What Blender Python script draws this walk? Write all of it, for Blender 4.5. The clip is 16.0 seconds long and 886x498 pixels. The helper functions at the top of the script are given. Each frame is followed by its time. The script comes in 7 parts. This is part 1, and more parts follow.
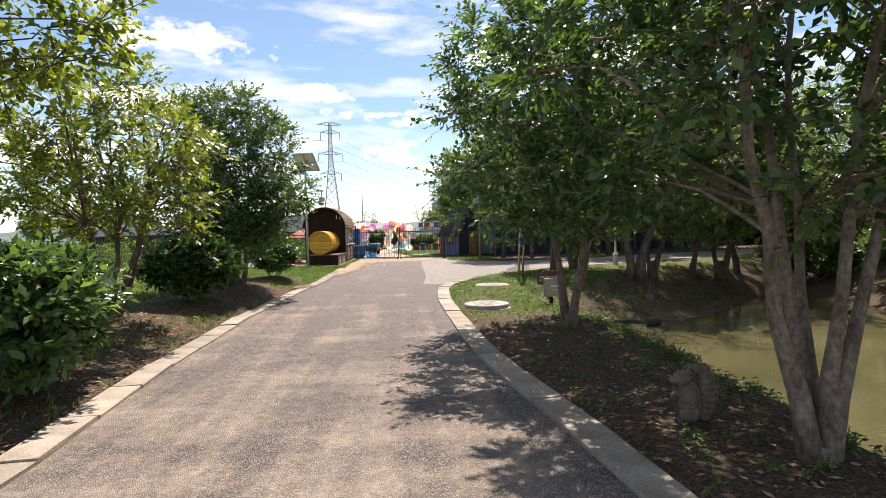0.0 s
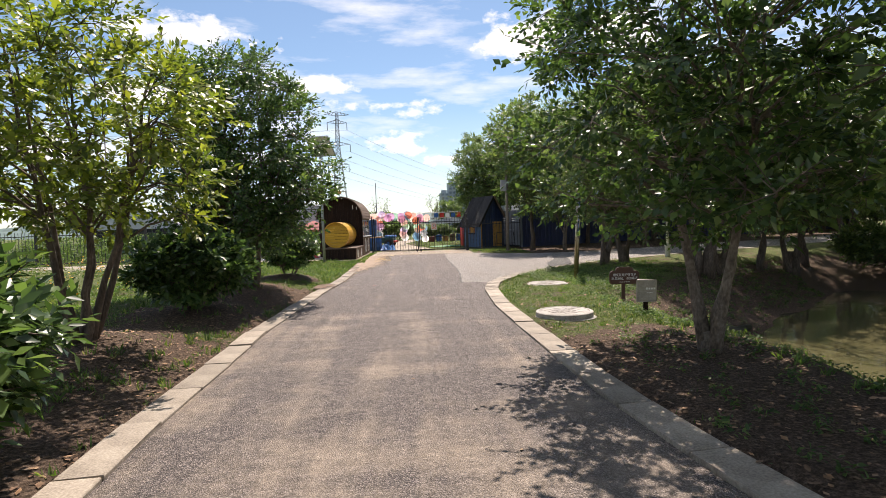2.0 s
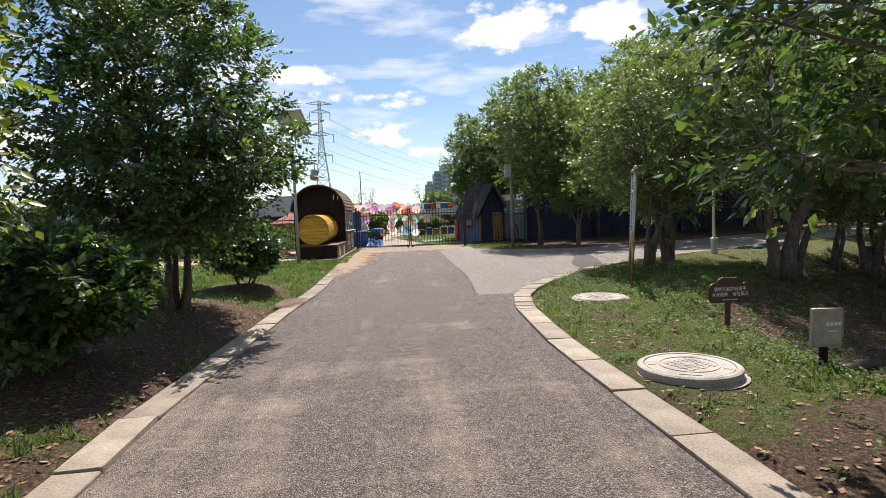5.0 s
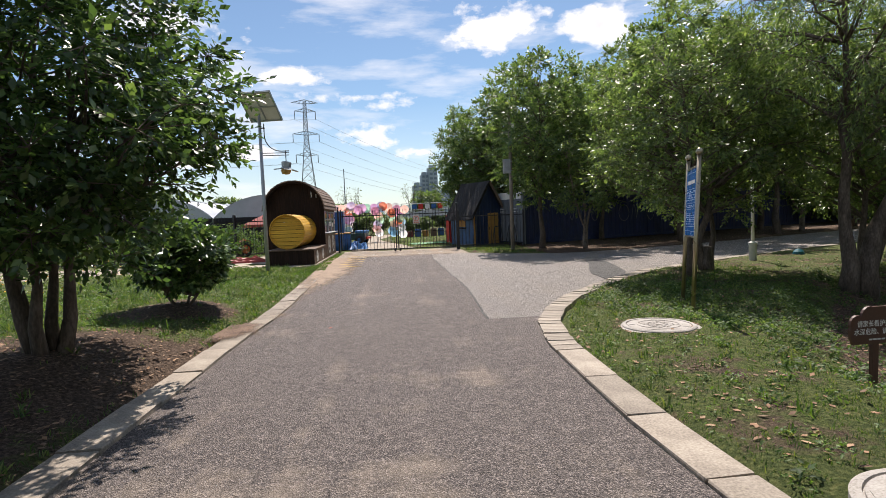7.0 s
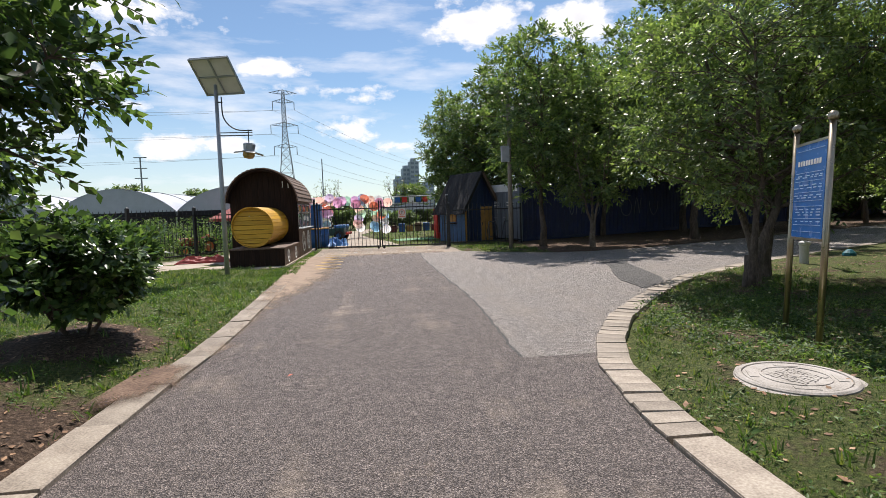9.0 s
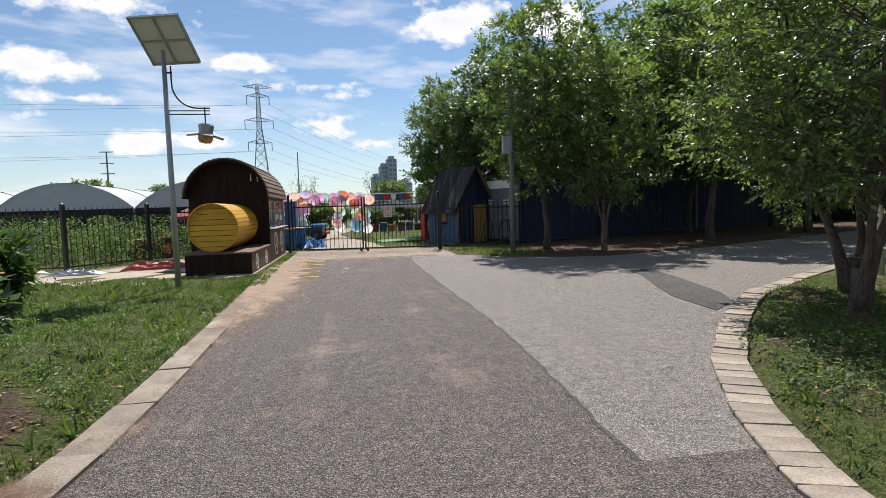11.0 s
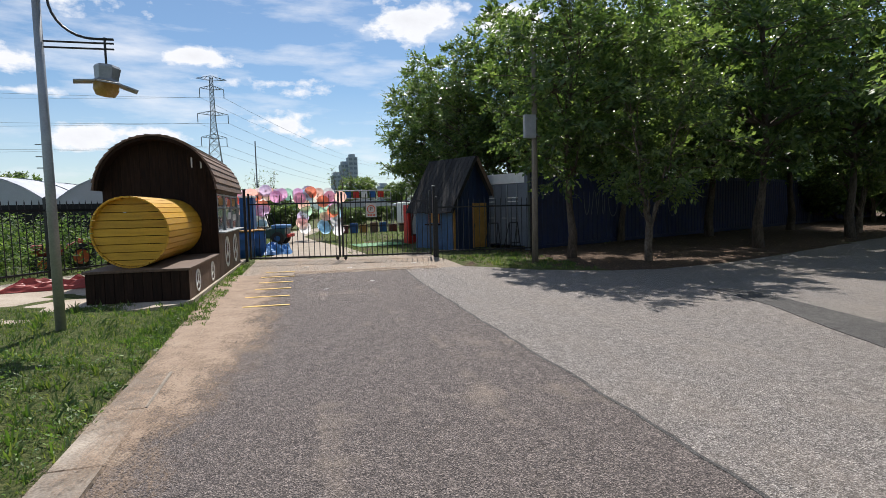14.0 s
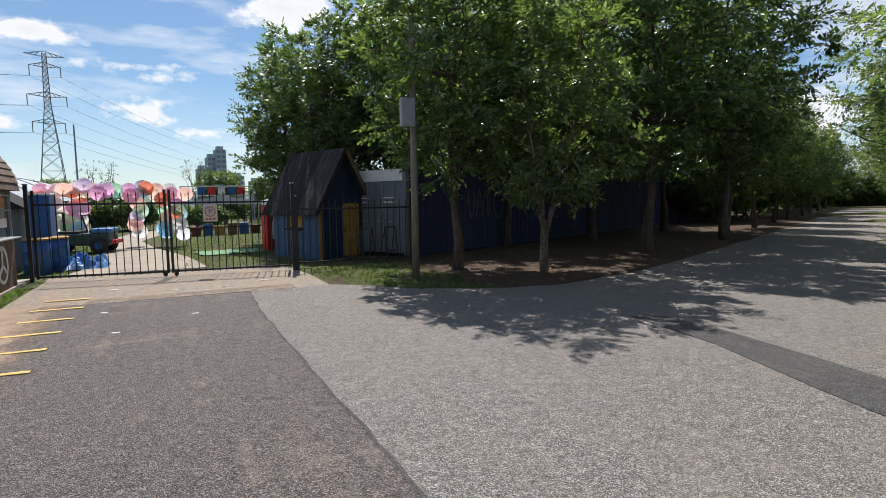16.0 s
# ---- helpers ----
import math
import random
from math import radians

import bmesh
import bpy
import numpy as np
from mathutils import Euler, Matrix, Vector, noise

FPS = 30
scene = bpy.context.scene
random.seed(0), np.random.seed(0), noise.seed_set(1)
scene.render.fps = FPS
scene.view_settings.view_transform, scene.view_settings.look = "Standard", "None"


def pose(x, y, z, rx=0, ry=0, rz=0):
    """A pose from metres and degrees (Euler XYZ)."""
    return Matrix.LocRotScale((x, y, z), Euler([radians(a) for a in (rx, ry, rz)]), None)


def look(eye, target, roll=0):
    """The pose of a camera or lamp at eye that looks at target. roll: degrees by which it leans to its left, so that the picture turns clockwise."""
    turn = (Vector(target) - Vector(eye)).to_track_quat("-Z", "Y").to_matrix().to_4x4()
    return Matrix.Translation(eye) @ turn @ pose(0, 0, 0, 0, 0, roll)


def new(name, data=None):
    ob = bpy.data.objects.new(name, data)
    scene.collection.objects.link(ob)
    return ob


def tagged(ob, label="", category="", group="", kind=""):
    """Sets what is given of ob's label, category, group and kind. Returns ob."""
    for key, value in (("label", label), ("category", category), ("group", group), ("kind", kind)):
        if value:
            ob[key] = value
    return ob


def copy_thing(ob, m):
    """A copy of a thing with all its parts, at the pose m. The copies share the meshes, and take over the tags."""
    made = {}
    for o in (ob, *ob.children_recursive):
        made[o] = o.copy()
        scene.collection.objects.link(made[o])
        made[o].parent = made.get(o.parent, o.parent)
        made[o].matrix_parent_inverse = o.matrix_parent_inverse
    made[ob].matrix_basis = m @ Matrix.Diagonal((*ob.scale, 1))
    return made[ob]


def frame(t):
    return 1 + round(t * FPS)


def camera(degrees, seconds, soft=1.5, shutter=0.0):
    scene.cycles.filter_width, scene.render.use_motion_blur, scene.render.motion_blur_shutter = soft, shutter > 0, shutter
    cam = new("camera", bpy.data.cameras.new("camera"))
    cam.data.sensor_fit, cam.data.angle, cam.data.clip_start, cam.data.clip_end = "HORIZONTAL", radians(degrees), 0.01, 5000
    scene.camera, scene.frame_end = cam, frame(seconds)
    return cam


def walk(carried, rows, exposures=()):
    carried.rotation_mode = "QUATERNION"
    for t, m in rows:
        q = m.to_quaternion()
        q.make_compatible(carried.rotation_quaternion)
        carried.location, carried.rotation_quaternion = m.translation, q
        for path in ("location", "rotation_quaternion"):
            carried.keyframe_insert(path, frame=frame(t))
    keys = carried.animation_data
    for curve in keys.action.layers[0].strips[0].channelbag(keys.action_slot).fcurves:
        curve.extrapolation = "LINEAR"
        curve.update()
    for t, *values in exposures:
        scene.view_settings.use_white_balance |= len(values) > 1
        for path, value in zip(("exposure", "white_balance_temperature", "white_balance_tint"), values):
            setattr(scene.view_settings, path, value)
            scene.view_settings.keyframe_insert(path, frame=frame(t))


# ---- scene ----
cam = camera(77.6, 16.0, soft=0.8)
PATH = [
    (0.0, -0.117, -0.027, 1.568, -2.72, -1.62, 1.46),
    (0.5, -0.356, 0.556, 1.570, -2.18, -1.74, 1.46),
    (1.0, -0.597, 1.156, 1.573, -1.98, -1.95, 1.55),
    (1.5, -0.805, 1.764, 1.578, -1.98, -2.24, 1.73),
    (2.0, -0.965, 2.393, 1.585, -2.03, -2.57, 1.97),
    (2.5, -1.059, 3.054, 1.593, -1.70, -2.89, 2.21),
    (3.0, -1.131, 3.706, 1.603, -1.64, -3.16, 2.40),
    (3.5, -1.189, 4.333, 1.611, -2.20, -3.36, 2.47),
    (4.0, -1.229, 4.965, 1.612, -2.81, -3.55, 2.44),
    (6.5, -1.316, 8.332, 1.576, -4.42, -3.34, 2.31),
    (7.0, -1.307, 8.994, 1.568, -4.89, -3.39, 2.27),
    (7.5, -1.317, 9.654, 1.564, -5.37, -3.49, 2.22),
    (8.0, -1.349, 10.310, 1.563, -5.73, -3.67, 2.16),
    (8.5, -1.391, 10.966, 1.564, -6.27, -3.87, 2.09),
    (9.0, -1.426, 11.624, 1.566, -6.88, -4.07, 2.01),
    (11.5, -1.728, 14.782, 1.574, -9.90, -4.38, 1.61),
    (12.0, -1.828, 15.470, 1.574, -10.60, -4.49, 1.50),
    (12.5, -1.932, 16.159, 1.568, -11.29, -4.61, 1.46),
    (13.0, -2.031, 16.858, 1.561, -12.16, -4.67, 1.44),
    (13.5, -2.098, 17.576, 1.556, -12.70, -4.58, 1.39),
    (14.0, -2.108, 18.297, 1.558, -13.37, -4.43, 1.30),
    (14.5, -2.048, 19.012, 1.570, -14.46, -4.36, 1.12),
    (15.0, -1.868, 19.675, 1.594, -16.16, -4.37, 0.94),
    (15.5, -1.539, 20.250, 1.634, -18.93, -4.53, 0.86),
    (16.0, -1.087, 20.760, 1.688, -25.81, -5.02, 0.96),
]
walk(cam, [(t, pose(x, y, z, 90 + pitch, roll, yaw)) for t, x, y, z, yaw, pitch, roll in PATH],
     [(0, 0.88, 7150, 17.5), (0.5, 0.62, 7100, 17.5), (2, 0.68, 7050, 17.5), (4, 0.64, 6900, 17), (6.5, 0.46, 6750, 15.5), (9, 0.38, 6550, 14.5), (12, 0.27, 6480, 13.5), (16, 0.25, 6330, 12)])

# ---- light: clear midday sky with clouds, sun ahead of the walker ----
SUN_ELEV, SUN_X, SUN_Y = 56.5, 0.2, 1.0
scene.view_settings.exposure = 0.0
sun_data = bpy.data.lights.new("sun", "SUN")
sun_data.energy, sun_data.angle, sun_data.color = 5.0, radians(0.53), (1.0, 0.95, 0.87)
sun = new("sun", sun_data)
horiz = math.hypot(SUN_X, SUN_Y)
sun_dir = Vector((SUN_X / horiz * math.cos(radians(SUN_ELEV)), SUN_Y / horiz * math.cos(radians(SUN_ELEV)), math.sin(radians(SUN_ELEV))))
sun.matrix_world = look(sun_dir * 60, (0, 0, 0))
world = bpy.data.worlds.new("world")
scene.world = world
world.use_nodes = True


def build_sky(w):
    nt = w.node_tree
    nt.nodes.clear()
    N, L = nt.nodes.new, nt.links.new
    out, bg = N("ShaderNodeOutputWorld"), N("ShaderNodeBackground")
    sky = N("ShaderNodeTexSky")
    sky.sky_type, sky.sun_disc = "NISHITA", False
    sky.sun_elevation, sky.sun_rotation = radians(SUN_ELEV), math.atan2(SUN_X, SUN_Y)
    sky.altitude, sky.air_density, sky.dust_density, sky.ozone_density = 50, 1.0, 0.3, 1.6
    bg.inputs["Strength"].default_value = SKY
    tc, sep = N("ShaderNodeTexCoord"), N("ShaderNodeSeparateXYZ")
    L(tc.outputs["Generated"], sep.inputs[0])

    def m(op, a, b=None, c=None):
        n = N("ShaderNodeMath")
        n.operation = op
        for i, v in enumerate((a, b, c)):
            if v is None:
                continue
            if isinstance(v, (int, float)):
                n.inputs[i].default_value = v
            else:
                L(v, n.inputs[i])
        return n.outputs[0]
    az, el = m("ARCTAN2", sep.outputs[0], sep.outputs[1]), m("ARCSINE", sep.outputs[2])
    streak = N("ShaderNodeTexNoise")
    streak.inputs["Scale"].default_value, streak.inputs["Detail"].default_value, streak.inputs["Roughness"].default_value = 2.4, 9, 0.58
    drawn = N("ShaderNodeMapping")
    drawn.inputs["Rotation"].default_value, drawn.inputs["Scale"].default_value = (0, 0, 0.16), (1.5, 6.5, 1)
    flat_ = N("ShaderNodeCombineXYZ")
    L(az, flat_.inputs[0]), L(el, flat_.inputs[1]), L(flat_.outputs[0], drawn.inputs[0]), L(drawn.outputs[0], streak.inputs["Vector"])
    puff = N("ShaderNodeTexNoise")
    puff.inputs["Scale"].default_value, puff.inputs["Detail"].default_value, puff.inputs["Roughness"].default_value = 9.0, 8, 0.6
    ang = N("ShaderNodeCombineXYZ")
    L(az, ang.inputs[0]), L(m("MULTIPLY", el, 1.6), ang.inputs[1])
    L(ang.outputs[0], puff.inputs["Vector"])
    cover = None
    # separate clouds: azimuth, elevation, half width, half height (degrees), weight
    for a, e, w_, h_, k in CLOUDS:
        u = m("DIVIDE", m("SUBTRACT", az, radians(a)), radians(w_))
        v = m("DIVIDE", m("SUBTRACT", el, radians(e)), radians(h_))
        r = m("SQRT", m("ADD", m("MULTIPLY", u, u), m("MULTIPLY", v, v)))
        one = m("MULTIPLY", m("SUBTRACT", 1.25, r), k)
        cover = one if cover is None else m("MAXIMUM", cover, one)
    cover = m("MAXIMUM", cover, -0.6)
    heap = m("ADD", cover, m("MULTIPLY", m("SUBTRACT", puff.outputs[0], 0.5), 4.4))
    ramp1 = N("ShaderNodeMapRange")
    ramp1.inputs[1].default_value, ramp1.inputs[2].default_value = 0.35, 0.85
    L(heap, ramp1.inputs[0])
    ramp2 = N("ShaderNodeMapRange")
    ramp2.inputs[1].default_value, ramp2.inputs[2].default_value, ramp2.inputs[4].default_value = 0.47, 0.72, 0.85
    L(streak.outputs[0], ramp2.inputs[0])
    haze = N("ShaderNodeMapRange")
    haze.inputs[1].default_value, haze.inputs[2].default_value, haze.inputs[3].default_value, haze.inputs[4].default_value = 0.0, 0.20, 0.36, 0.02
    L(sep.outputs[2], haze.inputs[0])
    amount = m("MINIMUM", m("MAXIMUM", m("MAXIMUM", ramp1.outputs[0], ramp2.outputs[0]), haze.outputs[0]), 1.0)
    shade = N("ShaderNodeMapRange")
    shade.inputs[1].default_value, shade.inputs[2].default_value, shade.inputs[3].default_value, shade.inputs[4].default_value = 0.8, 2.4, 1.0, 0.8
    L(heap, shade.inputs[0])
    white = N("ShaderNodeMix")
    white.data_type = "RGBA"
    white.inputs["A"].default_value, white.inputs["B"].default_value = (0, 0, 0, 1), CLOUD_WHITE
    L(shade.outputs[0], white.inputs["Factor"])
    mix = N("ShaderNodeMix")
    mix.data_type = "RGBA"
    clear = N("ShaderNodeMix")
    clear.data_type, clear.blend_type = "RGBA", "MULTIPLY"
    clear.inputs["Factor"].default_value = 1.0
    clear.inputs["B"].default_value = (0.86, 1.02, 1.09, 1)
    L(sky.outputs[0], clear.inputs["A"])
    L(amount, mix.inputs["Factor"]), L(clear.outputs["Result"], mix.inputs["A"]), L(white.outputs["Result"], mix.inputs["B"])
    L(mix.outputs["Result"], bg.inputs["Color"]), L(bg.outputs[0], out.inputs[0])


SKY = 0.079
CLOUD_WHITE = (10.4, 10.6, 10.8, 1)
CLOUDS = [(10.5, 18.3, 5.2, 2.3, 1.15), (21, 17.4, 4.2, 1.7, 1.0), (-2.4, 8.5, 3.6, 1.5, 1.15), (3.0, 6.7, 3.0, 0.8, 0.9), (-9.6, 14.0, 5.0, 0.9, 0.8), (-3.2, 12.2, 6.0, 0.8, 0.75), (-1.0, 11.4, 2.2, 0.9, 0.95),
          (-22, 17.8, 8.0, 1.9, 1.05), (-19.6, 6.8, 3.4, 1.3, 1.05), (-25, 12.3, 6.0, 1.3, 0.85), (-24, 10.2, 7.0, 0.8, 0.75), (-13, 7.0, 3.0, 0.8, 0.8), (59, 7.4, 3.5, 3.2, 1.0), (68, 14, 5, 3, 1.0), (-34, 8, 6, 2, 0.9),
          (30, 24, 12, 5, 0.9), (100, 25, 20, 8, 0.9), (160, 20, 25, 7, 0.9), (-110, 24, 22, 7, 0.9), (-165, 35, 18, 8, 0.9)]
build_sky(world)

# ---- materials ----
from mathutils import geometry


def material(name, colors, scale=8.0, rough=0.8, bump=0.2, fine=60.0, metal=0.0, spec=0.5, grain=None, island=0.0, obrand=0.0, rough_var=0.15, dist=0.01):
    """Colours mixed by a broad and a fine noise, with bump; island/obrand: brightness change from piece to piece."""
    mt = bpy.data.materials.new(name)
    mt.use_nodes = True
    nt = mt.node_tree
    N, L = nt.nodes.new, nt.links.new
    bsdf = nt.nodes["Principled BSDF"]
    tc = N("ShaderNodeTexCoord")
    vec = tc.outputs["Object"]
    if grain:
        mp = N("ShaderNodeMapping")
        mp.inputs["Scale"].default_value = grain
        L(vec, mp.inputs[0])
        vec = mp.outputs[0]
    big, small = N("ShaderNodeTexNoise"), N("ShaderNodeTexNoise")
    big.inputs["Scale"].default_value, big.inputs["Detail"].default_value, big.inputs["Roughness"].default_value = scale, 6, 0.6
    small.inputs["Scale"].default_value, small.inputs["Detail"].default_value = fine, 4
    L(vec, big.inputs["Vector"]), L(vec, small.inputs["Vector"])
    mixn = N("ShaderNodeMath")
    mixn.operation = "MULTIPLY_ADD"
    mixn.inputs[1].default_value = 0.45
    half = N("ShaderNodeMath")
    half.operation = "MULTIPLY"
    half.inputs[1].default_value = 0.55
    L(big.outputs[0], half.inputs[0]), L(small.outputs[0], mixn.inputs[0]), L(half.outputs[0], mixn.inputs[2])
    ramp = N("ShaderNodeValToRGB")
    el = ramp.color_ramp.elements
    n = len(colors)
    while len(el) < n:
        el.new(0.5)
    for i, c in enumerate(colors):
        el[i].position = 0.36 + 0.28 * i / max(1, n - 1)
        el[i].color = (*c, 1)
    L(mixn.outputs[0], ramp.inputs[0])
    col = ramp.outputs[0]
    if island or obrand:
        if island:
            src, amount = N("ShaderNodeNewGeometry").outputs["Random Per Island"], island
        else:
            src, amount = N("ShaderNodeObjectInfo").outputs["Random"], obrand
        mr = N("ShaderNodeMapRange")
        mr.inputs[3].default_value, mr.inputs[4].default_value = 1 - amount, 1 + amount
        L(src, mr.inputs[0])
        hsv = N("ShaderNodeHueSaturation")
        L(mr.outputs[0], hsv.inputs["Value"]), L(col, hsv.inputs["Color"])
        col = hsv.outputs[0]
    L(col, bsdf.inputs["Base Color"])
    rr = N("ShaderNodeMapRange")
    rr.inputs[3].default_value, rr.inputs[4].default_value = max(0.02, rough - rough_var), min(1, rough + rough_var)
    L(big.outputs[0], rr.inputs[0]), L(rr.outputs[0], bsdf.inputs["Roughness"])
    bsdf.inputs["Metallic"].default_value = metal
    bsdf.inputs["Specular IOR Level"].default_value = spec
    if bump:
        b = N("ShaderNodeBump")
        b.inputs["Strength"].default_value, b.inputs["Distance"].default_value = bump, dist
        L(mixn.outputs[0], b.inputs["Height"]), L(b.outputs[0], bsdf.inputs["Normal"])
    return mt


def leaf_material(name, dark, mid, light, gloss=0.38, through_light=0.35):
    mt = bpy.data.materials.new(name)
    mt.use_nodes = True
    nt = mt.node_tree
    N, L = nt.nodes.new, nt.links.new
    bsdf, out = nt.nodes["Principled BSDF"], nt.nodes["Material Output"]
    geo = N("ShaderNodeNewGeometry")
    ramp = N("ShaderNodeValToRGB")
    el = ramp.color_ramp.elements
    el.new(0.5)
    for i, (p, c) in enumerate(((0.0, dark), (0.6, mid), (1.0, light))):
        el[i].position, el[i].color = p, (*c, 1)
    L(geo.outputs["Random Per Island"], ramp.inputs[0])
    noise_big = N("ShaderNodeTexNoise")
    noise_big.inputs["Scale"].default_value = 0.9
    tc = N("ShaderNodeTexCoord")
    L(tc.outputs["Object"], noise_big.inputs["Vector"])
    hsv = N("ShaderNodeHueSaturation")
    mr = N("ShaderNodeMapRange")
    mr.inputs[1].default_value, mr.inputs[2].default_value, mr.inputs[3].default_value, mr.inputs[4].default_value = 0.3, 0.7, 0.75, 1.3
    L(noise_big.outputs[0], mr.inputs[0]), L(mr.outputs[0], hsv.inputs["Value"]), L(ramp.outputs[0], hsv.inputs["Color"])
    L(hsv.outputs[0], bsdf.inputs["Base Color"])
    bsdf.inputs["Roughness"].default_value = gloss
    tr = N("ShaderNodeBsdfTranslucent")
    warm = N("ShaderNodeMix")
    warm.data_type, warm.blend_type = "RGBA", "MULTIPLY"
    warm.inputs["Factor"].default_value = 1.0
    warm.inputs["B"].default_value = (1.75, 1.8, 0.85, 1)
    L(hsv.outputs[0], warm.inputs["A"]), L(warm.outputs["Result"], tr.inputs["Color"])
    mx = N("ShaderNodeMixShader")
    mx.inputs[0].default_value = through_light
    L(bsdf.outputs[0], mx.inputs[1]), L(tr.outputs[0], mx.inputs[2]), L(mx.outputs[0], out.inputs["Surface"])
    return mt


def paint(name, color, rough=0.5, var=0.2, metal=0.0, bump=0.08, obrand=0.0, scale=5.0):
    lo = tuple(c * (1 - var) for c in color)
    hi = tuple(min(1, c * (1 + var)) for c in color)
    return material(name, [lo, color, hi], scale=scale, rough=rough, bump=bump, fine=45, metal=metal, obrand=obrand, dist=0.004)


def road_material(name, lo, mid, hi, dust, dust_amount, stone=300.0, dusty_end=0.0):
    """Rolled aggregate: stones by cells, broad tonal patches, dusty drifts."""
    mt = bpy.data.materials.new(name)
    mt.use_nodes = True
    nt = mt.node_tree
    N, L = nt.nodes.new, nt.links.new
    bsdf = nt.nodes["Principled BSDF"]
    tc = N("ShaderNodeTexCoord")
    vor = N("ShaderNodeTexVoronoi")
    vor.inputs["Scale"].default_value = stone / 2.4
    vor.inputs["Randomness"].default_value = 1.0
    L(tc.outputs["Object"], vor.inputs["Vector"])
    sepc = N("ShaderNodeSeparateColor")
    L(vor.outputs["Color"], sepc.inputs[0])
    ramp = N("ShaderNodeValToRGB")
    el = ramp.color_ramp.elements
    el.new(0.5), el.new(0.9)
    for i, (p, c) in enumerate(((0.0, lo), (0.55, mid), (0.88, hi), (1.0, tuple(min(1, c * 1.35) for c in hi)))):
        el[i].position, el[i].color = p, (*c, 1)
    L(sepc.outputs[0], ramp.inputs[0])
    patch = N("ShaderNodeTexNoise")
    patch.inputs["Scale"].default_value, patch.inputs["Detail"].default_value, patch.inputs["Roughness"].default_value = 0.55, 8, 0.65
    mp = N("ShaderNodeMapping")
    mp.inputs["Scale"].default_value = (0.8, 2.0, 1)
    L(tc.outputs["Object"], mp.inputs[0]), L(mp.outputs[0], patch.inputs["Vector"])
    mr = N("ShaderNodeMapRange")
    mr.inputs[1].default_value, mr.inputs[2].default_value, mr.inputs[4].default_value = 0.51, 0.68, dust_amount
    lanes, mp2, both = N("ShaderNodeTexNoise"), N("ShaderNodeMapping"), N("ShaderNodeMath")
    lanes.inputs["Scale"].default_value, lanes.inputs["Detail"].default_value, lanes.inputs["Roughness"].default_value = 1.0, 7, 0.6
    mp2.inputs["Scale"].default_value = (2.1, 0.16, 1)
    both.operation = "MULTIPLY_ADD"
    both.inputs[1].default_value = 0.55
    less = N("ShaderNodeMath")
    less.operation = "MULTIPLY"
    less.inputs[1].default_value = 0.55
    L(tc.outputs["Object"], mp2.inputs[0]), L(mp2.outputs[0], lanes.inputs["Vector"])
    L(patch.outputs[0], less.inputs[0]), L(lanes.outputs[0], both.inputs[0]), L(less.outputs[0], both.inputs[2])
    src = both.outputs[0]
    if dusty_end:
        # more dust has settled on the stretch under the trees than by the gate
        sy, along, plus = N("ShaderNodeSeparateXYZ"), N("ShaderNodeMapRange"), N("ShaderNodeMath")
        L(tc.outputs["Object"], sy.inputs[0]), L(sy.outputs[1], along.inputs[0])
        along.inputs[1].default_value, along.inputs[2].default_value = 2.0, 16.0
        along.inputs[3].default_value, along.inputs[4].default_value = dusty_end, -0.08
        L(along.outputs[0], plus.inputs[0]), L(src, plus.inputs[1])
        src = plus.outputs[0]
    L(src, mr.inputs[0])
    mx = N("ShaderNodeMix")
    mx.data_type = "RGBA"
    mx.inputs["B"].default_value = (*dust, 1)
    L(mr.outputs[0], mx.inputs["Factor"]), L(ramp.outputs[0], mx.inputs["A"])
    blot = N("ShaderNodeTexNoise")
    blot.inputs["Scale"].default_value, blot.inputs["Detail"].default_value, blot.inputs["Roughness"].default_value = 9.0, 10, 0.85
    L(tc.outputs["Object"], blot.inputs["Vector"])
    mr2 = N("ShaderNodeMapRange")
    mr2.inputs[1].default_value, mr2.inputs[2].default_value, mr2.inputs[3].default_value, mr2.inputs[4].default_value = 0.32, 0.68, 0.52, 1.45
    L(blot.outputs[0], mr2.inputs[0])
    hsv = N("ShaderNodeHueSaturation")
    L(mr2.outputs[0], hsv.inputs["Value"]), L(mx.outputs["Result"], hsv.inputs["Color"]), L(hsv.outputs[0], bsdf.inputs["Base Color"])
    bsdf.inputs["Roughness"].default_value = 0.82
    bsdf.inputs["Specular IOR Level"].default_value = 0.4
    b = N("ShaderNodeBump")
    b.inputs["Strength"].default_value, b.inputs["Distance"].default_value = 1.0, 0.012
    L(vor.outputs["Distance"], b.inputs["Height"])
    L(b.outputs[0], bsdf.inputs["Normal"])
    return mt


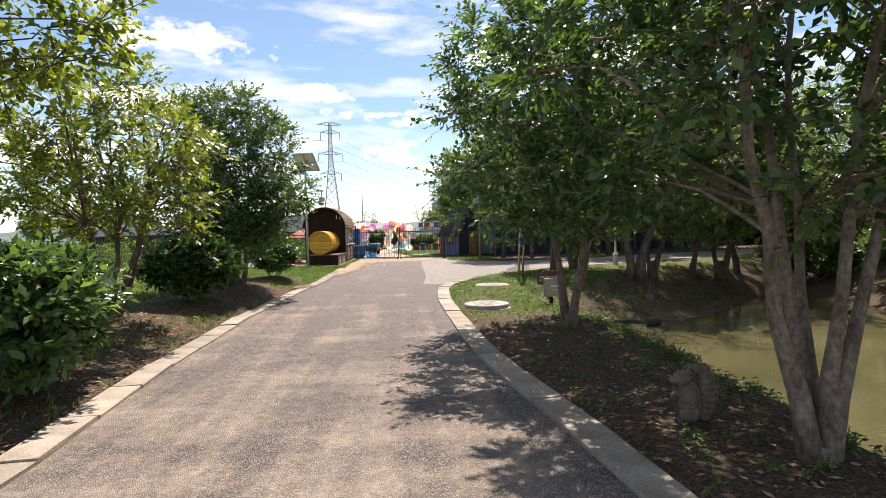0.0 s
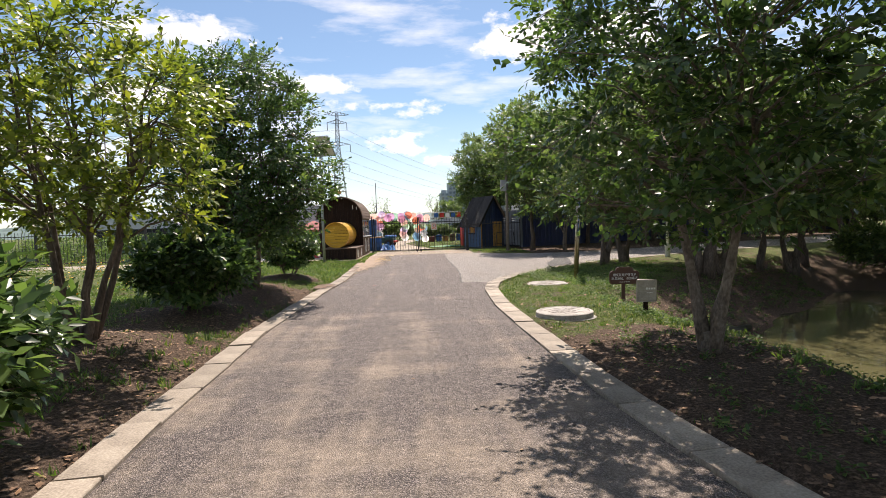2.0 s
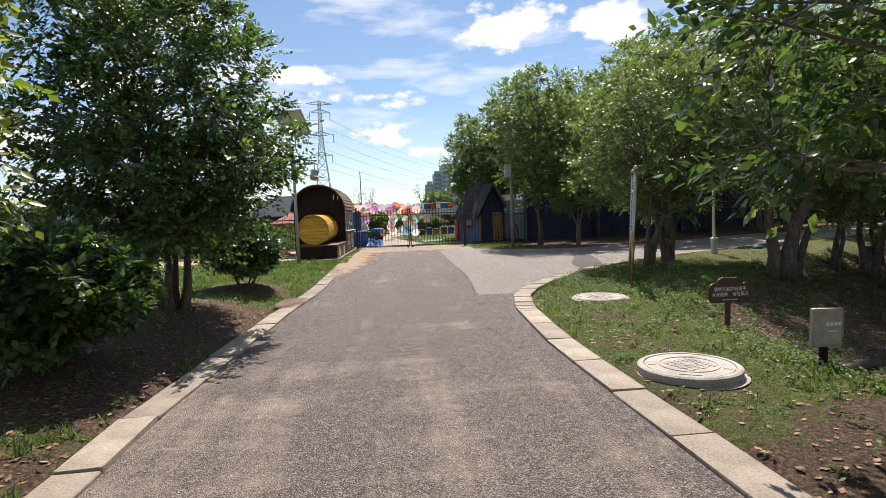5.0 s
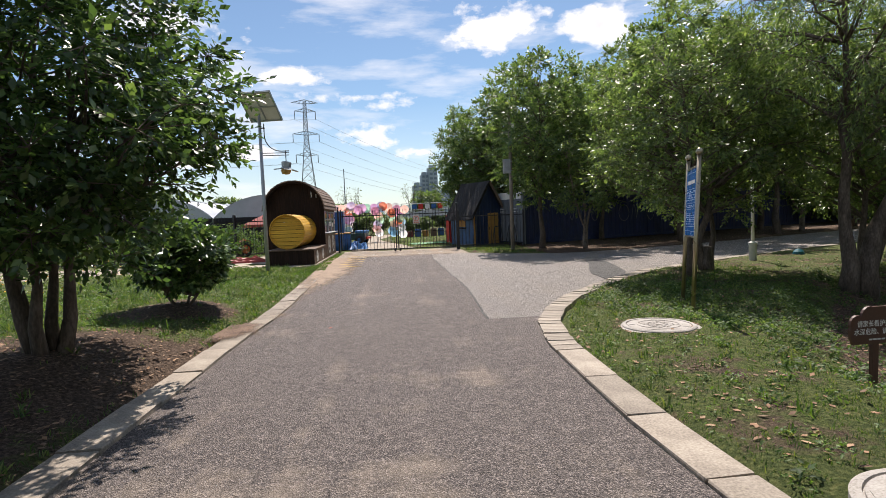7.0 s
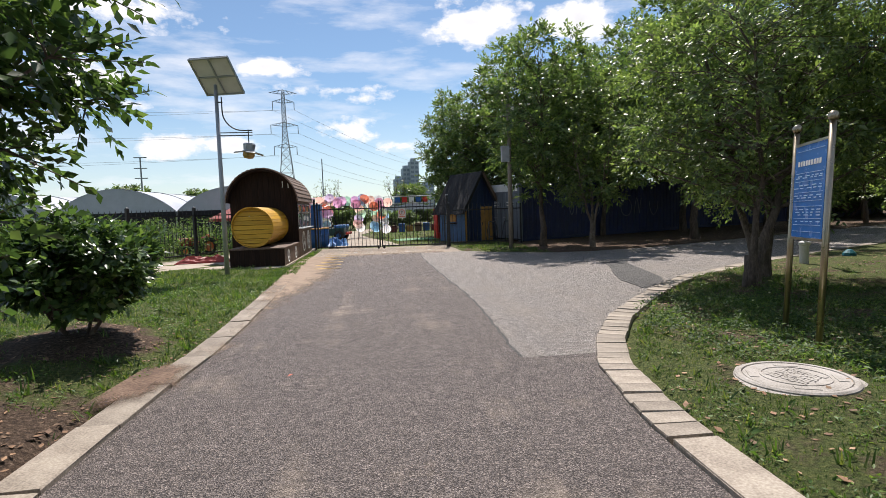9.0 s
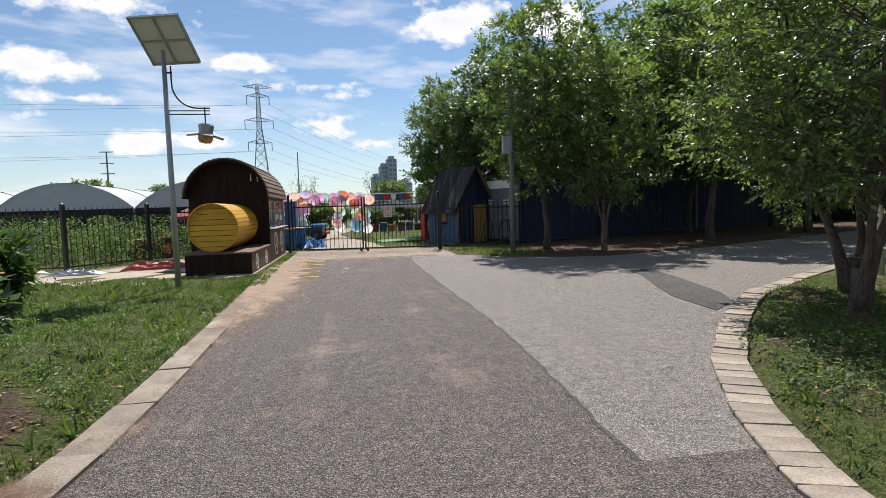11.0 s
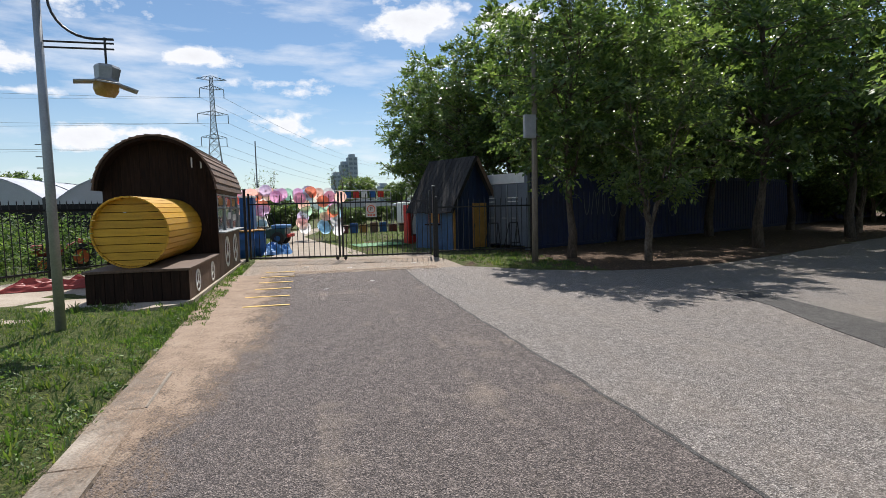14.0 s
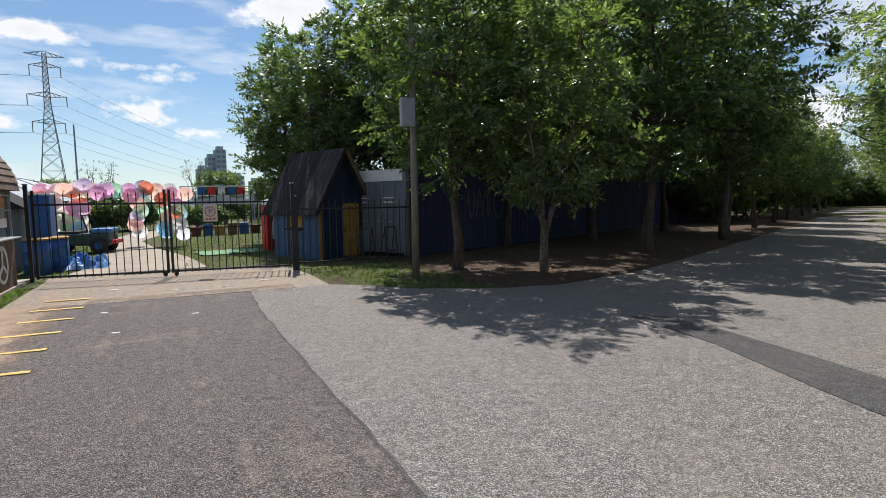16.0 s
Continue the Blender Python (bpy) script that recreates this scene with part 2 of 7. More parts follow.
def ground_material():
    """Soil, litter and low turf, mixed by the mesh's own turf attribute and noise."""
    mt = bpy.data.materials.new("soil_and_turf")
    mt.use_nodes = True
    nt = mt.node_tree
    N, L = nt.nodes.new, nt.links.new
    bsdf = nt.nodes["Principled BSDF"]
    tc = N("ShaderNodeTexCoord")
    att = N("ShaderNodeAttribute")
    att.attribute_name = "turf"

    def ns(scale, detail=6, rough=0.6):
        n = N("ShaderNodeTexNoise")
        n.inputs["Scale"].default_value, n.inputs["Detail"].default_value, n.inputs["Roughness"].default_value = scale, detail, rough
        L(tc.outputs["Object"], n.inputs["Vector"])
        return n.outputs[0]

    def rmp(src, stops):
        r = N("ShaderNodeValToRGB")
        e = r.color_ramp.elements
        while len(e) < len(stops):
            e.new(0.5)
        for i, (p, c) in enumerate(stops):
            e[i].position, e[i].color = p, (*c, 1)
        L(src, r.inputs[0])
        return r.outputs[0]
    fine = ns(30, 9, 0.72)
    soil = rmp(fine, [(0.34, (0.03, 0.019, 0.013)), (0.5, (0.095, 0.065, 0.046)), (0.6, (0.18, 0.125, 0.09)), (0.72, (0.34, 0.25, 0.185))])
    turf = rmp(ns(26), [(0.3, (0.03, 0.046, 0.012)), (0.5, (0.085, 0.108, 0.032)), (0.65, (0.15, 0.16, 0.055)), (0.8, (0.24, 0.20, 0.10))])
    add = N("ShaderNodeMath")
    add.operation = "ADD"
    sc = N("ShaderNodeMath")
    sc.operation = "MULTIPLY_ADD"
    sc.inputs[1].default_value, sc.inputs[2].default_value = 1.6, -0.8
    L(ns(3.5, 8, 0.7), sc.inputs[0]), L(att.outputs["Fac"], add.inputs[0]), L(sc.outputs[0], add.inputs[1])
    mr = N("ShaderNodeMapRange")
    mr.inputs[1].default_value, mr.inputs[2].default_value = 0.35, 0.65
    L(add.outputs[0], mr.inputs[0])
    mx = N("ShaderNodeMix")
    mx.data_type = "RGBA"
    L(mr.outputs[0], mx.inputs["Factor"]), L(soil, mx.inputs["A"]), L(turf, mx.inputs["B"])
    L(mx.outputs["Result"], bsdf.inputs["Base Color"])
    bsdf.inputs["Roughness"].default_value = 0.95
    bsdf.inputs["Specular IOR Level"].default_value = 0.2
    b = N("ShaderNodeBump")
    b.inputs["Strength"].default_value, b.inputs["Distance"].default_value = 1.0, 0.05
    L(fine, b.inputs["Height"]), L(b.outputs[0], bsdf.inputs["Normal"])
    return mt


M = {}
M["asphalt"] = road_material("asphalt", (0.042, 0.036, 0.034), (0.122, 0.102, 0.095), (0.27, 0.228, 0.205), (0.37, 0.30, 0.235), 0.75, dusty_end=0.05)
M["pale_asphalt"] = road_material("worn_pale_asphalt", (0.09, 0.08, 0.073), (0.22, 0.198, 0.182), (0.42, 0.385, 0.355), (0.30, 0.255, 0.215), 0.4)
M["patch_asphalt"] = road_material("patch_asphalt", (0.05, 0.048, 0.047), (0.085, 0.082, 0.08), (0.14, 0.135, 0.13), (0.16, 0.15, 0.14), 0.3)
M["apron"] = road_material("dusty_concrete", (0.22, 0.18, 0.14), (0.30, 0.245, 0.19), (0.38, 0.32, 0.26), (0.38, 0.27, 0.18), 0.75, 200)
M["ground"] = ground_material()
M["kerb"] = material("kerb_stone", [(0.165, 0.135, 0.105), (0.285, 0.242, 0.195), (0.40, 0.35, 0.285)], scale=3.0, rough=0.85, fine=55, bump=0.4, obrand=0.2)
M["concrete"] = material("concrete", [(0.26, 0.24, 0.21), (0.40, 0.37, 0.33), (0.50, 0.47, 0.43)], scale=2.0, rough=0.85, fine=50, bump=0.3)
M["cover"] = material("cast_concrete_cover", [(0.20, 0.18, 0.155), (0.36, 0.33, 0.295), (0.46, 0.43, 0.395)], scale=4.0, rough=0.8, fine=70, bump=0.3)
M["bark"] = material("bark", [(0.045, 0.033, 0.024), (0.095, 0.072, 0.055), (0.17, 0.135, 0.108)], scale=9, rough=0.9, fine=40, bump=0.8, grain=(1, 1, 0.35), dist=0.02)
M["pale_bark"] = material("mottled_pale_bark", [(0.065, 0.048, 0.036), (0.16, 0.125, 0.097), (0.28, 0.23, 0.19)], scale=7, rough=0.85, fine=35, bump=0.5, grain=(1, 1, 0.6), dist=0.01)
M["leaf_dark"] = leaf_material("glossy_dark_leaf", (0.03, 0.058, 0.025), (0.06, 0.112, 0.042), (0.125, 0.19, 0.066), 0.27, 0.38)
M["leaf_mid"] = leaf_material("green_leaf", (0.045, 0.08, 0.033), (0.094, 0.152, 0.058), (0.178, 0.235, 0.09), 0.32, 0.46)
M["leaf_yellow"] = leaf_material("yellow_green_leaf", (0.065, 0.10, 0.02), (0.14, 0.185, 0.034), (0.25, 0.275, 0.05), 0.34, 0.44)
M["leaf_far"] = leaf_material("far_leaf", (0.055, 0.09, 0.038), (0.105, 0.157, 0.064), (0.19, 0.245, 0.10), 0.32, 0.5)
M["weed"] = leaf_material("weed_leaf", (0.034, 0.066, 0.024), (0.07, 0.125, 0.04), (0.15, 0.205, 0.07), 0.6, 0.45)
M["blade"] = leaf_material("grass_blade", (0.036, 0.075, 0.018), (0.075, 0.138, 0.032), (0.19, 0.215, 0.07), 0.5, 0.4)
M["lush"] = leaf_material("lush_verge_leaf", (0.04, 0.085, 0.018), (0.085, 0.16, 0.032), (0.16, 0.24, 0.055), 0.5, 0.4)
M["litter"] = material("dry_leaf", [(0.10, 0.05, 0.025), (0.23, 0.13, 0.07), (0.38, 0.26, 0.16)], scale=3, rough=0.8, fine=20, bump=0, island=0.45)


# ---- mesh helpers ----
def part(name, bm, mat, parent=None, label="", smooth=False):
    me = bpy.data.meshes.new(name)
    bm.to_mesh(me)
    bm.free()
    me.materials.append(mat)
    if smooth:
        me.polygons.foreach_set("use_smooth", [True] * len(me.polygons))
    ob = new(name, me)
    if parent:
        ob.parent = parent
    if label:
        tagged(ob, label)
    return ob


def thing(name, m, label, category, group="", kind=""):
    ob = new(name)
    ob.empty_display_size = 0.2
    ob.matrix_world = m
    return tagged(ob, label, category, group, kind)


def shared(name, mesh, parent, m):
    ob = new(name, mesh)
    ob.parent = parent
    ob.matrix_basis = m
    return ob


def box(bm, x0, x1, y0, y1, z0, z1, bevel=0.0, m=None):
    r = bmesh.ops.create_cube(bm, size=1)
    vs = r["verts"]
    for v in vs:
        v.co = Vector(((x0 + x1) / 2 + v.co.x * (x1 - x0), (y0 + y1) / 2 + v.co.y * (y1 - y0), (z0 + z1) / 2 + v.co.z * (z1 - z0)))
    if bevel:
        es = list({e for v in vs for e in v.link_edges})
        r2 = bmesh.ops.bevel(bm, geom=es, offset=bevel, segments=2, affect="EDGES", profile=0.6)
        vs = list({v for f in r2["faces"] for v in f.verts} | {v for v in vs if v.is_valid})
    if m is not None:
        bmesh.ops.transform(bm, matrix=m, verts=vs)
    return vs


def boxed(*a, **k):
    bm = bmesh.new()
    box(bm, *a, **k)
    return bm


def tube(bm, pts, radii, n=8, caps=True):
    """A tapered tube along points."""
    pts = [Vector(p) for p in pts]
    if not hasattr(radii, "__len__"):
        radii = [radii] * len(pts)
    rings, side = [], None
    for i, p in enumerate(pts):
        d = (pts[min(i + 1, len(pts) - 1)] - pts[max(i - 1, 0)]).normalized()
        if side is None:
            side = d.orthogonal().normalized()
        side = (side - d * side.dot(d)).normalized()
        up = d.cross(side)
        rings.append([bm.verts.new(p + radii[i] * (math.cos(a) * side + math.sin(a) * up)) for a in (2 * math.pi * k / n for k in range(n))])
    for a, b in zip(rings, rings[1:]):
        for k in range(n):
            bm.faces.new((a[k], a[(k + 1) % n], b[(k + 1) % n], b[k]))
    if caps:
        bm.faces.new(rings[0][::-1]), bm.faces.new(rings[-1])
    return rings


def tubed(pts, radii, n=8):
    bm = bmesh.new()
    tube(bm, pts, radii, n)
    return bm


def lathe(bm, profile, n=24, m=None):
    """Turn a profile of (radius, height) round z."""
    rings = []
    for r, z in profile:
        if r < 1e-5:
            rings.append([bm.verts.new((0, 0, z))])
        else:
            rings.append([bm.verts.new((r * math.cos(2 * math.pi * k / n), r * math.sin(2 * math.pi * k / n), z)) for k in range(n)])
    for a, b in zip(rings, rings[1:]):
        for k in range(n):
            q = [a[k % len(a)], a[(k + 1) % len(a)], b[(k + 1) % len(b)], b[k % len(b)]]
            q = list(dict.fromkeys(q))
            if len(q) > 2:
                bm.faces.new(q)
    if m is not None:
        bmesh.ops.transform(bm, matrix=m, verts=[v for r in rings for v in r])


def lathed(profile, n=24, m=None):
    bm = bmesh.new()
    lathe(bm, profile, n, m)
    return bm


def prism(bm, outline, z0, z1):
    """An upright slab from a flat outline of (x, y)."""
    lo = [bm.verts.new((x, y, z0)) for x, y in outline]
    hi = [bm.verts.new((x, y, z1)) for x, y in outline]
    n = len(lo)
    bm.faces.new(hi), bm.faces.new(lo[::-1])
    for i in range(n):
        bm.faces.new((lo[i], lo[(i + 1) % n], hi[(i + 1) % n], hi[i]))


def mesh_from_arrays(name, verts, quads, mat, tris=None):
    me = bpy.data.meshes.new(name)
    nq = len(quads)
    nt_ = 0 if tris is None else len(tris)
    me.vertices.add(len(verts))
    me.vertices.foreach_set("co", np.asarray(verts, np.float32).ravel())
    idx = [np.asarray(quads, np.int32).ravel()] if nq else []
    if nt_:
        idx.append(np.asarray(tris, np.int32).ravel())
    idx = np.concatenate(idx)
    me.loops.add(len(idx))
    me.loops.foreach_set("vertex_index", idx)
    me.polygons.add(nq + nt_)
    me.polygons.foreach_set("loop_start", np.concatenate([np.arange(nq) * 4, nq * 4 + np.arange(nt_) * 3]).astype(np.int32))
    me.materials.append(mat)
    me.update(calc_edges=True)
    me.validate()
    return me


# ---- plan: edges of the roads and the lie of the land ----
LEFT_Y, LEFT_X = [-40, -6, 0, 4, 5.5, 7, 8.8, 11, 14, 16.5, 18.2, 20, 22, 25, 28, 34, 36], [-2.0, -2.3, -2.65, -2.85, -3.05, -3.2, -3.3, -3.45, -3.43, -3.42, -3.33, -3.34, -3.41, -3.49, -3.68, -3.85, -3.9]
RIGHT = [(3.6, -40), (2.2, -6), (1.6, -1), (1.25, 2.2), (0.98, 4.4), (0.75, 5.7), (0.57, 7.2), (0.48, 9), (0.40, 11), (0.34, 13), (0.42, 15.3), (0.65, 16.7),
         (1.05, 17.7), (1.75, 18.95), (2.9, 20.4), (4.1, 21.7), (4.85, 22.4), (8.0, 24.4), (10.4, 25.7), (20, 30.4), (34, 37.2), (70, 54)]
STRIP = [(1.7, 34.2), (2.2, 31.6), (3.0, 30.6), (4.4, 29.75), (5.7, 29.5), (8.0, 30.0), (10.9, 31.2), (21.7, 36.1), (45, 47), (70, 58.7)]
SEAM_BENDS = [(0.83, 17.15), (0.0, 17.15), (0.06, 18.4), (0.15, 20.4), (0.15, 22.4), (0.09, 24.6), (0.03, 28.0), (0.04, 30.0), (0.12, 31.9)]
seam_rng = random.Random(6)
SEAM = [SEAM_BENDS[0], (0.4, 17.14)]
for (ax_, ay_), (bx_, by_) in zip(SEAM_BENDS[1:], SEAM_BENDS[2:]):
    for k_ in range(8):
        SEAM.append((ax_ + (bx_ - ax_) * k_ / 8 + seam_rng.uniform(-0.022, 0.022), ay_ + (by_ - ay_) * k_ / 8))
SEAM.append(SEAM_BENDS[-1])
CREST = [(2.9, -40), (2.9, 3), (3.05, 6), (3.15, 8.5), (2.5, 11.2), (2.5, 14), (4.6, 17), (7.9, 20.2), (13, 23.5), (30, 32), (70, 51)]
TRUNKS_DIRT = [(-5.1, 9.1, 1.3), (-4.95, 15.0, 1.6), (-4.9, 11.9, 1.2), (-4.85, 18.3, 0.9), (-4.0, 5.4, 1.5), (2.25, 8.5, 1.5), (2.5, 3.4, 2.2)]


def x_left(y):
    return np.interp(y, LEFT_Y, LEFT_X)


def x_right(y):
    return np.interp(y, [p[1] for p in RIGHT], [p[0] for p in RIGHT])


def y_strip(x):
    return np.interp(x, [p[0] for p in STRIP], [p[1] for p in STRIP])


def sm(v):
    v = np.clip(v, 0, 1)
    return v * v * (3 - 2 * v)


def wobble(x, y, s, k=0):
    return (np.sin(x * s * 1.3 + y * s * 0.7 + k) * np.sin(y * s * 1.1 - x * s * 0.4 + 2 * k) + 0.5 * np.sin(x * s * 2.9 + k * 3) * np.sin(y * s * 3.1 + k)) / 1.5


def past_crest(x, y):
    """How far a place lies beyond the pond's bank, in metres."""
    xc = np.interp(y, [p[1] for p in CREST], [p[0] for p in CREST])
    slope = np.interp(y, [-40, 10, 14, 18, 70], [0.0, 0.1, 0.35, 0.9, 1.8])
    return (x - xc) / np.sqrt(1 + slope ** 2)


def on_road(x, y):
    left = x > x_left(y)
    return left & (x < x_right(y)) & (y < 36.2) & ((x < 1.7) | (y < y_strip(x))) | ((x >= 1.7) & (y < y_strip(x)) & (x < x_right(y)))


def height(x, y):
    x, y = np.asarray(x, float), np.asarray(y, float)
    d = x_left(y) - 0.30 - x
    lift = np.interp(y, [19, 25, 33, 40], [0.22, 0.10, 0.03, 0.0])
    zl = 0.02 + lift * sm(d / 1.4) + 0.025 * wobble(x, y, 2.2) * sm(d)
    for tx, ty, r in TRUNKS_DIRT[:4]:
        zl = zl + 0.10 * sm(1 - np.hypot(x - tx, y - ty) / (r * 1.1))
    dr = past_crest(x, y)
    k, k2 = np.interp(y, [8.5, 10.5, 13], [0.75, 0.42, 0.36]), np.interp(y, [8.5, 11, 14], [0.75, 0.5, 0.37])
    far = np.clip((x - 13.5) / 3, 0, 1) * np.clip((27 - y) / 4, 0, 1)
    zr = 0.03 + 0.03 * wobble(x, y, 1.7, 1) - np.clip(dr, 0, 0.8) * k - np.clip(dr - 0.8, 0, None) * k2
    zr = zr + 0.10 * wobble(x, y, 1.1, 5) * sm((dr - 0.6) / 1.2)
    zr = np.maximum(zr, -1.55) * (1 - sm(far)) + sm(far) * np.maximum(zr, -0.35 + 0.08 * np.clip(x - 16, 0, 8))
    zs = 0.03 + 0.03 * wobble(x, y, 1.3, 2)
    zl = np.where((d < 0.02) & (y < 26.2), -0.05, zl)
    zr = np.where((x - x_right(y) < 0.33 * np.interp(y, [15, 18, 24, 30], [1.0, 1.5, 1.7, 2.2])) & (y < 30), -0.05, zr)
    z = np.where(x < x_left(y), zl, np.where(x > x_right(y), zr, zs))
    z = np.where((y > 36.2) & (x <= 1.7), 0.0 + 0.02 * wobble(x, y, 0.8), z)
    return np.where(on_road(x, y), -0.05, z)


def turf(x, y):
    """How much grass grows at a place: 0 bare soil, 1 dense."""
    x, y = np.asarray(x, float), np.asarray(y, float)
    g = np.full(np.broadcast(x, y).shape, 0.68) + 0.36 * wobble(x, y, 1.9, 4) + 0.12 * wobble(x, y, 5.3, 2)
    for tx, ty, r in TRUNKS_DIRT:
        g = g - 1.1 * sm(1.5 - np.hypot(x - tx, y - ty) / r)
    right = (x > x_right(y)) & (y < 26)
    g = np.where(right & (y < 9.4), g - 0.75 * sm((10.0 - y) / 1.6), g)
    g = np.where(right & (past_crest(x, y) > -0.35) & (past_crest(x, y) < 0.3) & (y < 12), g + 0.5, g)
    g = np.where(right & (past_crest(x, y) > 0.55), g - 0.62, g)
    left = x < x_left(y)
    g = np.where(left, g + 0.32 * sm((y - 15) / 4) + 0.12, g)
    g = np.where(left & (y < 13), g - 0.45 * sm((x + 4.6) / 0.8) * sm((12.5 - y) / 2), g)
    strip = (x > 1.7) & (y >= y_strip(x)) & (y < 60)
    g = np.where(strip, g - 0.85 * sm((x - 3.9) / 0.8), g)
    return np.clip(g, 0, 1)


def build_ground():
    gx = np.concatenate([[-1800, -700, -300, -140, -80, -50, -35, -26, -20, -16, -13, -11], np.arange(-9.5, 12, 0.16), [12.5, 13.2, 14, 15, 16.5, 18, 20, 23, 27, 32, 40, 55, 90, 160, 320, 800, 1800]])
    gy = np.concatenate([[-1800, -600, -200, -80, -40, -20, -12, -8], np.arange(-5, 37.5, 0.16), [38, 39, 40, 42, 44, 47, 51, 56, 63, 75, 100, 150, 250, 500, 1000, 2500]])
    X, Y = np.meshgrid(gx, gy)
    Z = height(X, Y)
    far = np.hypot(X, Y - 20) > 75
    Z = np.where(far & ~on_road(X, Y), -0.02, Z)
    V = np.stack([X, Y, Z], -1).reshape(-1, 3)
    nx, ny = len(gx), len(gy)
    i = (np.arange(ny - 1)[:, None] * nx + np.arange(nx - 1)[None]).ravel()
    me = mesh_from_arrays("ground", V, np.stack([i, i + 1, i + nx + 1, i + nx], -1), M["ground"])
    a = me.attributes.new("turf", "FLOAT", "POINT")
    a.data.foreach_set("value", turf(V[:, 0], V[:, 1]).astype(np.float32))
    me.polygons.foreach_set("use_smooth", [True] * len(me.polygons))
    tagged(new("ground", me), "bare soil and patchy green turf verges", "ground", kind="structure")


build_ground()


def flat_sheet(name, outline, z, mat, label, thick=0.06):
    bm = bmesh.new()
    top = [bm.verts.new((x, y, z)) for x, y in outline]
    low = [bm.verts.new((x, y, z - thick)) for x, y in outline]
    for tri in geometry.tessellate_polygon([[Vector((x, y, 0)) for x, y in outline]]):
        a, b_, c = (Vector((outline[k][0], outline[k][1], 0)) for k in tri)
        if (b_ - a).cross(c - a).z < 0:
            tri = tri[::-1]
        if abs((b_ - a).cross(c - a).z) > 1e-7:
            bm.faces.new([top[k] for k in tri])
    n = len(outline)
    for k in range(n):
        bm.faces.new((low[k], low[(k + 1) % n], top[(k + 1) % n], top[k]))
    return tagged(part(name, bm, mat), label, "road", kind="structure")


def resample(pts, step):
    """Points at even steps along a line through pts, rounded off."""
    p = np.array(pts, float)
    s = np.concatenate([[0], np.cumsum(np.hypot(*np.diff(p, axis=0).T))])
    q = np.arange(0, s[-1], step)
    x, y = np.interp(q, s, p[:, 0]), np.interp(q, s, p[:, 1])
    return np.stack([x, y], -1)


ys = list(np.arange(-40, 17.2, 0.8)) + [17.15]
road_left = [(float(x_left(y)), float(y)) for y in list(np.arange(-40, 32, 0.8)) + [32.0]]
road_right = [(float(x_right(y)), float(y)) for y in np.arange(-40, 17.15, 0.8)]
flat_sheet("road", [(x + 0.0, y) for x, y in (road_right + SEAM)] + road_left[::-1], 0.0, M["asphalt"], "dark grey asphalt driveway with sandy dust drifts")
branch = [(x, y) for x, y in RIGHT if y > 17.3]
flat_sheet("branch_road", [(0.83, 17.152)] + branch + STRIP[::-1][:-1] + [(1.7, 32.0), (0.1, 32.0)] + SEAM[:0:-1], -0.004, M["pale_asphalt"], "pale worn asphalt side road", 0.05)
flat_sheet("gate_apron", [(-3.85, 32.0), (1.7, 32.002), (1.7, 36.6), (-3.9, 36.6)], -0.006, M["apron"], "dusty tan concrete apron before the gate", 0.04)
# dark strip along the seam, painting the shadow of the surfacing's edge step
bm = bmesh.new()
ribs = [(bm.verts.new((x - 0.018, y, 0.0035)), bm.verts.new((x + 0.02, y, -0.0005))) for x, y in SEAM[2:]]
for p, q in zip(ribs, ribs[1:]):
    bm.faces.new((p[0], p[1], q[1], q[0]))
tagged(part("step_shadow_strip", bm, M["patch_asphalt"]), "dark strip painted as the step's shadow between the two road surfaces", "joint", kind="structure")
flat_sheet("asphalt_patch", [(4.68, 26.6), (5.1, 26.4), (5.08, 25.5), (4.83, 24.2), (4.45, 22.5), (4.1, 21.75), (3.4, 21.15), (3.5, 22.4), (3.88, 23.6), (4.4, 25.0)], 0.003, M["patch_asphalt"], "dark asphalt repair patch in the road", 0.02)


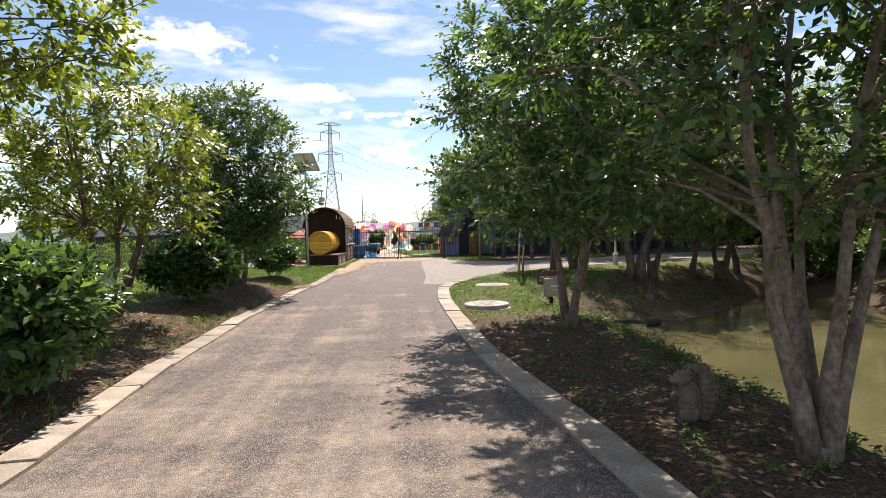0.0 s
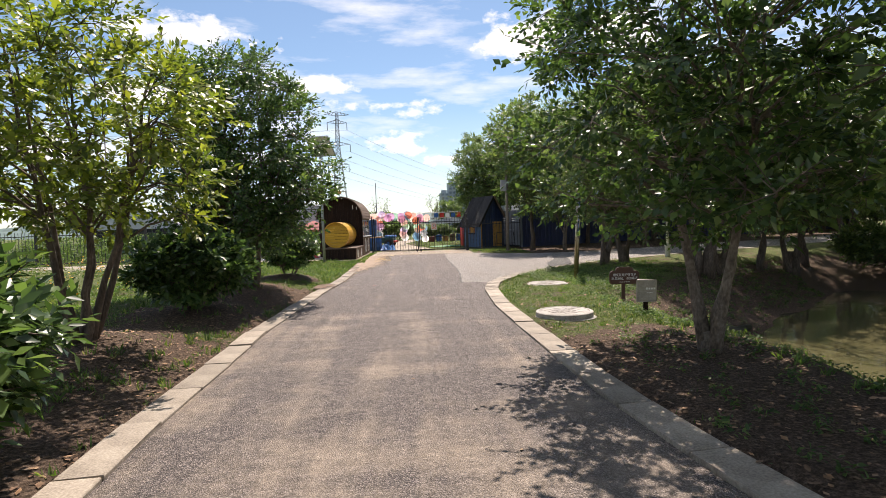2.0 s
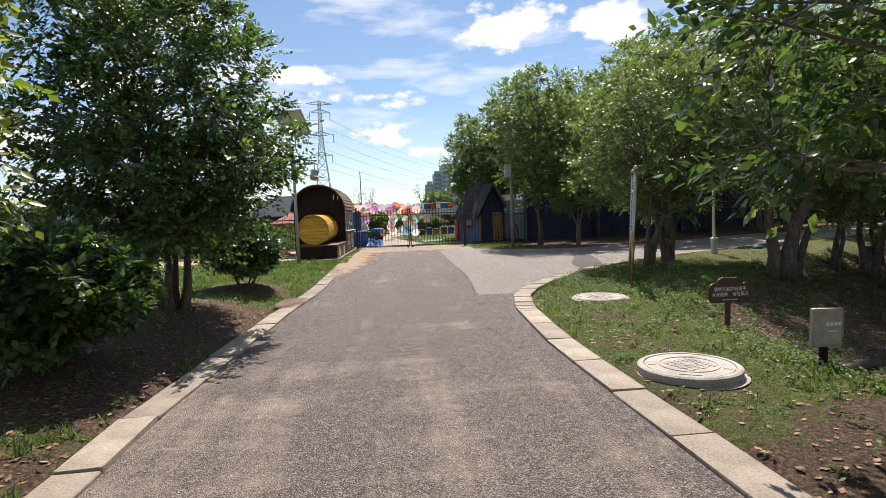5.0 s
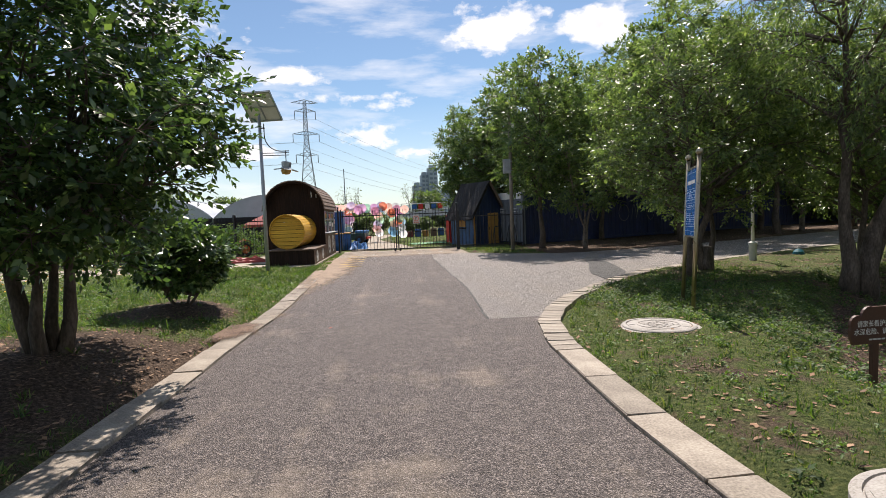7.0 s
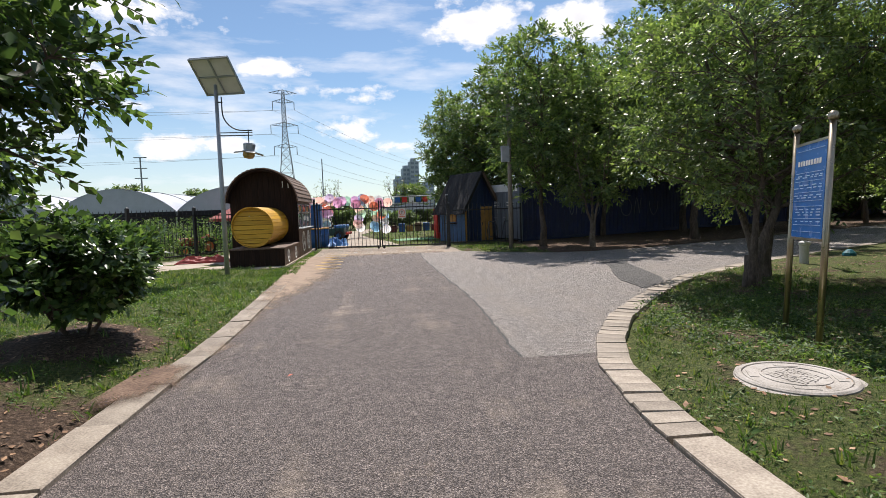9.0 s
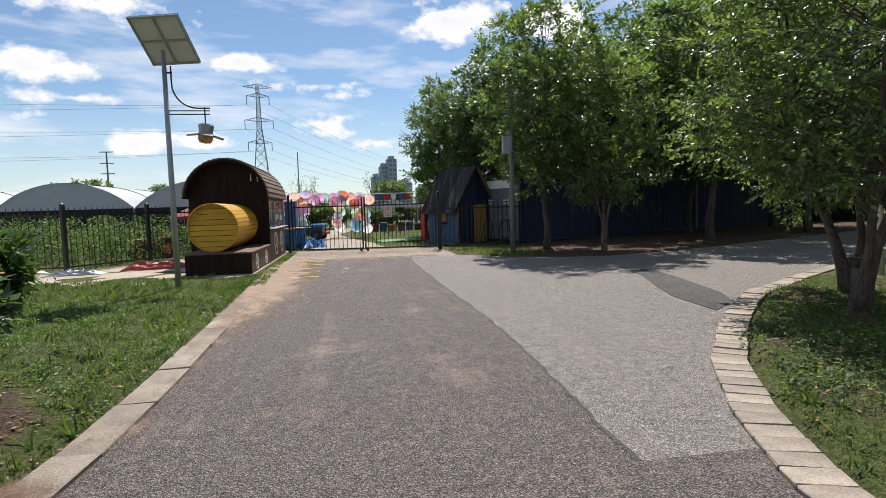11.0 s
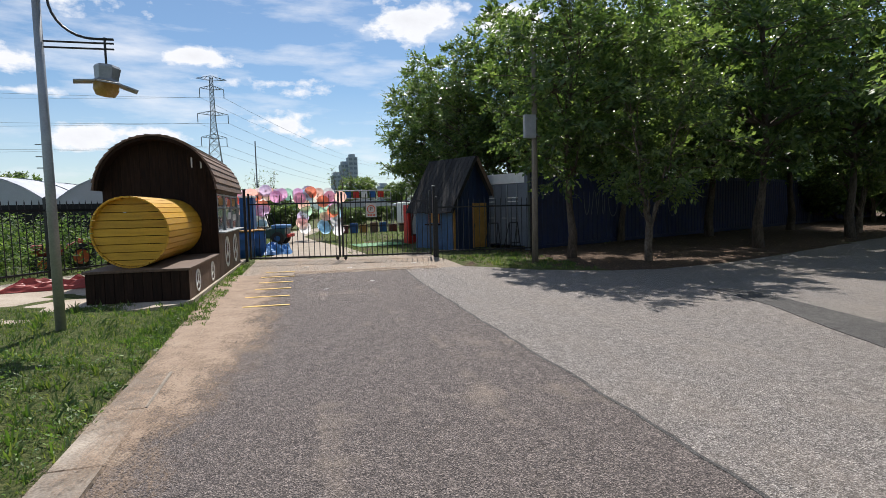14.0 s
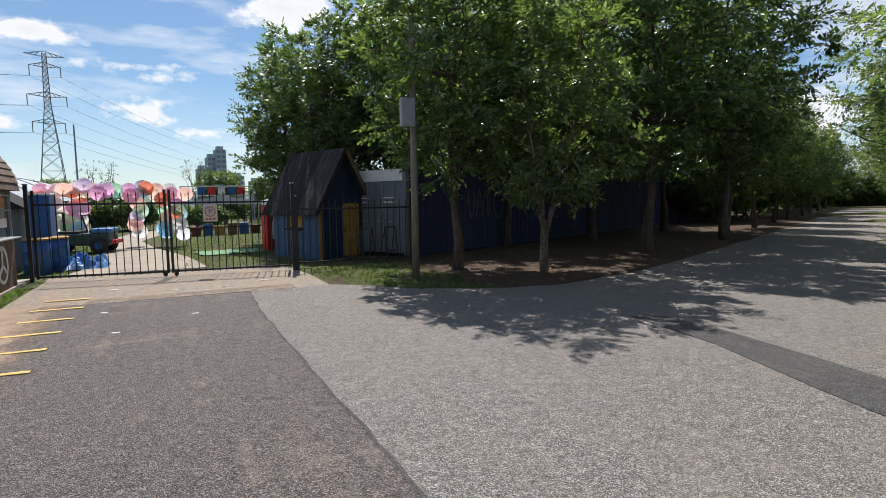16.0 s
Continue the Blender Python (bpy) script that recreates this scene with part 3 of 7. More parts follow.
def drift_material(name, colors):
    """Sandy silt that thins out to nothing: the mesh's own cover attribute and noise decide where it lies."""
    mt = material(name, colors, scale=2.5, rough=0.95, fine=45, bump=0.4)
    nt = mt.node_tree
    N, L = nt.nodes.new, nt.links.new
    bsdf, out = nt.nodes["Principled BSDF"], nt.nodes["Material Output"]
    att, tc, n1, n2 = N("ShaderNodeAttribute"), N("ShaderNodeTexCoord"), N("ShaderNodeTexNoise"), N("ShaderNodeTexNoise")
    att.attribute_name = "cover"
    mp = N("ShaderNodeMapping")
    mp.inputs["Scale"].default_value = (2.4, 1.0, 1)
    n1.inputs["Scale"].default_value, n1.inputs["Detail"].default_value, n1.inputs["Roughness"].default_value = 1.5, 8, 0.7
    n2.inputs["Scale"].default_value, n2.inputs["Detail"].default_value = 70, 3
    L(tc.outputs["Object"], mp.inputs[0]), L(mp.outputs[0], n1.inputs["Vector"]), L(tc.outputs["Object"], n2.inputs["Vector"])
    add, mul, mul2 = N("ShaderNodeMath"), N("ShaderNodeMath"), N("ShaderNodeMath")
    mul.operation, mul2.operation = "MULTIPLY_ADD", "MULTIPLY_ADD"
    mul.inputs[1].default_value, mul.inputs[2].default_value = 1.5, -0.75
    mul2.inputs[1].default_value, mul2.inputs[2].default_value = 0.9, -0.45
    L(n1.outputs[0], mul.inputs[0]), L(n2.outputs[0], mul2.inputs[0])
    L(mul.outputs[0], add.inputs[0]), L(mul2.outputs[0], add.inputs[1])
    tot = N("ShaderNodeMath")
    L(add.outputs[0], tot.inputs[0]), L(att.outputs["Fac"], tot.inputs[1])
    mr = N("ShaderNodeMapRange")
    mr.inputs[1].default_value, mr.inputs[2].default_value, mr.inputs[4].default_value = 0.3, 0.75, 0.95
    L(tot.outputs[0], mr.inputs[0])
    clear, mx = N("ShaderNodeBsdfTransparent"), N("ShaderNodeMixShader")
    L(mr.outputs[0], mx.inputs[0]), L(clear.outputs[0], mx.inputs[1]), L(bsdf.outputs[0], mx.inputs[2]), L(mx.outputs[0], out.inputs["Surface"])
    return mt


M["drift"] = drift_material("sandy_silt_drift", [(0.19, 0.135, 0.09), (0.29, 0.21, 0.15), (0.37, 0.285, 0.21)])
M["spill"] = drift_material("washed_red_soil", [(0.07, 0.04, 0.026), (0.14, 0.085, 0.056), (0.24, 0.165, 0.115)])


def drift(name, rows, label, mat="drift"):
    """rows: points across the drift as (x, y, z, cover)."""
    V = np.array([p[:3] for r in rows for p in r])
    n = len(rows[0])
    i = (np.arange(len(rows) - 1)[:, None] * n + np.arange(n - 1)[None]).ravel()
    me = mesh_from_arrays(name, V, np.stack([i, i + 1, i + n + 1, i + n], -1), M[mat])
    at_ = me.attributes.new("cover", "FLOAT", "POINT")
    at_.data.foreach_set("value", np.array([p[3] for r in rows for p in r], np.float32))
    tagged(new(name, me), label, "silt", kind="structure")


rows_ = []
for y in np.arange(16.2, 17.9, 0.1):
    xl, k = float(x_left(y)), math.sin(math.pi * (y - 16.2) / 1.7)
    rows_.append([(xl - 0.45, y, 0.075, 0.2 + 0.7 * k), (xl - 0.3, y, 0.06, 0.1 + 0.9 * k), (xl - 0.1, y, 0.053, -0.1 + 0.9 * k), (xl + 0.02, y, 0.05, -0.2 + 0.7 * k), (xl + 0.03, y, 0.008, -0.2 + 0.6 * k), (xl + 0.3, y, 0.005, -0.4)])
drift("soil_spill", rows_, "reddish soil washed over the kerb", "spill")
rows_ = []
for y in np.arange(18, 32.2, 0.3):
    xl, k = float(x_left(y)), float(sm((y - 19) / 8))
    z = 0.05 if y < 26.0 else 0.035
    rows_.append([(xl - 0.33, y, z - 0.005, 0.1 + 0.6 * k), (xl - 0.05, y, z, 0.25 + 0.75 * k), (xl + 0.03, y, 0.012, 0.35 + 0.7 * k), (xl + 0.25 + 0.35 * k, y, 0.006, 0.1 + 0.6 * k), (xl + 0.7 + 0.8 * k, y, 0.0045, -0.35 + 0.15 * k)])
drift("silt_drift", rows_, "reddish sandy silt washed along the road edge")
rows_ = [[(x, 30.6, 0.004, -0.4), (x, 31.6, 0.005, 0.2), (x, 32.5, 0.006, 0.6)] for x in np.arange(-2.6, 1.2, 0.3)]
drift("silt_drift", rows_, "sandy silt spread over the end of the asphalt")


def kerbs():
    rng = random.Random(5)
    right = thing("kerb", Matrix(), "row of flat weathered concrete kerb slabs", "kerb", kind="structure")
    left = thing("kerb", Matrix(), "row of flat weathered concrete kerb slabs", "kerb", kind="structure")
    meshes = {}

    def slab_mesh(length, width, v):
        key = (round(length, 2), round(width, 2), v)
        if key not in meshes:
            r = random.Random(v)
            bm = bmesh.new()
            box(bm, -width / 2, width / 2, -length / 2, length / 2, -0.14, 0.0, 0.009)
            for w in bm.verts:
                w.co += Vector((r.uniform(-1, 1), r.uniform(-1, 1), r.uniform(-1, 1))) * 0.004
            me = bpy.data.meshes.new("kerb_slab")
            bm.to_mesh(me)
            bm.free()
            me.materials.append(M["kerb"])
            meshes[key] = me
        return meshes[key]

    def lay(line, side, parent, length, width, gap, name):
        for i in range(len(line) - 1):
            a, b = Vector(line[i]), Vector(line[i + 1])
            d = (b - a).normalized()
            n = Vector((d.y, -d.x)) * side
            c = (a + b) / 2 + n * (width / 2 + rng.uniform(-0.006, 0.006))
            shared(name, slab_mesh((b - a).length - gap, width, rng.randrange(4)), parent,
                   pose(c.x, c.y, 0.032 + rng.uniform(-0.008, 0.008), rng.uniform(-0.5, 0.5), rng.uniform(-0.6, 0.6), math.degrees(math.atan2(d.y, d.x)) - 90 + rng.uniform(-0.5, 0.5)))
    lay(resample([(float(x_left(y)), y) for y in np.arange(-6, 26.2, 0.5)], 1.0), -1, left, 1.0, 0.31, 0.014, "kerb_slab")
    lay(resample([(float(x_right(y)), float(y)) for y in np.arange(-6, 15.4, 0.4)], 1.0), 1, right, 1.0, 0.31, 0.014, "kerb_slab")
    arc = [(float(x_right(y)), float(y)) for y in np.arange(14.95, 23.0, 0.1)]
    lay(resample(arc, 0.215), 1, right, 0.2, 0.32, 0.012, "kerb_brick")
    lay(resample([p for p in RIGHT if 22.3 < p[1] < 38], 1.0), 1, right, 1.0, 0.3, 0.02, "kerb_slab")


# ---- trees ----
def leaf_arrays(rng, centres, sigma, per, size, flat=0.5, droop=0.0, aspect=0.42):
    """Folded leaf quads scattered round each centre."""
    n = len(centres) * per
    c = np.repeat(centres, per, 0)
    sg = np.repeat(sigma if hasattr(sigma, "__len__") else np.full(len(centres), sigma), per)[:, None]
    off = rng.normal(size=(n, 3))
    off *= (rng.random(n) ** 0.45 / (np.linalg.norm(off, axis=1) + 1e-6))[:, None] * np.array([1.5, 1.5, 1.1])
    p = c + off * sg
    p[:, 2] -= droop * rng.random(n) * 1.2
    ax = rng.normal(size=(n, 3))
    ax[:, 2] = ax[:, 2] * 0.5 - 0.35 - droop
    ax /= np.linalg.norm(ax, axis=1)[:, None]
    up = rng.normal(size=(n, 3)) * (1 - flat) + np.array([0, 0, flat * 1.6])
    sd = np.cross(ax, up)
    sd /= np.linalg.norm(sd, axis=1)[:, None] + 1e-6
    nr = np.cross(sd, ax)
    ln = size * rng.uniform(0.6, 1.25, n)[:, None]
    w = ln * aspect
    v = np.empty((n, 4, 3))
    v[:, 0] = p
    v[:, 1] = p + ax * ln * 0.5 + sd * w * 0.5 + nr * ln * 0.08
    v[:, 2] = p + ax * ln
    v[:, 3] = p + ax * ln * 0.5 - sd * w * 0.5 + nr * ln * 0.08
    return v.reshape(-1, 3)


def spray_leaves(rng, centres, radii, middle, sprays, per, size, droop=0.0, aspect=0.45):
    """Leaves set in two rows along short sprays that reach out of each clump, most of them upwards and outwards."""
    n = len(centres) * sprays
    c, r = np.repeat(centres, sprays, 0), np.repeat(radii, sprays)[:, None]
    out = c - middle
    out /= np.linalg.norm(out, axis=1)[:, None] + 1e-6
    d = rng.normal(size=(n, 3)) + 0.55 * out + np.array([0, 0, 0.3 - 1.1 * droop])
    d /= np.linalg.norm(d, axis=1)[:, None]
    tip = c + d * r * rng.uniform(0.55, 1.2, n)[:, None] * np.array([1.1, 1.1, 0.85])
    root = c + (tip - c) * 0.15
    face = out * 0.45 + np.array([0, 0, 1.0]) + rng.normal(size=(n, 3)) * 0.35
    side = np.cross(d, face)
    side /= np.linalg.norm(side, axis=1)[:, None] + 1e-6
    u = np.tile(np.linspace(0.25, 1.0, per), n)[:, None]
    k = np.tile(np.where(np.arange(per) % 2, 1.0, -1.0), n)[:, None]
    k[per - 1::per] *= 0.15
    rep = lambda v: np.repeat(v, per, 0)
    p = rep(root) + rep(tip - root) * u
    p[:, 2] -= droop * 0.5 * u[:, 0] ** 2
    ax = rep(d) * 0.75 + rep(side) * k * 0.85 + rng.normal(size=(n * per, 3)) * 0.28
    ax[:, 2] -= 0.08 + droop
    ax /= np.linalg.norm(ax, axis=1)[:, None]
    sd = np.cross(ax, rep(face) + rng.normal(size=(n * per, 3)) * 0.35)
    sd /= np.linalg.norm(sd, axis=1)[:, None] + 1e-6
    nr = np.cross(sd, ax)
    ln = size * rng.uniform(0.6, 1.25, n * per)[:, None]
    w = ln * aspect
    v = np.empty((n * per, 4, 3))
    v[:, 0] = p
    v[:, 1] = p + ax * ln * 0.45 + sd * w * 0.5 + nr * ln * 0.07
    v[:, 2] = p + ax * ln
    v[:, 3] = p + ax * ln * 0.45 - sd * w * 0.5 + nr * ln * 0.07
    return v.reshape(-1, 3), root, tip


def leaf_mesh(name, v, mat):
    n = len(v) // 4
    q = np.arange(n)[:, None] * 4
    return mesh_from_arrays(name, v, np.zeros((0, 4), np.int32), mat, np.concatenate([q + np.array([0, 1, 2]), q + np.array([0, 2, 3])]))


def make_tree(name, seed, label, m, mat, bark, stems, stem_r, spread, top, crown, clumps, sprays, leaf, clump=0.5, per=9, droop=0.0, category="tree", group="", fork=0.5, aspect=0.45, base=0.0, skirt=0.0, hollow=0.35, twigs=5, bole=0.0):
    """stems: how many; crown: (centre x, y, z, rx, ry, rz) about the foot; its leaves stand in clumps at the ends of the branches."""
    rng = np.random.default_rng(seed)
    cx, cy, cz, rx, ry, rz = crown
    size, middle = np.array([rx, ry, rz]), np.array([cx, cy, cz])
    inner = np.maximum(size - clump * 0.75, size * 0.45)
    pts = np.zeros((0, 3))
    while len(pts) < clumps:
        d = rng.normal(size=(10, 3))
        d /= np.linalg.norm(d, axis=1)[:, None]
        lump = np.array([noise.noise(Vector(q) * 2.1 + Vector((seed * 3.1, 0, 0))) for q in d])
        rad = (hollow ** 3 + (1 - hollow ** 3) * rng.random(10)) ** (1 / 3) * (0.98 + 0.28 * lump)
        d = np.sign(d) * np.abs(d) ** 0.82
        d[:, :2] *= (1 + skirt * np.clip(-d[:, 2], 0, 1))[:, None]
        q = d * rad[:, None] * inner + middle
        q = q[q[:, 2] > base + clump * 0.5]
        if len(q):
            near = np.min(np.linalg.norm((q[:, None] - pts[None]) / inner, axis=2), axis=1) if len(pts) else np.zeros(len(q))
            pts = np.vstack([pts, q[int(np.argmax(near))]])
    bm = bmesh.new()
    spines = []
    for s in range(stems):
        a = 2 * math.pi * (s + rng.uniform(-0.25, 0.25)) / stems
        out = spread * rng.uniform(0.6, 1.2) if stems > 1 else spread * 0.3
        e = np.array([cx * 0.6 + math.cos(a) * out, cy * 0.6 + math.sin(a) * out, top * rng.uniform(0.82, 1.05)])
        foot = np.array([math.cos(a), math.sin(a), 0]) * (stem_r * (0.8 if bole else 1.35) if stems > 1 else 0)
        foot[2] = -0.15
        k, bend = 10, rng.normal(size=2) * spread * 0.16
        pl = []
        for i in range(k):
            u = i / (k - 1)
            q = foot * (1 - u) + e * u
            w_ = max(0.0, (u - bole / top) / (1 - bole / top))
            q[:2] = foot[:2] + (e[:2] - foot[:2]) * w_ ** 0.95 + bend * math.sin(math.pi * w_)
            if 0 < i:
                q[:2] += rng.normal(size=2) * stem_r * 0.5
            pl.append(q)
        thick = stem_r * rng.uniform(0.75, 1.2)
        r = [thick * (1.45 if i == 0 else 1.1 if i == 1 else 1 - 0.8 * (i / (k - 1)) ** 0.9) for i in range(k)]
        tube(bm, pl, r, 9)
        spines.append((np.array(pl), r))
    if bole:
        tube(bm, [(0, 0, -0.15), (0, 0, 0.1), (0.01, 0, bole * 0.6), (0, 0.01, bole * 1.1)], [stem_r * 1.9, stem_r * 1.6, stem_r * 1.4, stem_r * 1.15], 10)
    for c in pts:
        pl, r = spines[int(np.argmin([np.hypot(*(sp[0][-1][:2] - c[:2])) + rng.random() * 0.4 for sp in spines]))]
        want = c[2] - fork * np.hypot(*(c[:2] - pl[len(pl) // 2][:2])) - 0.2
        j = int(np.clip(np.searchsorted(pl[:, 2], want), 3, len(pl) - 1))
        a, mid = pl[j], (pl[j] + c) / 2 + np.array([0, 0, 0.12]) + rng.normal(size=3) * 0.08
        r0 = min(r[j] * 0.65, 0.010 + 0.015 * float(np.linalg.norm(c - a)))
        tube(bm, [a, (a + mid) / 2 + rng.normal(size=3) * 0.04, mid, (mid + c) / 2 + rng.normal(size=3) * 0.05, c], [r0, r0 * 0.8, r0 * 0.62, r0 * 0.45, r0 * 0.25], 5, False)
    radii = clump * rng.uniform(0.65, 1.3, len(pts))
    v, root, tip = spray_leaves(rng, pts, radii, middle, sprays, per, leaf, droop, aspect)
    if twigs:
        for i in range(len(pts)):
            for j in range(i * sprays, i * sprays + min(twigs, sprays)):
                tube(bm, [pts[i], (root[j] + tip[j]) / 2, tip[j]], [0.007, 0.005, 0.003], 3, False)
    tree = thing(name, m, label, category, group)
    part("trunk", bm, bark, tree, smooth=True)
    ob = new("crown", leaf_mesh("crown", v, mat))
    ob.parent = tree
    return tree


def at(x, y, turn=0.0, scale=1.0, dz=0.0):
    return Matrix.LocRotScale((x, y, float(height(x, y)) + dz), Euler((0, 0, radians(turn))), (scale,) * 3)


def put_copy(tree, x, y, turn, scale=1.0, label=""):
    t = copy_thing(tree, Matrix())
    t.matrix_basis = at(x, y, turn, scale)
    if label:
        tagged(t, label)
    return t


# beside the drive
make_tree("broadleaf_tree", 11, "yellow-green multi-stemmed small tree on the grass verge", at(-5.1, 9.1), M["leaf_yellow"], M["bark"], 6, 0.045, 1.0, 3.6, (0.05, -0.1, 2.5, 2.0, 1.9, 1.45), 72, 23, 0.097, 0.42, base=1.0, hollow=0.5, aspect=0.55)
make_tree("broadleaf_tree", 12, "dense dark green tree with several dark trunks", at(-4.95, 15.0), M["leaf_dark"], M["bark"], 4, 0.075, 0.42, 4.4, (0.0, 0.0, 2.95, 2.0, 2.1, 2.45), 200, 24, 0.098, 0.46, base=0.5, skirt=0.1, aspect=0.58)
make_tree("broadleaf_tree", 13, "yellow-green leafy tree reaching over the drive", at(-5.6, 4.4), M["leaf_yellow"], M["bark"], 3, 0.08, 0.8, 4.0, (0.9, 0.3, 3.7, 2.2, 1.9, 1.6), 85, 22, 0.10, 0.44, base=1.6, aspect=0.55)
make_tree("broadleaf_tree", 14, "tall multi-stemmed tree with pale mottled bark above the pond bank", at(2.5, 3.45), M["leaf_dark"], M["pale_bark"], 5, 0.055, 1.2, 5.2, (0.5, 0.5, 3.8, 2.5, 2.4, 2.7), 145, 22, 0.105, 0.5, base=1.3, aspect=0.58, bole=0.12)
make_tree("broadleaf_tree", 15, "leafy tree with forked pale trunk in bare soil", at(2.25, 8.5), M["leaf_dark"], M["pale_bark"], 3, 0.062, 0.85, 4.9, (0.1, 0.0, 3.55, 2.2, 2.8, 2.5), 165, 22, 0.10, 0.46, base=1.1, aspect=0.58, bole=0.2)
make_tree("bush", 21, "dense bush with large glossy dark leaves beside the kerb", at(-4.1, 5.5), M["leaf_dark"], M["bark"], 5, 0.02, 0.5, 0.8, (0, 0, 0.74, 1.0, 1.0, 0.76), 95, 18, 0.13, 0.26, per=6, category="bush", base=-0.1, twigs=2, aspect=0.5)
make_tree("bush", 22, "rounded bush with glossy dark leaves in bare soil", at(-4.9, 11.9), M["leaf_dark"], M["bark"], 5, 0.02, 0.4, 0.8, (0, 0, 0.72, 1.0, 0.95, 0.64), 125, 17, 0.105, 0.24, per=7, category="bush", base=0.0, twigs=2, aspect=0.55)
make_tree("bush", 23, "small glossy dark bush on a short stem", at(-4.85, 18.3), M["leaf_dark"], M["bark"], 3, 0.03, 0.35, 0.75, (0, 0, 0.76, 0.88, 0.85, 0.6), 120, 17, 0.10, 0.22, per=7, category="bush", base=0.02, twigs=2, aspect=0.55)
# round the side road
sign_tree = make_tree("broadleaf_tree", 31, "small leaning tree with fine green leaves behind the notice board", at(4.95, 20.4), M["leaf_far"], M["bark"], 2, 0.08, 1.1, 4.2, (0.3, 0.1, 3.55, 2.3, 2.1, 2.4), 105, 22, 0.095, 0.45, droop=0.06, base=0.95, aspect=0.5, bole=0.5)
tall = make_tree("broadleaf_tree", 41, "tall leafy green tree beside the dark container", at(5.0, 32.6), M["leaf_mid"], M["bark"], 1, 0.11, 0.8, 7.2, (0, 0, 5.2, 2.6, 2.6, 3.5), 92, 22, 0.155, 0.6, base=1.75, group="trees along the side road", twigs=3, aspect=0.58)
tall_b = make_tree("broadleaf_tree", 42, "leafy green tree with pale trunk beside the dark container", at(6.4, 31.0), M["leaf_far"], M["pale_bark"], 5, 0.048, 1.1, 5.0, (0, 0, 3.8, 2.1, 2.1, 2.7), 78, 20, 0.13, 0.5, base=1.25, group="trees along the side road", twigs=3, aspect=0.55, bole=1.1)
rng_t = random.Random(9)
for x, y, k, s in [(11.5, 32.8, 0, 1.22), (17.6, 34.9, 0, 1.3), (3.7, 43.6, 1, 1.15), (20.5, 37.0, 1, 1.15), (25.5, 39.2, 0, 0.9), (31, 41.8, 0, 0.86), (37, 44.8, 0, 0.84), (44, 48, 0, 0.86),
                   (9.2, 40.5, 0, 1.12), (13.2, 42.6, 0, 1.4), (17.6, 44.6, 0, 1.4), (22.5, 46.8, 0, 0.98), (28, 49, 0, 0.95), (35, 52, 0, 0.95),
                   (4.2, 41.4, 0, 1.0), (6.4, 40.6, 0, 1.12), (3.5, 45.0, 0, 0.95), (8.0, 44.0, 0, 1.15), (14.4, 38.6, 0, 1.35), (20.5, 40.5, 0, 1.35), (9.6, 37.6, 0, 1.0), (11.5, 41.2, 1, 1.3), (16, 43.6, 1, 1.3), (20.5, 45.5, 1, 1.35), (25.5, 48, 1, 1.35), (51, 51.5, 0, 0.9), (58, 55, 0, 0.92), (66, 58.8, 0, 0.95), (75, 62, 0, 1.0), (84, 62, 0, 1.0), (40, 47.5, 1, 1.15), (48, 52, 1, 1.2), (30, 44, 1, 1.1)]:
    put_copy((tall, tall_b)[k], x, y, rng_t.uniform(0, 360), s, "tall leafy green tree behind the side road")
put_copy(sign_tree, 6.1, 21.6, 130, 1.0, "fine-leaved green tree on the bank of the side road")
make_tree("willow_tree", 51, "drooping willow on the shaded bank", at(7.4, 18.8), M["leaf_far"], M["bark"], 2, 0.15, 0.9, 5.8, (0.2, -0.2, 4.9, 2.8, 2.8, 2.3), 75, 22, 0.13, 0.68, droop=0.8, base=2.0, aspect=0.2)
for x, y, s in [(12.0, 21.5, 1.1), (17.5, 26.0, 1.15), (24.5, 31.0, 1.5), (33, 35.0, 1.4), (41, 38.6, 1.4), (50, 43, 1.4), (60, 47.5, 1.5), (71, 52.5, 1.6), (82, 56, 1.7)]:
    put_copy(sign_tree, x, y, rng_t.uniform(0, 360), s * 1.25, "leafy green tree along the side road")
for x, y, k in [(8.4, 19.7, 1.1), (10.6, 21.0, 0.95), (13.4, 22.7, 1.1), (17.6, 21.5, 1.0), (17.0, 16.5, 1.0), (16.4, 12.0, 0.95), (16.6, 7.5, 1.0), (16.8, 3.0, 1.0)]:
    put_copy(sign_tree, x, y, rng_t.uniform(0, 360), k, "low shaded tree on the far pond bank")
for x, y, s in [(18.5, 19.0, 1.0), (18.5, 14.0, 1.05), (18.0, 9.0, 1.0), (17.5, 4.5, 1.0), (21, 21.5, 1.1), (22, 6, 1.1), (17.5, -1, 1.0), (22, 15, 1.1)]:
    put_copy(tall, x, y, rng_t.uniform(0, 360), s, "tall leafy tree on the far bank of the pond")
kerbs()

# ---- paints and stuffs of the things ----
# booth front and soffit boards near-black, road-side boards brown
M["wood_dark"] = material("near_black_boards", [(0.008, 0.005, 0.0035), (0.021, 0.011, 0.007), (0.044, 0.024, 0.016)], scale=5, rough=0.8, fine=60, bump=0.35, grain=(6, 6, 0.5), obrand=0.2, spec=0.2)
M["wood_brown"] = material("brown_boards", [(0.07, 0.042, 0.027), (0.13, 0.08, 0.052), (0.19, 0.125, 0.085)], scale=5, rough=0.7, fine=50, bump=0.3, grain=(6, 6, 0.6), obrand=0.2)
M["shingle"] = material("wood_shingle", [(0.06, 0.036, 0.025), (0.14, 0.09, 0.063), (0.21, 0.145, 0.105)], scale=6, rough=0.8, fine=50, bump=0.4, obrand=0.25)
M["yellow"] = material("yellow_painted_boards", [(0.44, 0.22, 0.015), (0.60, 0.33, 0.02), (0.68, 0.40, 0.04)], scale=3, rough=0.5, fine=40, bump=0.2, grain=(0.6, 6, 6), obrand=0.12)
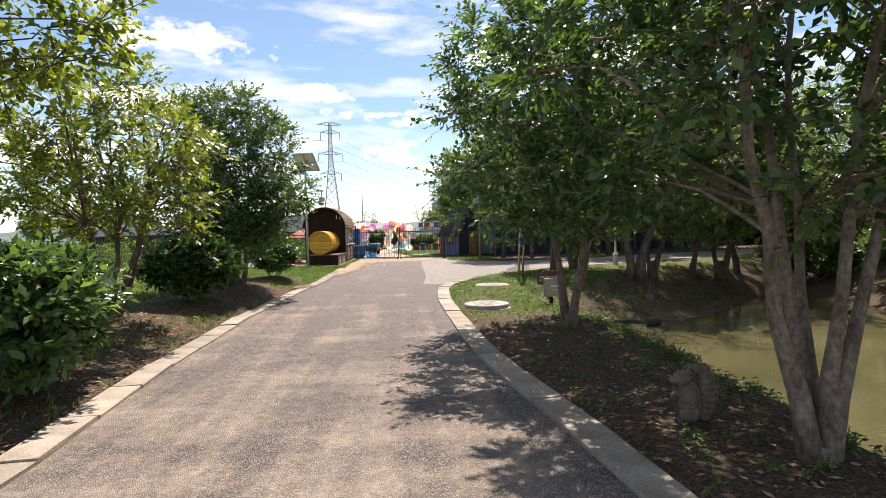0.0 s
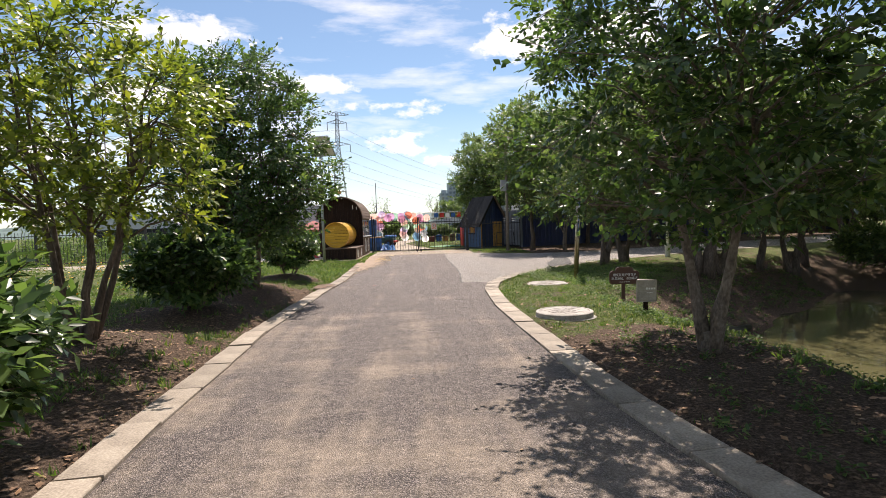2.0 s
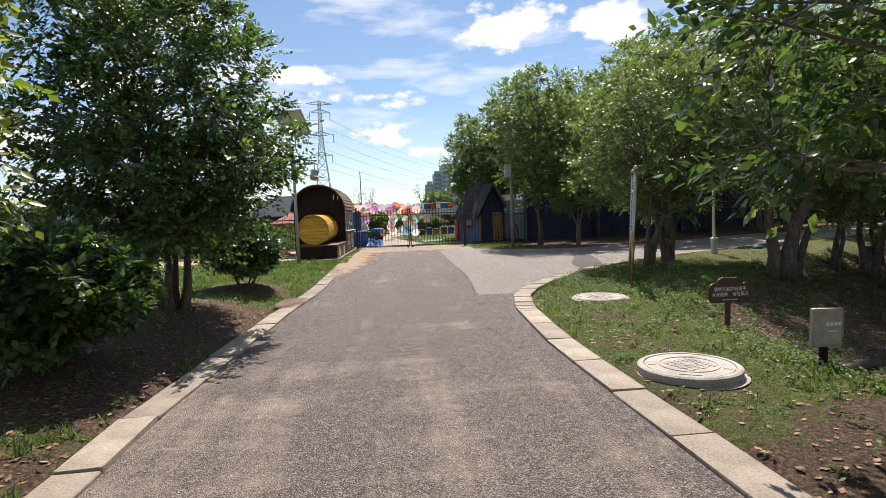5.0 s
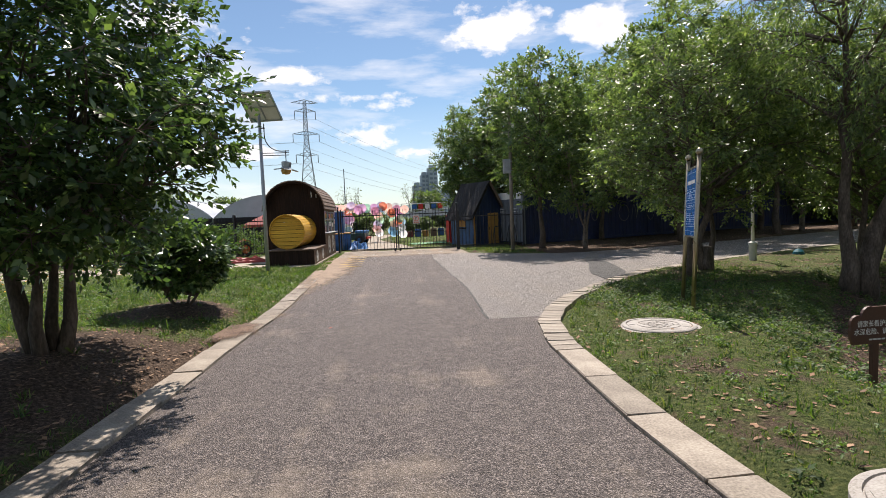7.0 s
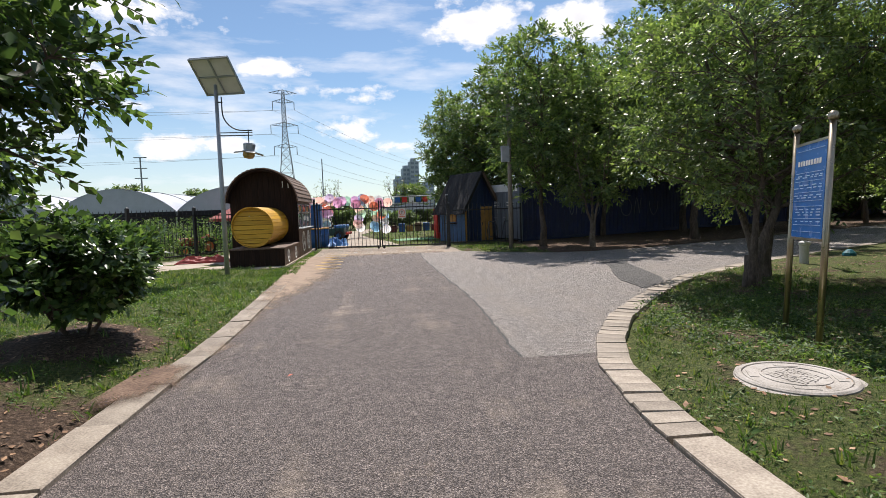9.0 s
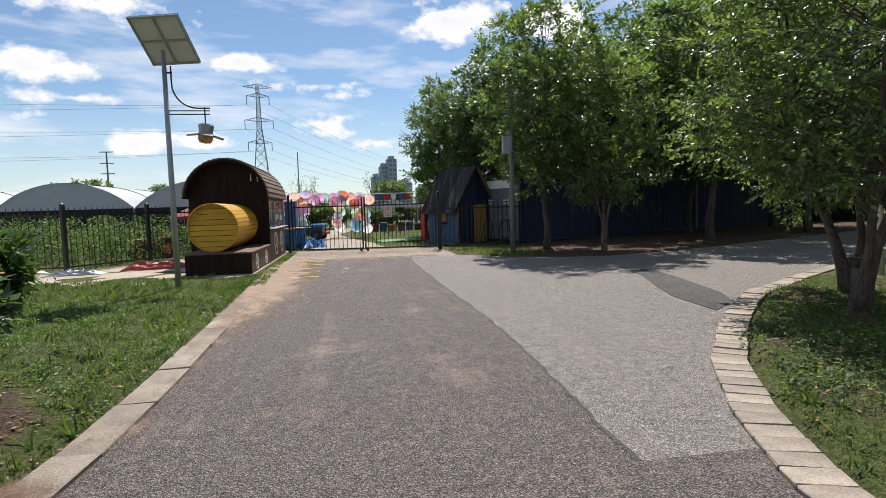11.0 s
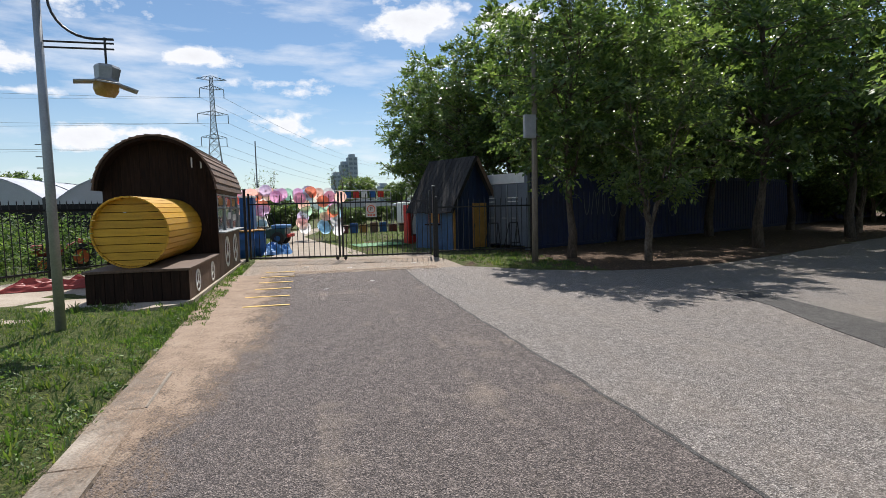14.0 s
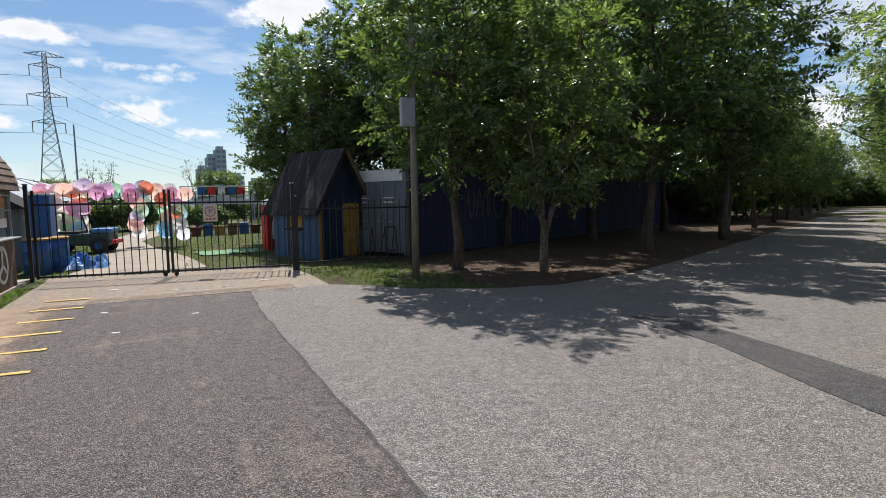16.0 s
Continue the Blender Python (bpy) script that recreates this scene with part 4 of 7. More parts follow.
M["white"] = paint("white_paint", (0.75, 0.74, 0.71), 0.6, 0.1)
M["line"] = paint("worn_yellow_line", (0.62, 0.42, 0.13), 0.8, 0.25, scale=9)
M["black_iron"] = paint("black_iron", (0.014, 0.014, 0.016), 0.45, 0.3, 0.0)
M["galv"] = paint("galvanised_steel", (0.32, 0.34, 0.35), 0.45, 0.15, 0.6)
M["steel"] = paint("brushed_steel", (0.40, 0.34, 0.25), 0.3, 0.1, 1.0)
M["panel_back"] = paint("panel_back", (0.55, 0.54, 0.50), 0.6, 0.1)
M["glass_dark"] = paint("dark_window", (0.03, 0.04, 0.045), 0.06, 0.2, 0.0, 0.0)
M["lantern_glass"] = paint("amber_lantern_glass", (0.45, 0.27, 0.08), 0.25, 0.2, 0.0, 0.0)
M["navy"] = paint("navy_container_paint", (0.010, 0.018, 0.075), 0.55, 0.4, scale=2)
M["grey_door"] = paint("grey_container_paint", (0.15, 0.17, 0.20), 0.55, 0.2, scale=2)
# hut boards: lit and shaded tones of one blue, chosen by wall
M["hut_blue_lit"] = paint("lit_blue_boards", (0.045, 0.11, 0.22), 0.65, 0.3, obrand=0.2)
M["hut_blue_shade"] = paint("shaded_blue_boards", (0.012, 0.025, 0.07), 0.6, 0.3, obrand=0.2)
M["ochre"] = paint("ochre_boards", (0.42, 0.22, 0.05), 0.65, 0.25)
M["red_trim"] = paint("dull_red_paint", (0.13, 0.025, 0.02), 0.6, 0.25)
M["slate"] = material("dark_roof_boards", [(0.012, 0.012, 0.013), (0.03, 0.029, 0.029), (0.055, 0.052, 0.05)], scale=4, spec=0.2, rough=0.85, fine=40, bump=0.4, grain=(1, 4, 4), obrand=0.35)
M["red"] = paint("bright_red_paint", (0.55, 0.03, 0.02), 0.5, 0.2)
M["blue_board"] = paint("blue_notice_board", (0.015, 0.13, 0.42), 0.25, 0.08)
M["pale_print"] = paint("pale_blue_print", (0.40, 0.58, 0.78), 0.5, 0.05)
M["brown_board"] = paint("brown_sign_board", (0.075, 0.03, 0.018), 0.55, 0.2)
M["grey_board"] = paint("faded_grey_board", (0.36, 0.32, 0.28), 0.7, 0.3, scale=7)
M["stone_grey"] = material("weathered_cast_stone", [(0.06, 0.047, 0.038), (0.13, 0.102, 0.085), (0.20, 0.16, 0.135)], scale=9, rough=0.85, fine=60, bump=0.5)
M["film"] = paint("white_plastic_film", (0.42, 0.44, 0.47), 0.45, 0.12, scale=1.5)
M["black_net"] = paint("black_shade_net", (0.012, 0.012, 0.014), 0.9, 0.4)
M["tarp_red"] = paint("red_tarpaulin", (0.30, 0.04, 0.03), 0.5, 0.3)
M["tarp_blue"] = paint("blue_tarpaulin", (0.05, 0.18, 0.42), 0.45, 0.3)
M["blue_paint"] = paint("blue_drum_paint", (0.02, 0.10, 0.30), 0.45, 0.2)
M["rubber"] = paint("black_rubber", (0.02, 0.02, 0.02), 0.8, 0.3)
M["jeep"] = paint("dark_green_paint", (0.02, 0.06, 0.055), 0.35, 0.3)
M["orange"] = paint("orange_paint", (0.62, 0.12, 0.05), 0.5, 0.2)
M["lattice"] = paint("lattice_steel", (0.20, 0.22, 0.24), 0.6, 0.15, 0.3)
M["wire"] = paint("wire", (0.34, 0.37, 0.41), 0.6, 0.1)
# tower walls and windows have distance haze mixed into their blue-grey
M["tower_wall"] = paint("hazed_grey_facade", (0.30, 0.36, 0.42), 0.8, 0.1)
M["tower_glass"] = paint("hazed_blue_grey_windows", (0.14, 0.19, 0.25), 0.3, 0.15)
# hill greens are shifted to blue to carry the distance haze
M["hill"] = material("hazed_wooded_hill", [(0.07, 0.11, 0.11), (0.10, 0.15, 0.14), (0.13, 0.19, 0.18)], scale=0.02, rough=1.0, fine=0.2, bump=0)
M["path"] = material("pale_gravel_path", [(0.22, 0.18, 0.135), (0.32, 0.27, 0.21), (0.40, 0.34, 0.275)], scale=1.5, rough=0.95, fine=40, bump=0.3)
M["pad"] = material("dusty_concrete_pad", [(0.26, 0.21, 0.16), (0.38, 0.32, 0.25), (0.46, 0.40, 0.33)], scale=1.2, rough=0.9, fine=40, bump=0.25)
M["pipe"] = paint("black_plastic_pipe", (0.012, 0.012, 0.013), 0.35, 0.2)
M["mat_green"] = paint("green_plastic_mat", (0.06, 0.22, 0.07), 0.7, 0.2)
M["flower"] = paint("orange_blossom", (0.75, 0.35, 0.02), 0.6, 0.2)
M["pole"] = material("weathered_pole", [(0.12, 0.10, 0.08), (0.20, 0.17, 0.135), (0.28, 0.245, 0.20)], scale=4, rough=0.85, fine=40, bump=0.4, grain=(4, 4, 0.5))
M["box_grey"] = paint("box_grey", (0.30, 0.31, 0.32), 0.5, 0.15)
M["spray"] = paint("faded_spray_paint", (0.16, 0.17, 0.19), 0.7, 0.3)
M["teal"] = paint("teal_plastic", (0.01, 0.13, 0.16), 0.5, 0.2)


def water_material():
    mt = bpy.data.materials.new("murky_pond_water")
    mt.use_nodes = True
    nt = mt.node_tree
    N, L = nt.nodes.new, nt.links.new
    b = nt.nodes["Principled BSDF"]
    b.inputs["Roughness"].default_value = 0.07
    b.inputs["IOR"].default_value = 1.33
    tc, n1, n2, rp, bp = N("ShaderNodeTexCoord"), N("ShaderNodeTexNoise"), N("ShaderNodeTexNoise"), N("ShaderNodeValToRGB"), N("ShaderNodeBump")
    n1.inputs["Scale"].default_value, n2.inputs["Scale"].default_value, n2.inputs["Detail"].default_value = 0.35, 3.0, 4
    L(tc.outputs["Object"], n1.inputs["Vector"]), L(tc.outputs["Object"], n2.inputs["Vector"])
    e = rp.color_ramp.elements
    e[0].position, e[0].color, e[1].position, e[1].color = 0.35, (0.07, 0.066, 0.032, 1), 0.65, (0.12, 0.108, 0.055, 1)
    L(n1.outputs[0], rp.inputs[0]), L(rp.outputs[0], b.inputs["Base Color"])
    bp.inputs["Strength"].default_value, bp.inputs["Distance"].default_value = 0.25, 0.02
    L(n2.outputs[0], bp.inputs["Height"]), L(bp.outputs[0], b.inputs["Normal"])
    return mt


M["water"] = water_material()
bm = bmesh.new()
bmesh.ops.create_grid(bm, x_segments=4, y_segments=4, size=0.5)
bmesh.ops.transform(bm, matrix=Matrix.Translation((10.6, -3.0, -1.2)) @ Matrix.Diagonal((15, 48, 1, 1)), verts=bm.verts)
tagged(part("water", bm, M["water"]), "murky olive-brown pond water", "pond", kind="structure")


# ---- paving of the yard and the field behind the gate ----
flat_sheet("pavement", [(-40, 23.0), (-8.15, 26.2), (-6.6, 26.6), (-5.6, 27.05), (-4.3, 27.75), (-4.1, 28.2), (-4.1, 35.9), (-6.8, 35.2), (-9.4, 30.5), (-40, 32)], 0.09, M["pad"], "dusty concrete yard beside the booth", 0.08)
flat_sheet("field_path", [(-3.6, 36.6), (-0.4, 36.6), (-0.8, 40), (-1.9, 45), (-2.6, 50), (-1.6, 58), (2, 70), (0, 70), (-3.6, 58), (-4.3, 50), (-3.7, 45), (-3.0, 40)], 0.035, M["path"], "pale gravel path through the field", 0.06)


def road_bars():
    rng = random.Random(2)
    for k in range(6):
        y = 27.6 + k * 1.0
        bm = bmesh.new()
        x0, x1 = -3.35 + rng.uniform(-0.05, 0.1), -2.55 + rng.uniform(-0.03, 0.03)
        n = 9
        top = [(x0 + (x1 - x0) * i / n, y + 0.045 + rng.uniform(-0.012, 0.012)) for i in range(n + 1)]
        low = [(x0 + (x1 - x0) * i / n, y - 0.045 + rng.uniform(-0.012, 0.012)) for i in range(n, -1, -1)]
        prism(bm, low[::-1] + top[::-1], 0.008, 0.0125)
        tagged(part("road_marking", bm, M["line"]), "worn yellow painted bar across the road edge", "road marking", "yellow road bars")
    for x, y in [(-2.2, 30.9), (-1.2, 32.9), (-0.3, 32.9), (-2.3, 33.6), (0.6, 33.4), (-1.9, 29.2), (-0.9, 30.1)]:
        tagged(part("road_marking", boxed(x - 0.07, x + 0.07, y - 0.025, y + 0.025, -0.002, 0.005) if y > 32 else boxed(x - 0.05, x + 0.05, y - 0.02, y + 0.02, 0.001, 0.0045), M["white"]), "short worn pale paint mark on the road", "road marking", "pale paint marks")


road_bars()


# ---- locomotive-shaped ticket booth ----
def wheel_emblem(r=0.2, t=0.012):
    """A flat painted ring with three spokes, facing +x."""
    bm = bmesh.new()
    n = 28
    for i in range(n):
        a, b = 2 * math.pi * i / n, 2 * math.pi * (i + 1) / n
        q = [(r * math.cos(a), r * math.sin(a)), (r * math.cos(b), r * math.sin(b)), (r * 0.82 * math.cos(b), r * 0.82 * math.sin(b)), (r * 0.82 * math.cos(a), r * 0.82 * math.sin(a))]
        f = [bm.verts.new((t, y, z)) for y, z in q]
        bm.faces.new(f)
    for a in (90, 215, 325):
        c, s = math.cos(radians(a)), math.sin(radians(a))
        w = r * 0.085
        q = [(-s * w, c * w), (r * 0.85 * c - s * w, r * 0.85 * s + c * w), (r * 0.85 * c + s * w, r * 0.85 * s - c * w), (s * w, -c * w)]
        bm.faces.new([bm.verts.new((t, y, z)) for y, z in q])
    ex = bmesh.ops.extrude_face_region(bm, geom=list(bm.faces))
    bmesh.ops.translate(bm, vec=(-t, 0, 0), verts=[g for g in ex["geom"] if isinstance(g, bmesh.types.BMVert)])
    bmesh.ops.recalc_face_normals(bm, faces=bm.faces)
    return bm


def train_booth():
    b = thing("ticket_booth", Matrix.Translation((0, 0, 0.09)), "locomotive-shaped wooden ticket booth with a yellow barrel boiler", "booth")
    z0 = 0.0
    # plinth with board cladding
    x0, x1, y0, y1, h = -5.71, -4.15, 28.2, 31.4, 0.53
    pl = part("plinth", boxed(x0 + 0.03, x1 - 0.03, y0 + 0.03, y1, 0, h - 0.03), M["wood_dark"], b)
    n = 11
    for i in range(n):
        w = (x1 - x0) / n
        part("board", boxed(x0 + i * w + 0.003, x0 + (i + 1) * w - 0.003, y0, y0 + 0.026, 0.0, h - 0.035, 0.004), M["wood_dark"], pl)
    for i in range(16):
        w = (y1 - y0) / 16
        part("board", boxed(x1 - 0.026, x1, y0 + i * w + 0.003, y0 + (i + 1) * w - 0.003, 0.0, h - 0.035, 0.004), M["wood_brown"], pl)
    part("plinth_top", boxed(x0 - 0.03, x1 + 0.03, y0 - 0.03, y1, h - 0.03, h + 0.012, 0.006), M["wood_brown"], b)
    for y in (28.9, 30.4):
        w = part("wheel_emblem", wheel_emblem(0.2), M["white"], b, "white painted wheel emblem")
        w.location = (x1 + 0.002, y, 0.25)
    # boiler: a barrel of horizontal staves with a slatted face
    cx, cz, r, f, k = -5.1, 0.02 + h + 0.6, 0.61, 28.55, 31.4
    boiler = part("boiler", lathed([(r - 0.03, 0), (r - 0.03, k - f - 0.1)], 40, pose(cx, f + 0.1, cz, -90, 0, 0)), M["yellow"], b, "yellow barrel boiler")
    ns = 34
    for i in range(ns):
        a0, a1 = 2 * math.pi * (i + 0.06) / ns, 2 * math.pi * (i + 0.94) / ns
        bm = bmesh.new()
        sag = 0.10 * max(0, math.sin((a0 + a1) / 2))
        q = []
        for yy in (f - sag * 1.2, k):
            for rr in (r - 0.028, r):
                for a in (a0, a1):
                    q.append(bm.verts.new((cx + rr * math.cos(a), yy, cz + rr * math.sin(a))))
        for idx in ((2, 3, 7, 6), (0, 4, 5, 1), (0, 1, 3, 2), (4, 6, 7, 5), (0, 2, 6, 4), (1, 5, 7, 3)):
            bm.faces.new([q[j] for j in idx])
        part("stave", bm, M["yellow"], boiler)
    nf = 9
    for i in range(nf):
        za, zb = -r + 2 * r * i / nf + 0.006, -r + 2 * r * (i + 1) / nf - 0.006
        rr = r - 0.032
        pts = []
        for z in np.linspace(max(za, -rr + 0.002), min(zb, rr - 0.002), 5):
            pts.append((math.sqrt(max(0, rr * rr - z * z)), z))
        out = [(x, z) for x, z in pts] + [(-x, z) for x, z in reversed(pts)]
        bm = bmesh.new()
        inset = f + 0.05
        fr = [bm.verts.new((cx + x, inset, cz + z)) for x, z in out]
        bk = [bm.verts.new((cx + x, inset + 0.03, cz + z)) for x, z in out]
        bm.faces.new(fr[::-1]), bm.faces.new(bk)
        for j in range(len(out)):
            bm.faces.new((fr[j], fr[(j + 1) % len(out)], bk[(j + 1) % len(out)], bk[j]))
        bmesh.ops.recalc_face_normals(bm, faces=bm.faces)
        part("face_board", bm, M["yellow"], boiler)
    part("label_plate", boxed(cx - 0.1, cx - 0.055, f + 0.042, f + 0.05, cz + 0.33, cz + 0.345), M["white"], boiler)
    # cab
    a0, a1, c0, c1, eave, top = -6.42, -4.15, 31.4, 34.9, 2.02, 3.12
    mid, half, rise = (a0 + a1) / 2, (a1 - a0) / 2, top - eave - 0.08
    R = (half ** 2 + rise ** 2) / (2 * rise)
    zc = eave + rise - R

    def arch(x, rad):
        return zc + math.sqrt(max(0.0, rad * rad - (x - mid) ** 2))
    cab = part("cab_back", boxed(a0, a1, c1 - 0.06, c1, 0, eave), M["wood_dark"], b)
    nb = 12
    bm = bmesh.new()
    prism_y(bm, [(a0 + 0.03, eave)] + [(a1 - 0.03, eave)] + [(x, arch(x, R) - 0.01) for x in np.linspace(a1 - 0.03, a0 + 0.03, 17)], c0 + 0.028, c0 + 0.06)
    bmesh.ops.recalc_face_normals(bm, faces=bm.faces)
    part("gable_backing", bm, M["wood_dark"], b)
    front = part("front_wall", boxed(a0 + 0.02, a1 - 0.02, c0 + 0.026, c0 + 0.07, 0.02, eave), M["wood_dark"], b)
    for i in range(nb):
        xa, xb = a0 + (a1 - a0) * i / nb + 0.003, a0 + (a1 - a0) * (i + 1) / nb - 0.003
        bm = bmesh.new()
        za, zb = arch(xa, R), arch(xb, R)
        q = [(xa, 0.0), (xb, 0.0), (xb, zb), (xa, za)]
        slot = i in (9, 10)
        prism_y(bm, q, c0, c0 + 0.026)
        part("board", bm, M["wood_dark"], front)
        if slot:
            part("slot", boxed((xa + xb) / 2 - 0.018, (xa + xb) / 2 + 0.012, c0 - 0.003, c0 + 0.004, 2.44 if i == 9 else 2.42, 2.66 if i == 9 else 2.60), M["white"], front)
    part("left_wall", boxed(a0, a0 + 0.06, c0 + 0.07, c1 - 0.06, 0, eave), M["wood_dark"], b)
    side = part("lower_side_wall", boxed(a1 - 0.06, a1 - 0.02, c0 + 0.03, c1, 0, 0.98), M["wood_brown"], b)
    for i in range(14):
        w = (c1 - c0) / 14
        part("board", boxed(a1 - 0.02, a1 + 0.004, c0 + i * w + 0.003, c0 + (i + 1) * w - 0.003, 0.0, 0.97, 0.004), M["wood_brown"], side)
    for y in (32.5, 33.9):
        w = part("wheel_emblem", wheel_emblem(0.37), M["white"], b, "white painted wheel emblem")
        w.location = (a1 + 0.008, y, 0.5)
    part("window_header", boxed(a1 - 0.06, a1 + 0.006, c0 + 0.03, c1, 1.88, eave), M["wood_brown"], b)
    win = part("window", boxed(a1 - 0.045, a1 - 0.035, c0 + 0.08, c1 - 0.06, 1.0, 1.88), M["glass_dark"], b, "dark reflecting window glass")
    for y in np.linspace(c0 + 0.06, c1 - 0.06, 4):
        part("mullion", boxed(a1 - 0.05, a1 + 0.002, y - 0.025, y + 0.025, 0.99, 1.88), M["galv"], win)
    for z in (1.0, 1.55, 1.85):
        part("rail", boxed(a1 - 0.048, a1 - 0.002, c0 + 0.085, c1 - 0.085, z - 0.015, z + 0.015), M["galv"], win)
    for y, z, mt in ((32.15, 1.7, "ochre"), (33.5, 1.35, "white"), (34.3, 1.7, "ochre"), (33.45, 1.68, "orange"), (34.35, 1.3, "white")):
        part("poster", boxed(a1 - 0.034, a1 - 0.031, y - 0.28, y + 0.28, z - 0.09, z + 0.09), M[mt], win)
    part("counter", boxed(a1 - 0.03, a1 + 0.14, c0 + 0.05, c1 - 0.02, 0.975, 1.005, 0.006), M["galv"], b)
    # curved roof of stepped shingle courses
    Ro = R + 0.06
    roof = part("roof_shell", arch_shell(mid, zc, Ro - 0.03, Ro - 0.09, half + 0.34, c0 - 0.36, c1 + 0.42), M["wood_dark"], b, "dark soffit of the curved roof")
    amax = math.asin(min(0.999, (half + 0.36) / Ro))
    nc = 24
    rng = random.Random(8)
    for i in range(nc):
        t0, t1 = -amax + 2 * amax * i / nc, -amax + 2 * amax * (i + 1) / nc
        bm = bmesh.new()
        left_side = (t0 + t1) < 0
        lo_t, hi_t = (t0, t1) if left_side else (t1, t0)
        q = [(mid + (Ro + 0.022) * math.sin(lo_t), zc + (Ro + 0.022) * math.cos(lo_t)), (mid + (Ro + 0.002) * math.sin(hi_t), zc + (Ro + 0.002) * math.cos(hi_t)),
             (mid + (Ro - 0.026) * math.sin(hi_t), zc + (Ro - 0.026) * math.cos(hi_t)), (mid + (Ro - 0.028) * math.sin(lo_t), zc + (Ro - 0.028) * math.cos(lo_t))]
        prism_y(bm, q, c0 - 0.38 - rng.uniform(0, 0.025), c1 + 0.44)
        bmesh.ops.recalc_face_normals(bm, faces=bm.faces)
        part("shingle_course", bm, M["shingle"], roof)


def prism_y(bm, q, y0, y1):
    """A bar along y from an outline of (x, z)."""
    a = [bm.verts.new((x, y0, z)) for x, z in q]
    b = [bm.verts.new((x, y1, z)) for x, z in q]
    n = len(q)
    bm.faces.new(a), bm.faces.new(b[::-1])
    for i in range(n):
        bm.faces.new((a[(i + 1) % n], a[i], b[i], b[(i + 1) % n]))


def arch_shell(mid, zc, ro, ri, half, y0, y1, n=24):
    bm = bmesh.new()
    am = math.asin(min(0.999, half / ro))
    rings = []
    for i in range(n + 1):
        t = -am + 2 * am * i / n
        rings.append([bm.verts.new((mid + r * math.sin(t), y, zc + r * math.cos(t))) for r, y in ((ro, y0), (ro, y1), (ri, y1), (ri, y0))])
    for a, b in zip(rings, rings[1:]):
        for k in range(4):
            bm.faces.new((a[k], a[(k + 1) % 4], b[(k + 1) % 4], b[k]))
    bm.faces.new(rings[0][::-1]), bm.faces.new(rings[-1])
    bmesh.ops.recalc_face_normals(bm, faces=bm.faces)
    return bm


train_booth()


# ---- solar street lamp ----
def street_lamp():
    x, y = -5.25, 26.1
    z = float(height(x, y))
    p = thing("street_lamp", pose(x, y, z), "grey solar street lamp with a tilted panel and hanging lantern", "street lamp")
    part("pole", tubed([(0, 0, -0.1), (0, 0, 2.0), (0, 0, 4.75)], [0.06, 0.055, 0.042], 14), M["galv"], p, smooth=True)
    tilt = pose(0.05, 0.0, 4.95, -42, 0, -14)
    pan = part("solar_panel", boxed(-0.5, 0.5, -0.52, 0.52, 0.01, 0.045, 0.004, m=tilt), M["glass_dark"], p, "dark solar panel")
    for bx in ((-0.51, -0.475, -0.53, 0.53), (0.475, 0.51, -0.53, 0.53), (-0.475, 0.475, -0.53, -0.495), (-0.475, 0.475, 0.495, 0.53), (-0.02, 0.02, -0.495, 0.495), (-0.475, -0.02, -0.02, 0.02), (0.02, 0.475, -0.02, 0.02)):
        part("frame_bar", boxed(*bx, -0.035, 0.012, m=tilt), M["galv"], pan)
    for bx in ((-0.475, -0.02, -0.495, -0.02), (0.02, 0.475, -0.495, -0.02), (-0.475, -0.02, 0.02, 0.495), (0.02, 0.475, 0.02, 0.495)):
        part("back_sheet", boxed(*bx, -0.004, 0.008, m=tilt), M["panel_back"], pan)
    pts = [(0.06, 0, 4.35)]
    for i in range(9):
        a = math.pi + (math.pi / 2) * i / 8
        pts.append((0.60 + 0.48 * math.cos(a), 0, 4.10 + 0.48 * math.sin(a)))
    part("arm", tubed([(0.12, 0, 4.45)] + pts[1:] + [(0.82, 0, 3.62)], 0.016, 8), M["black_iron"], p)
    part("arm_stub", tubed([(0.03, 0, 4.32), (0.14, 0, 4.32)], 0.018, 8), M["black_iron"], p)
    for zz in (3.5, 3.57):
        part("cross_bar", tubed([(0.03, 0, zz), (0.82, 0, zz)], 0.012, 8), M["black_iron"], p)
    part("hanger", tubed([(0.72, 0, 3.64), (0.72, 0, 3.28)], 0.014, 8), M["black_iron"], p)
    m = pose(0.7, 0, 3.0, 0, 6, 10)
    lan = part("lantern_cap", lathed([(0.0, 0.3), (0.13, 0.3), (0.15, 0.27), (0.13, 0.13), (0.16, 0.10), (0, 0.10)], 6, m), M["galv"], p)
    for k in range(4):
        a = 360 * k / 4 + 10
        part("fin", boxed(0.10, 0.33, -0.11, 0.11, 0.10, 0.118, m=m @ pose(0, 0, 0, 0, 12, a)), M["galv"], lan)
    part("lantern_glass", lathed([(0.14, 0.10), (0.145, 0.0), (0.11, -0.07), (0, -0.09)], 16, m), M["lantern_glass"], p, "amber lantern glass", smooth=True)


street_lamp()


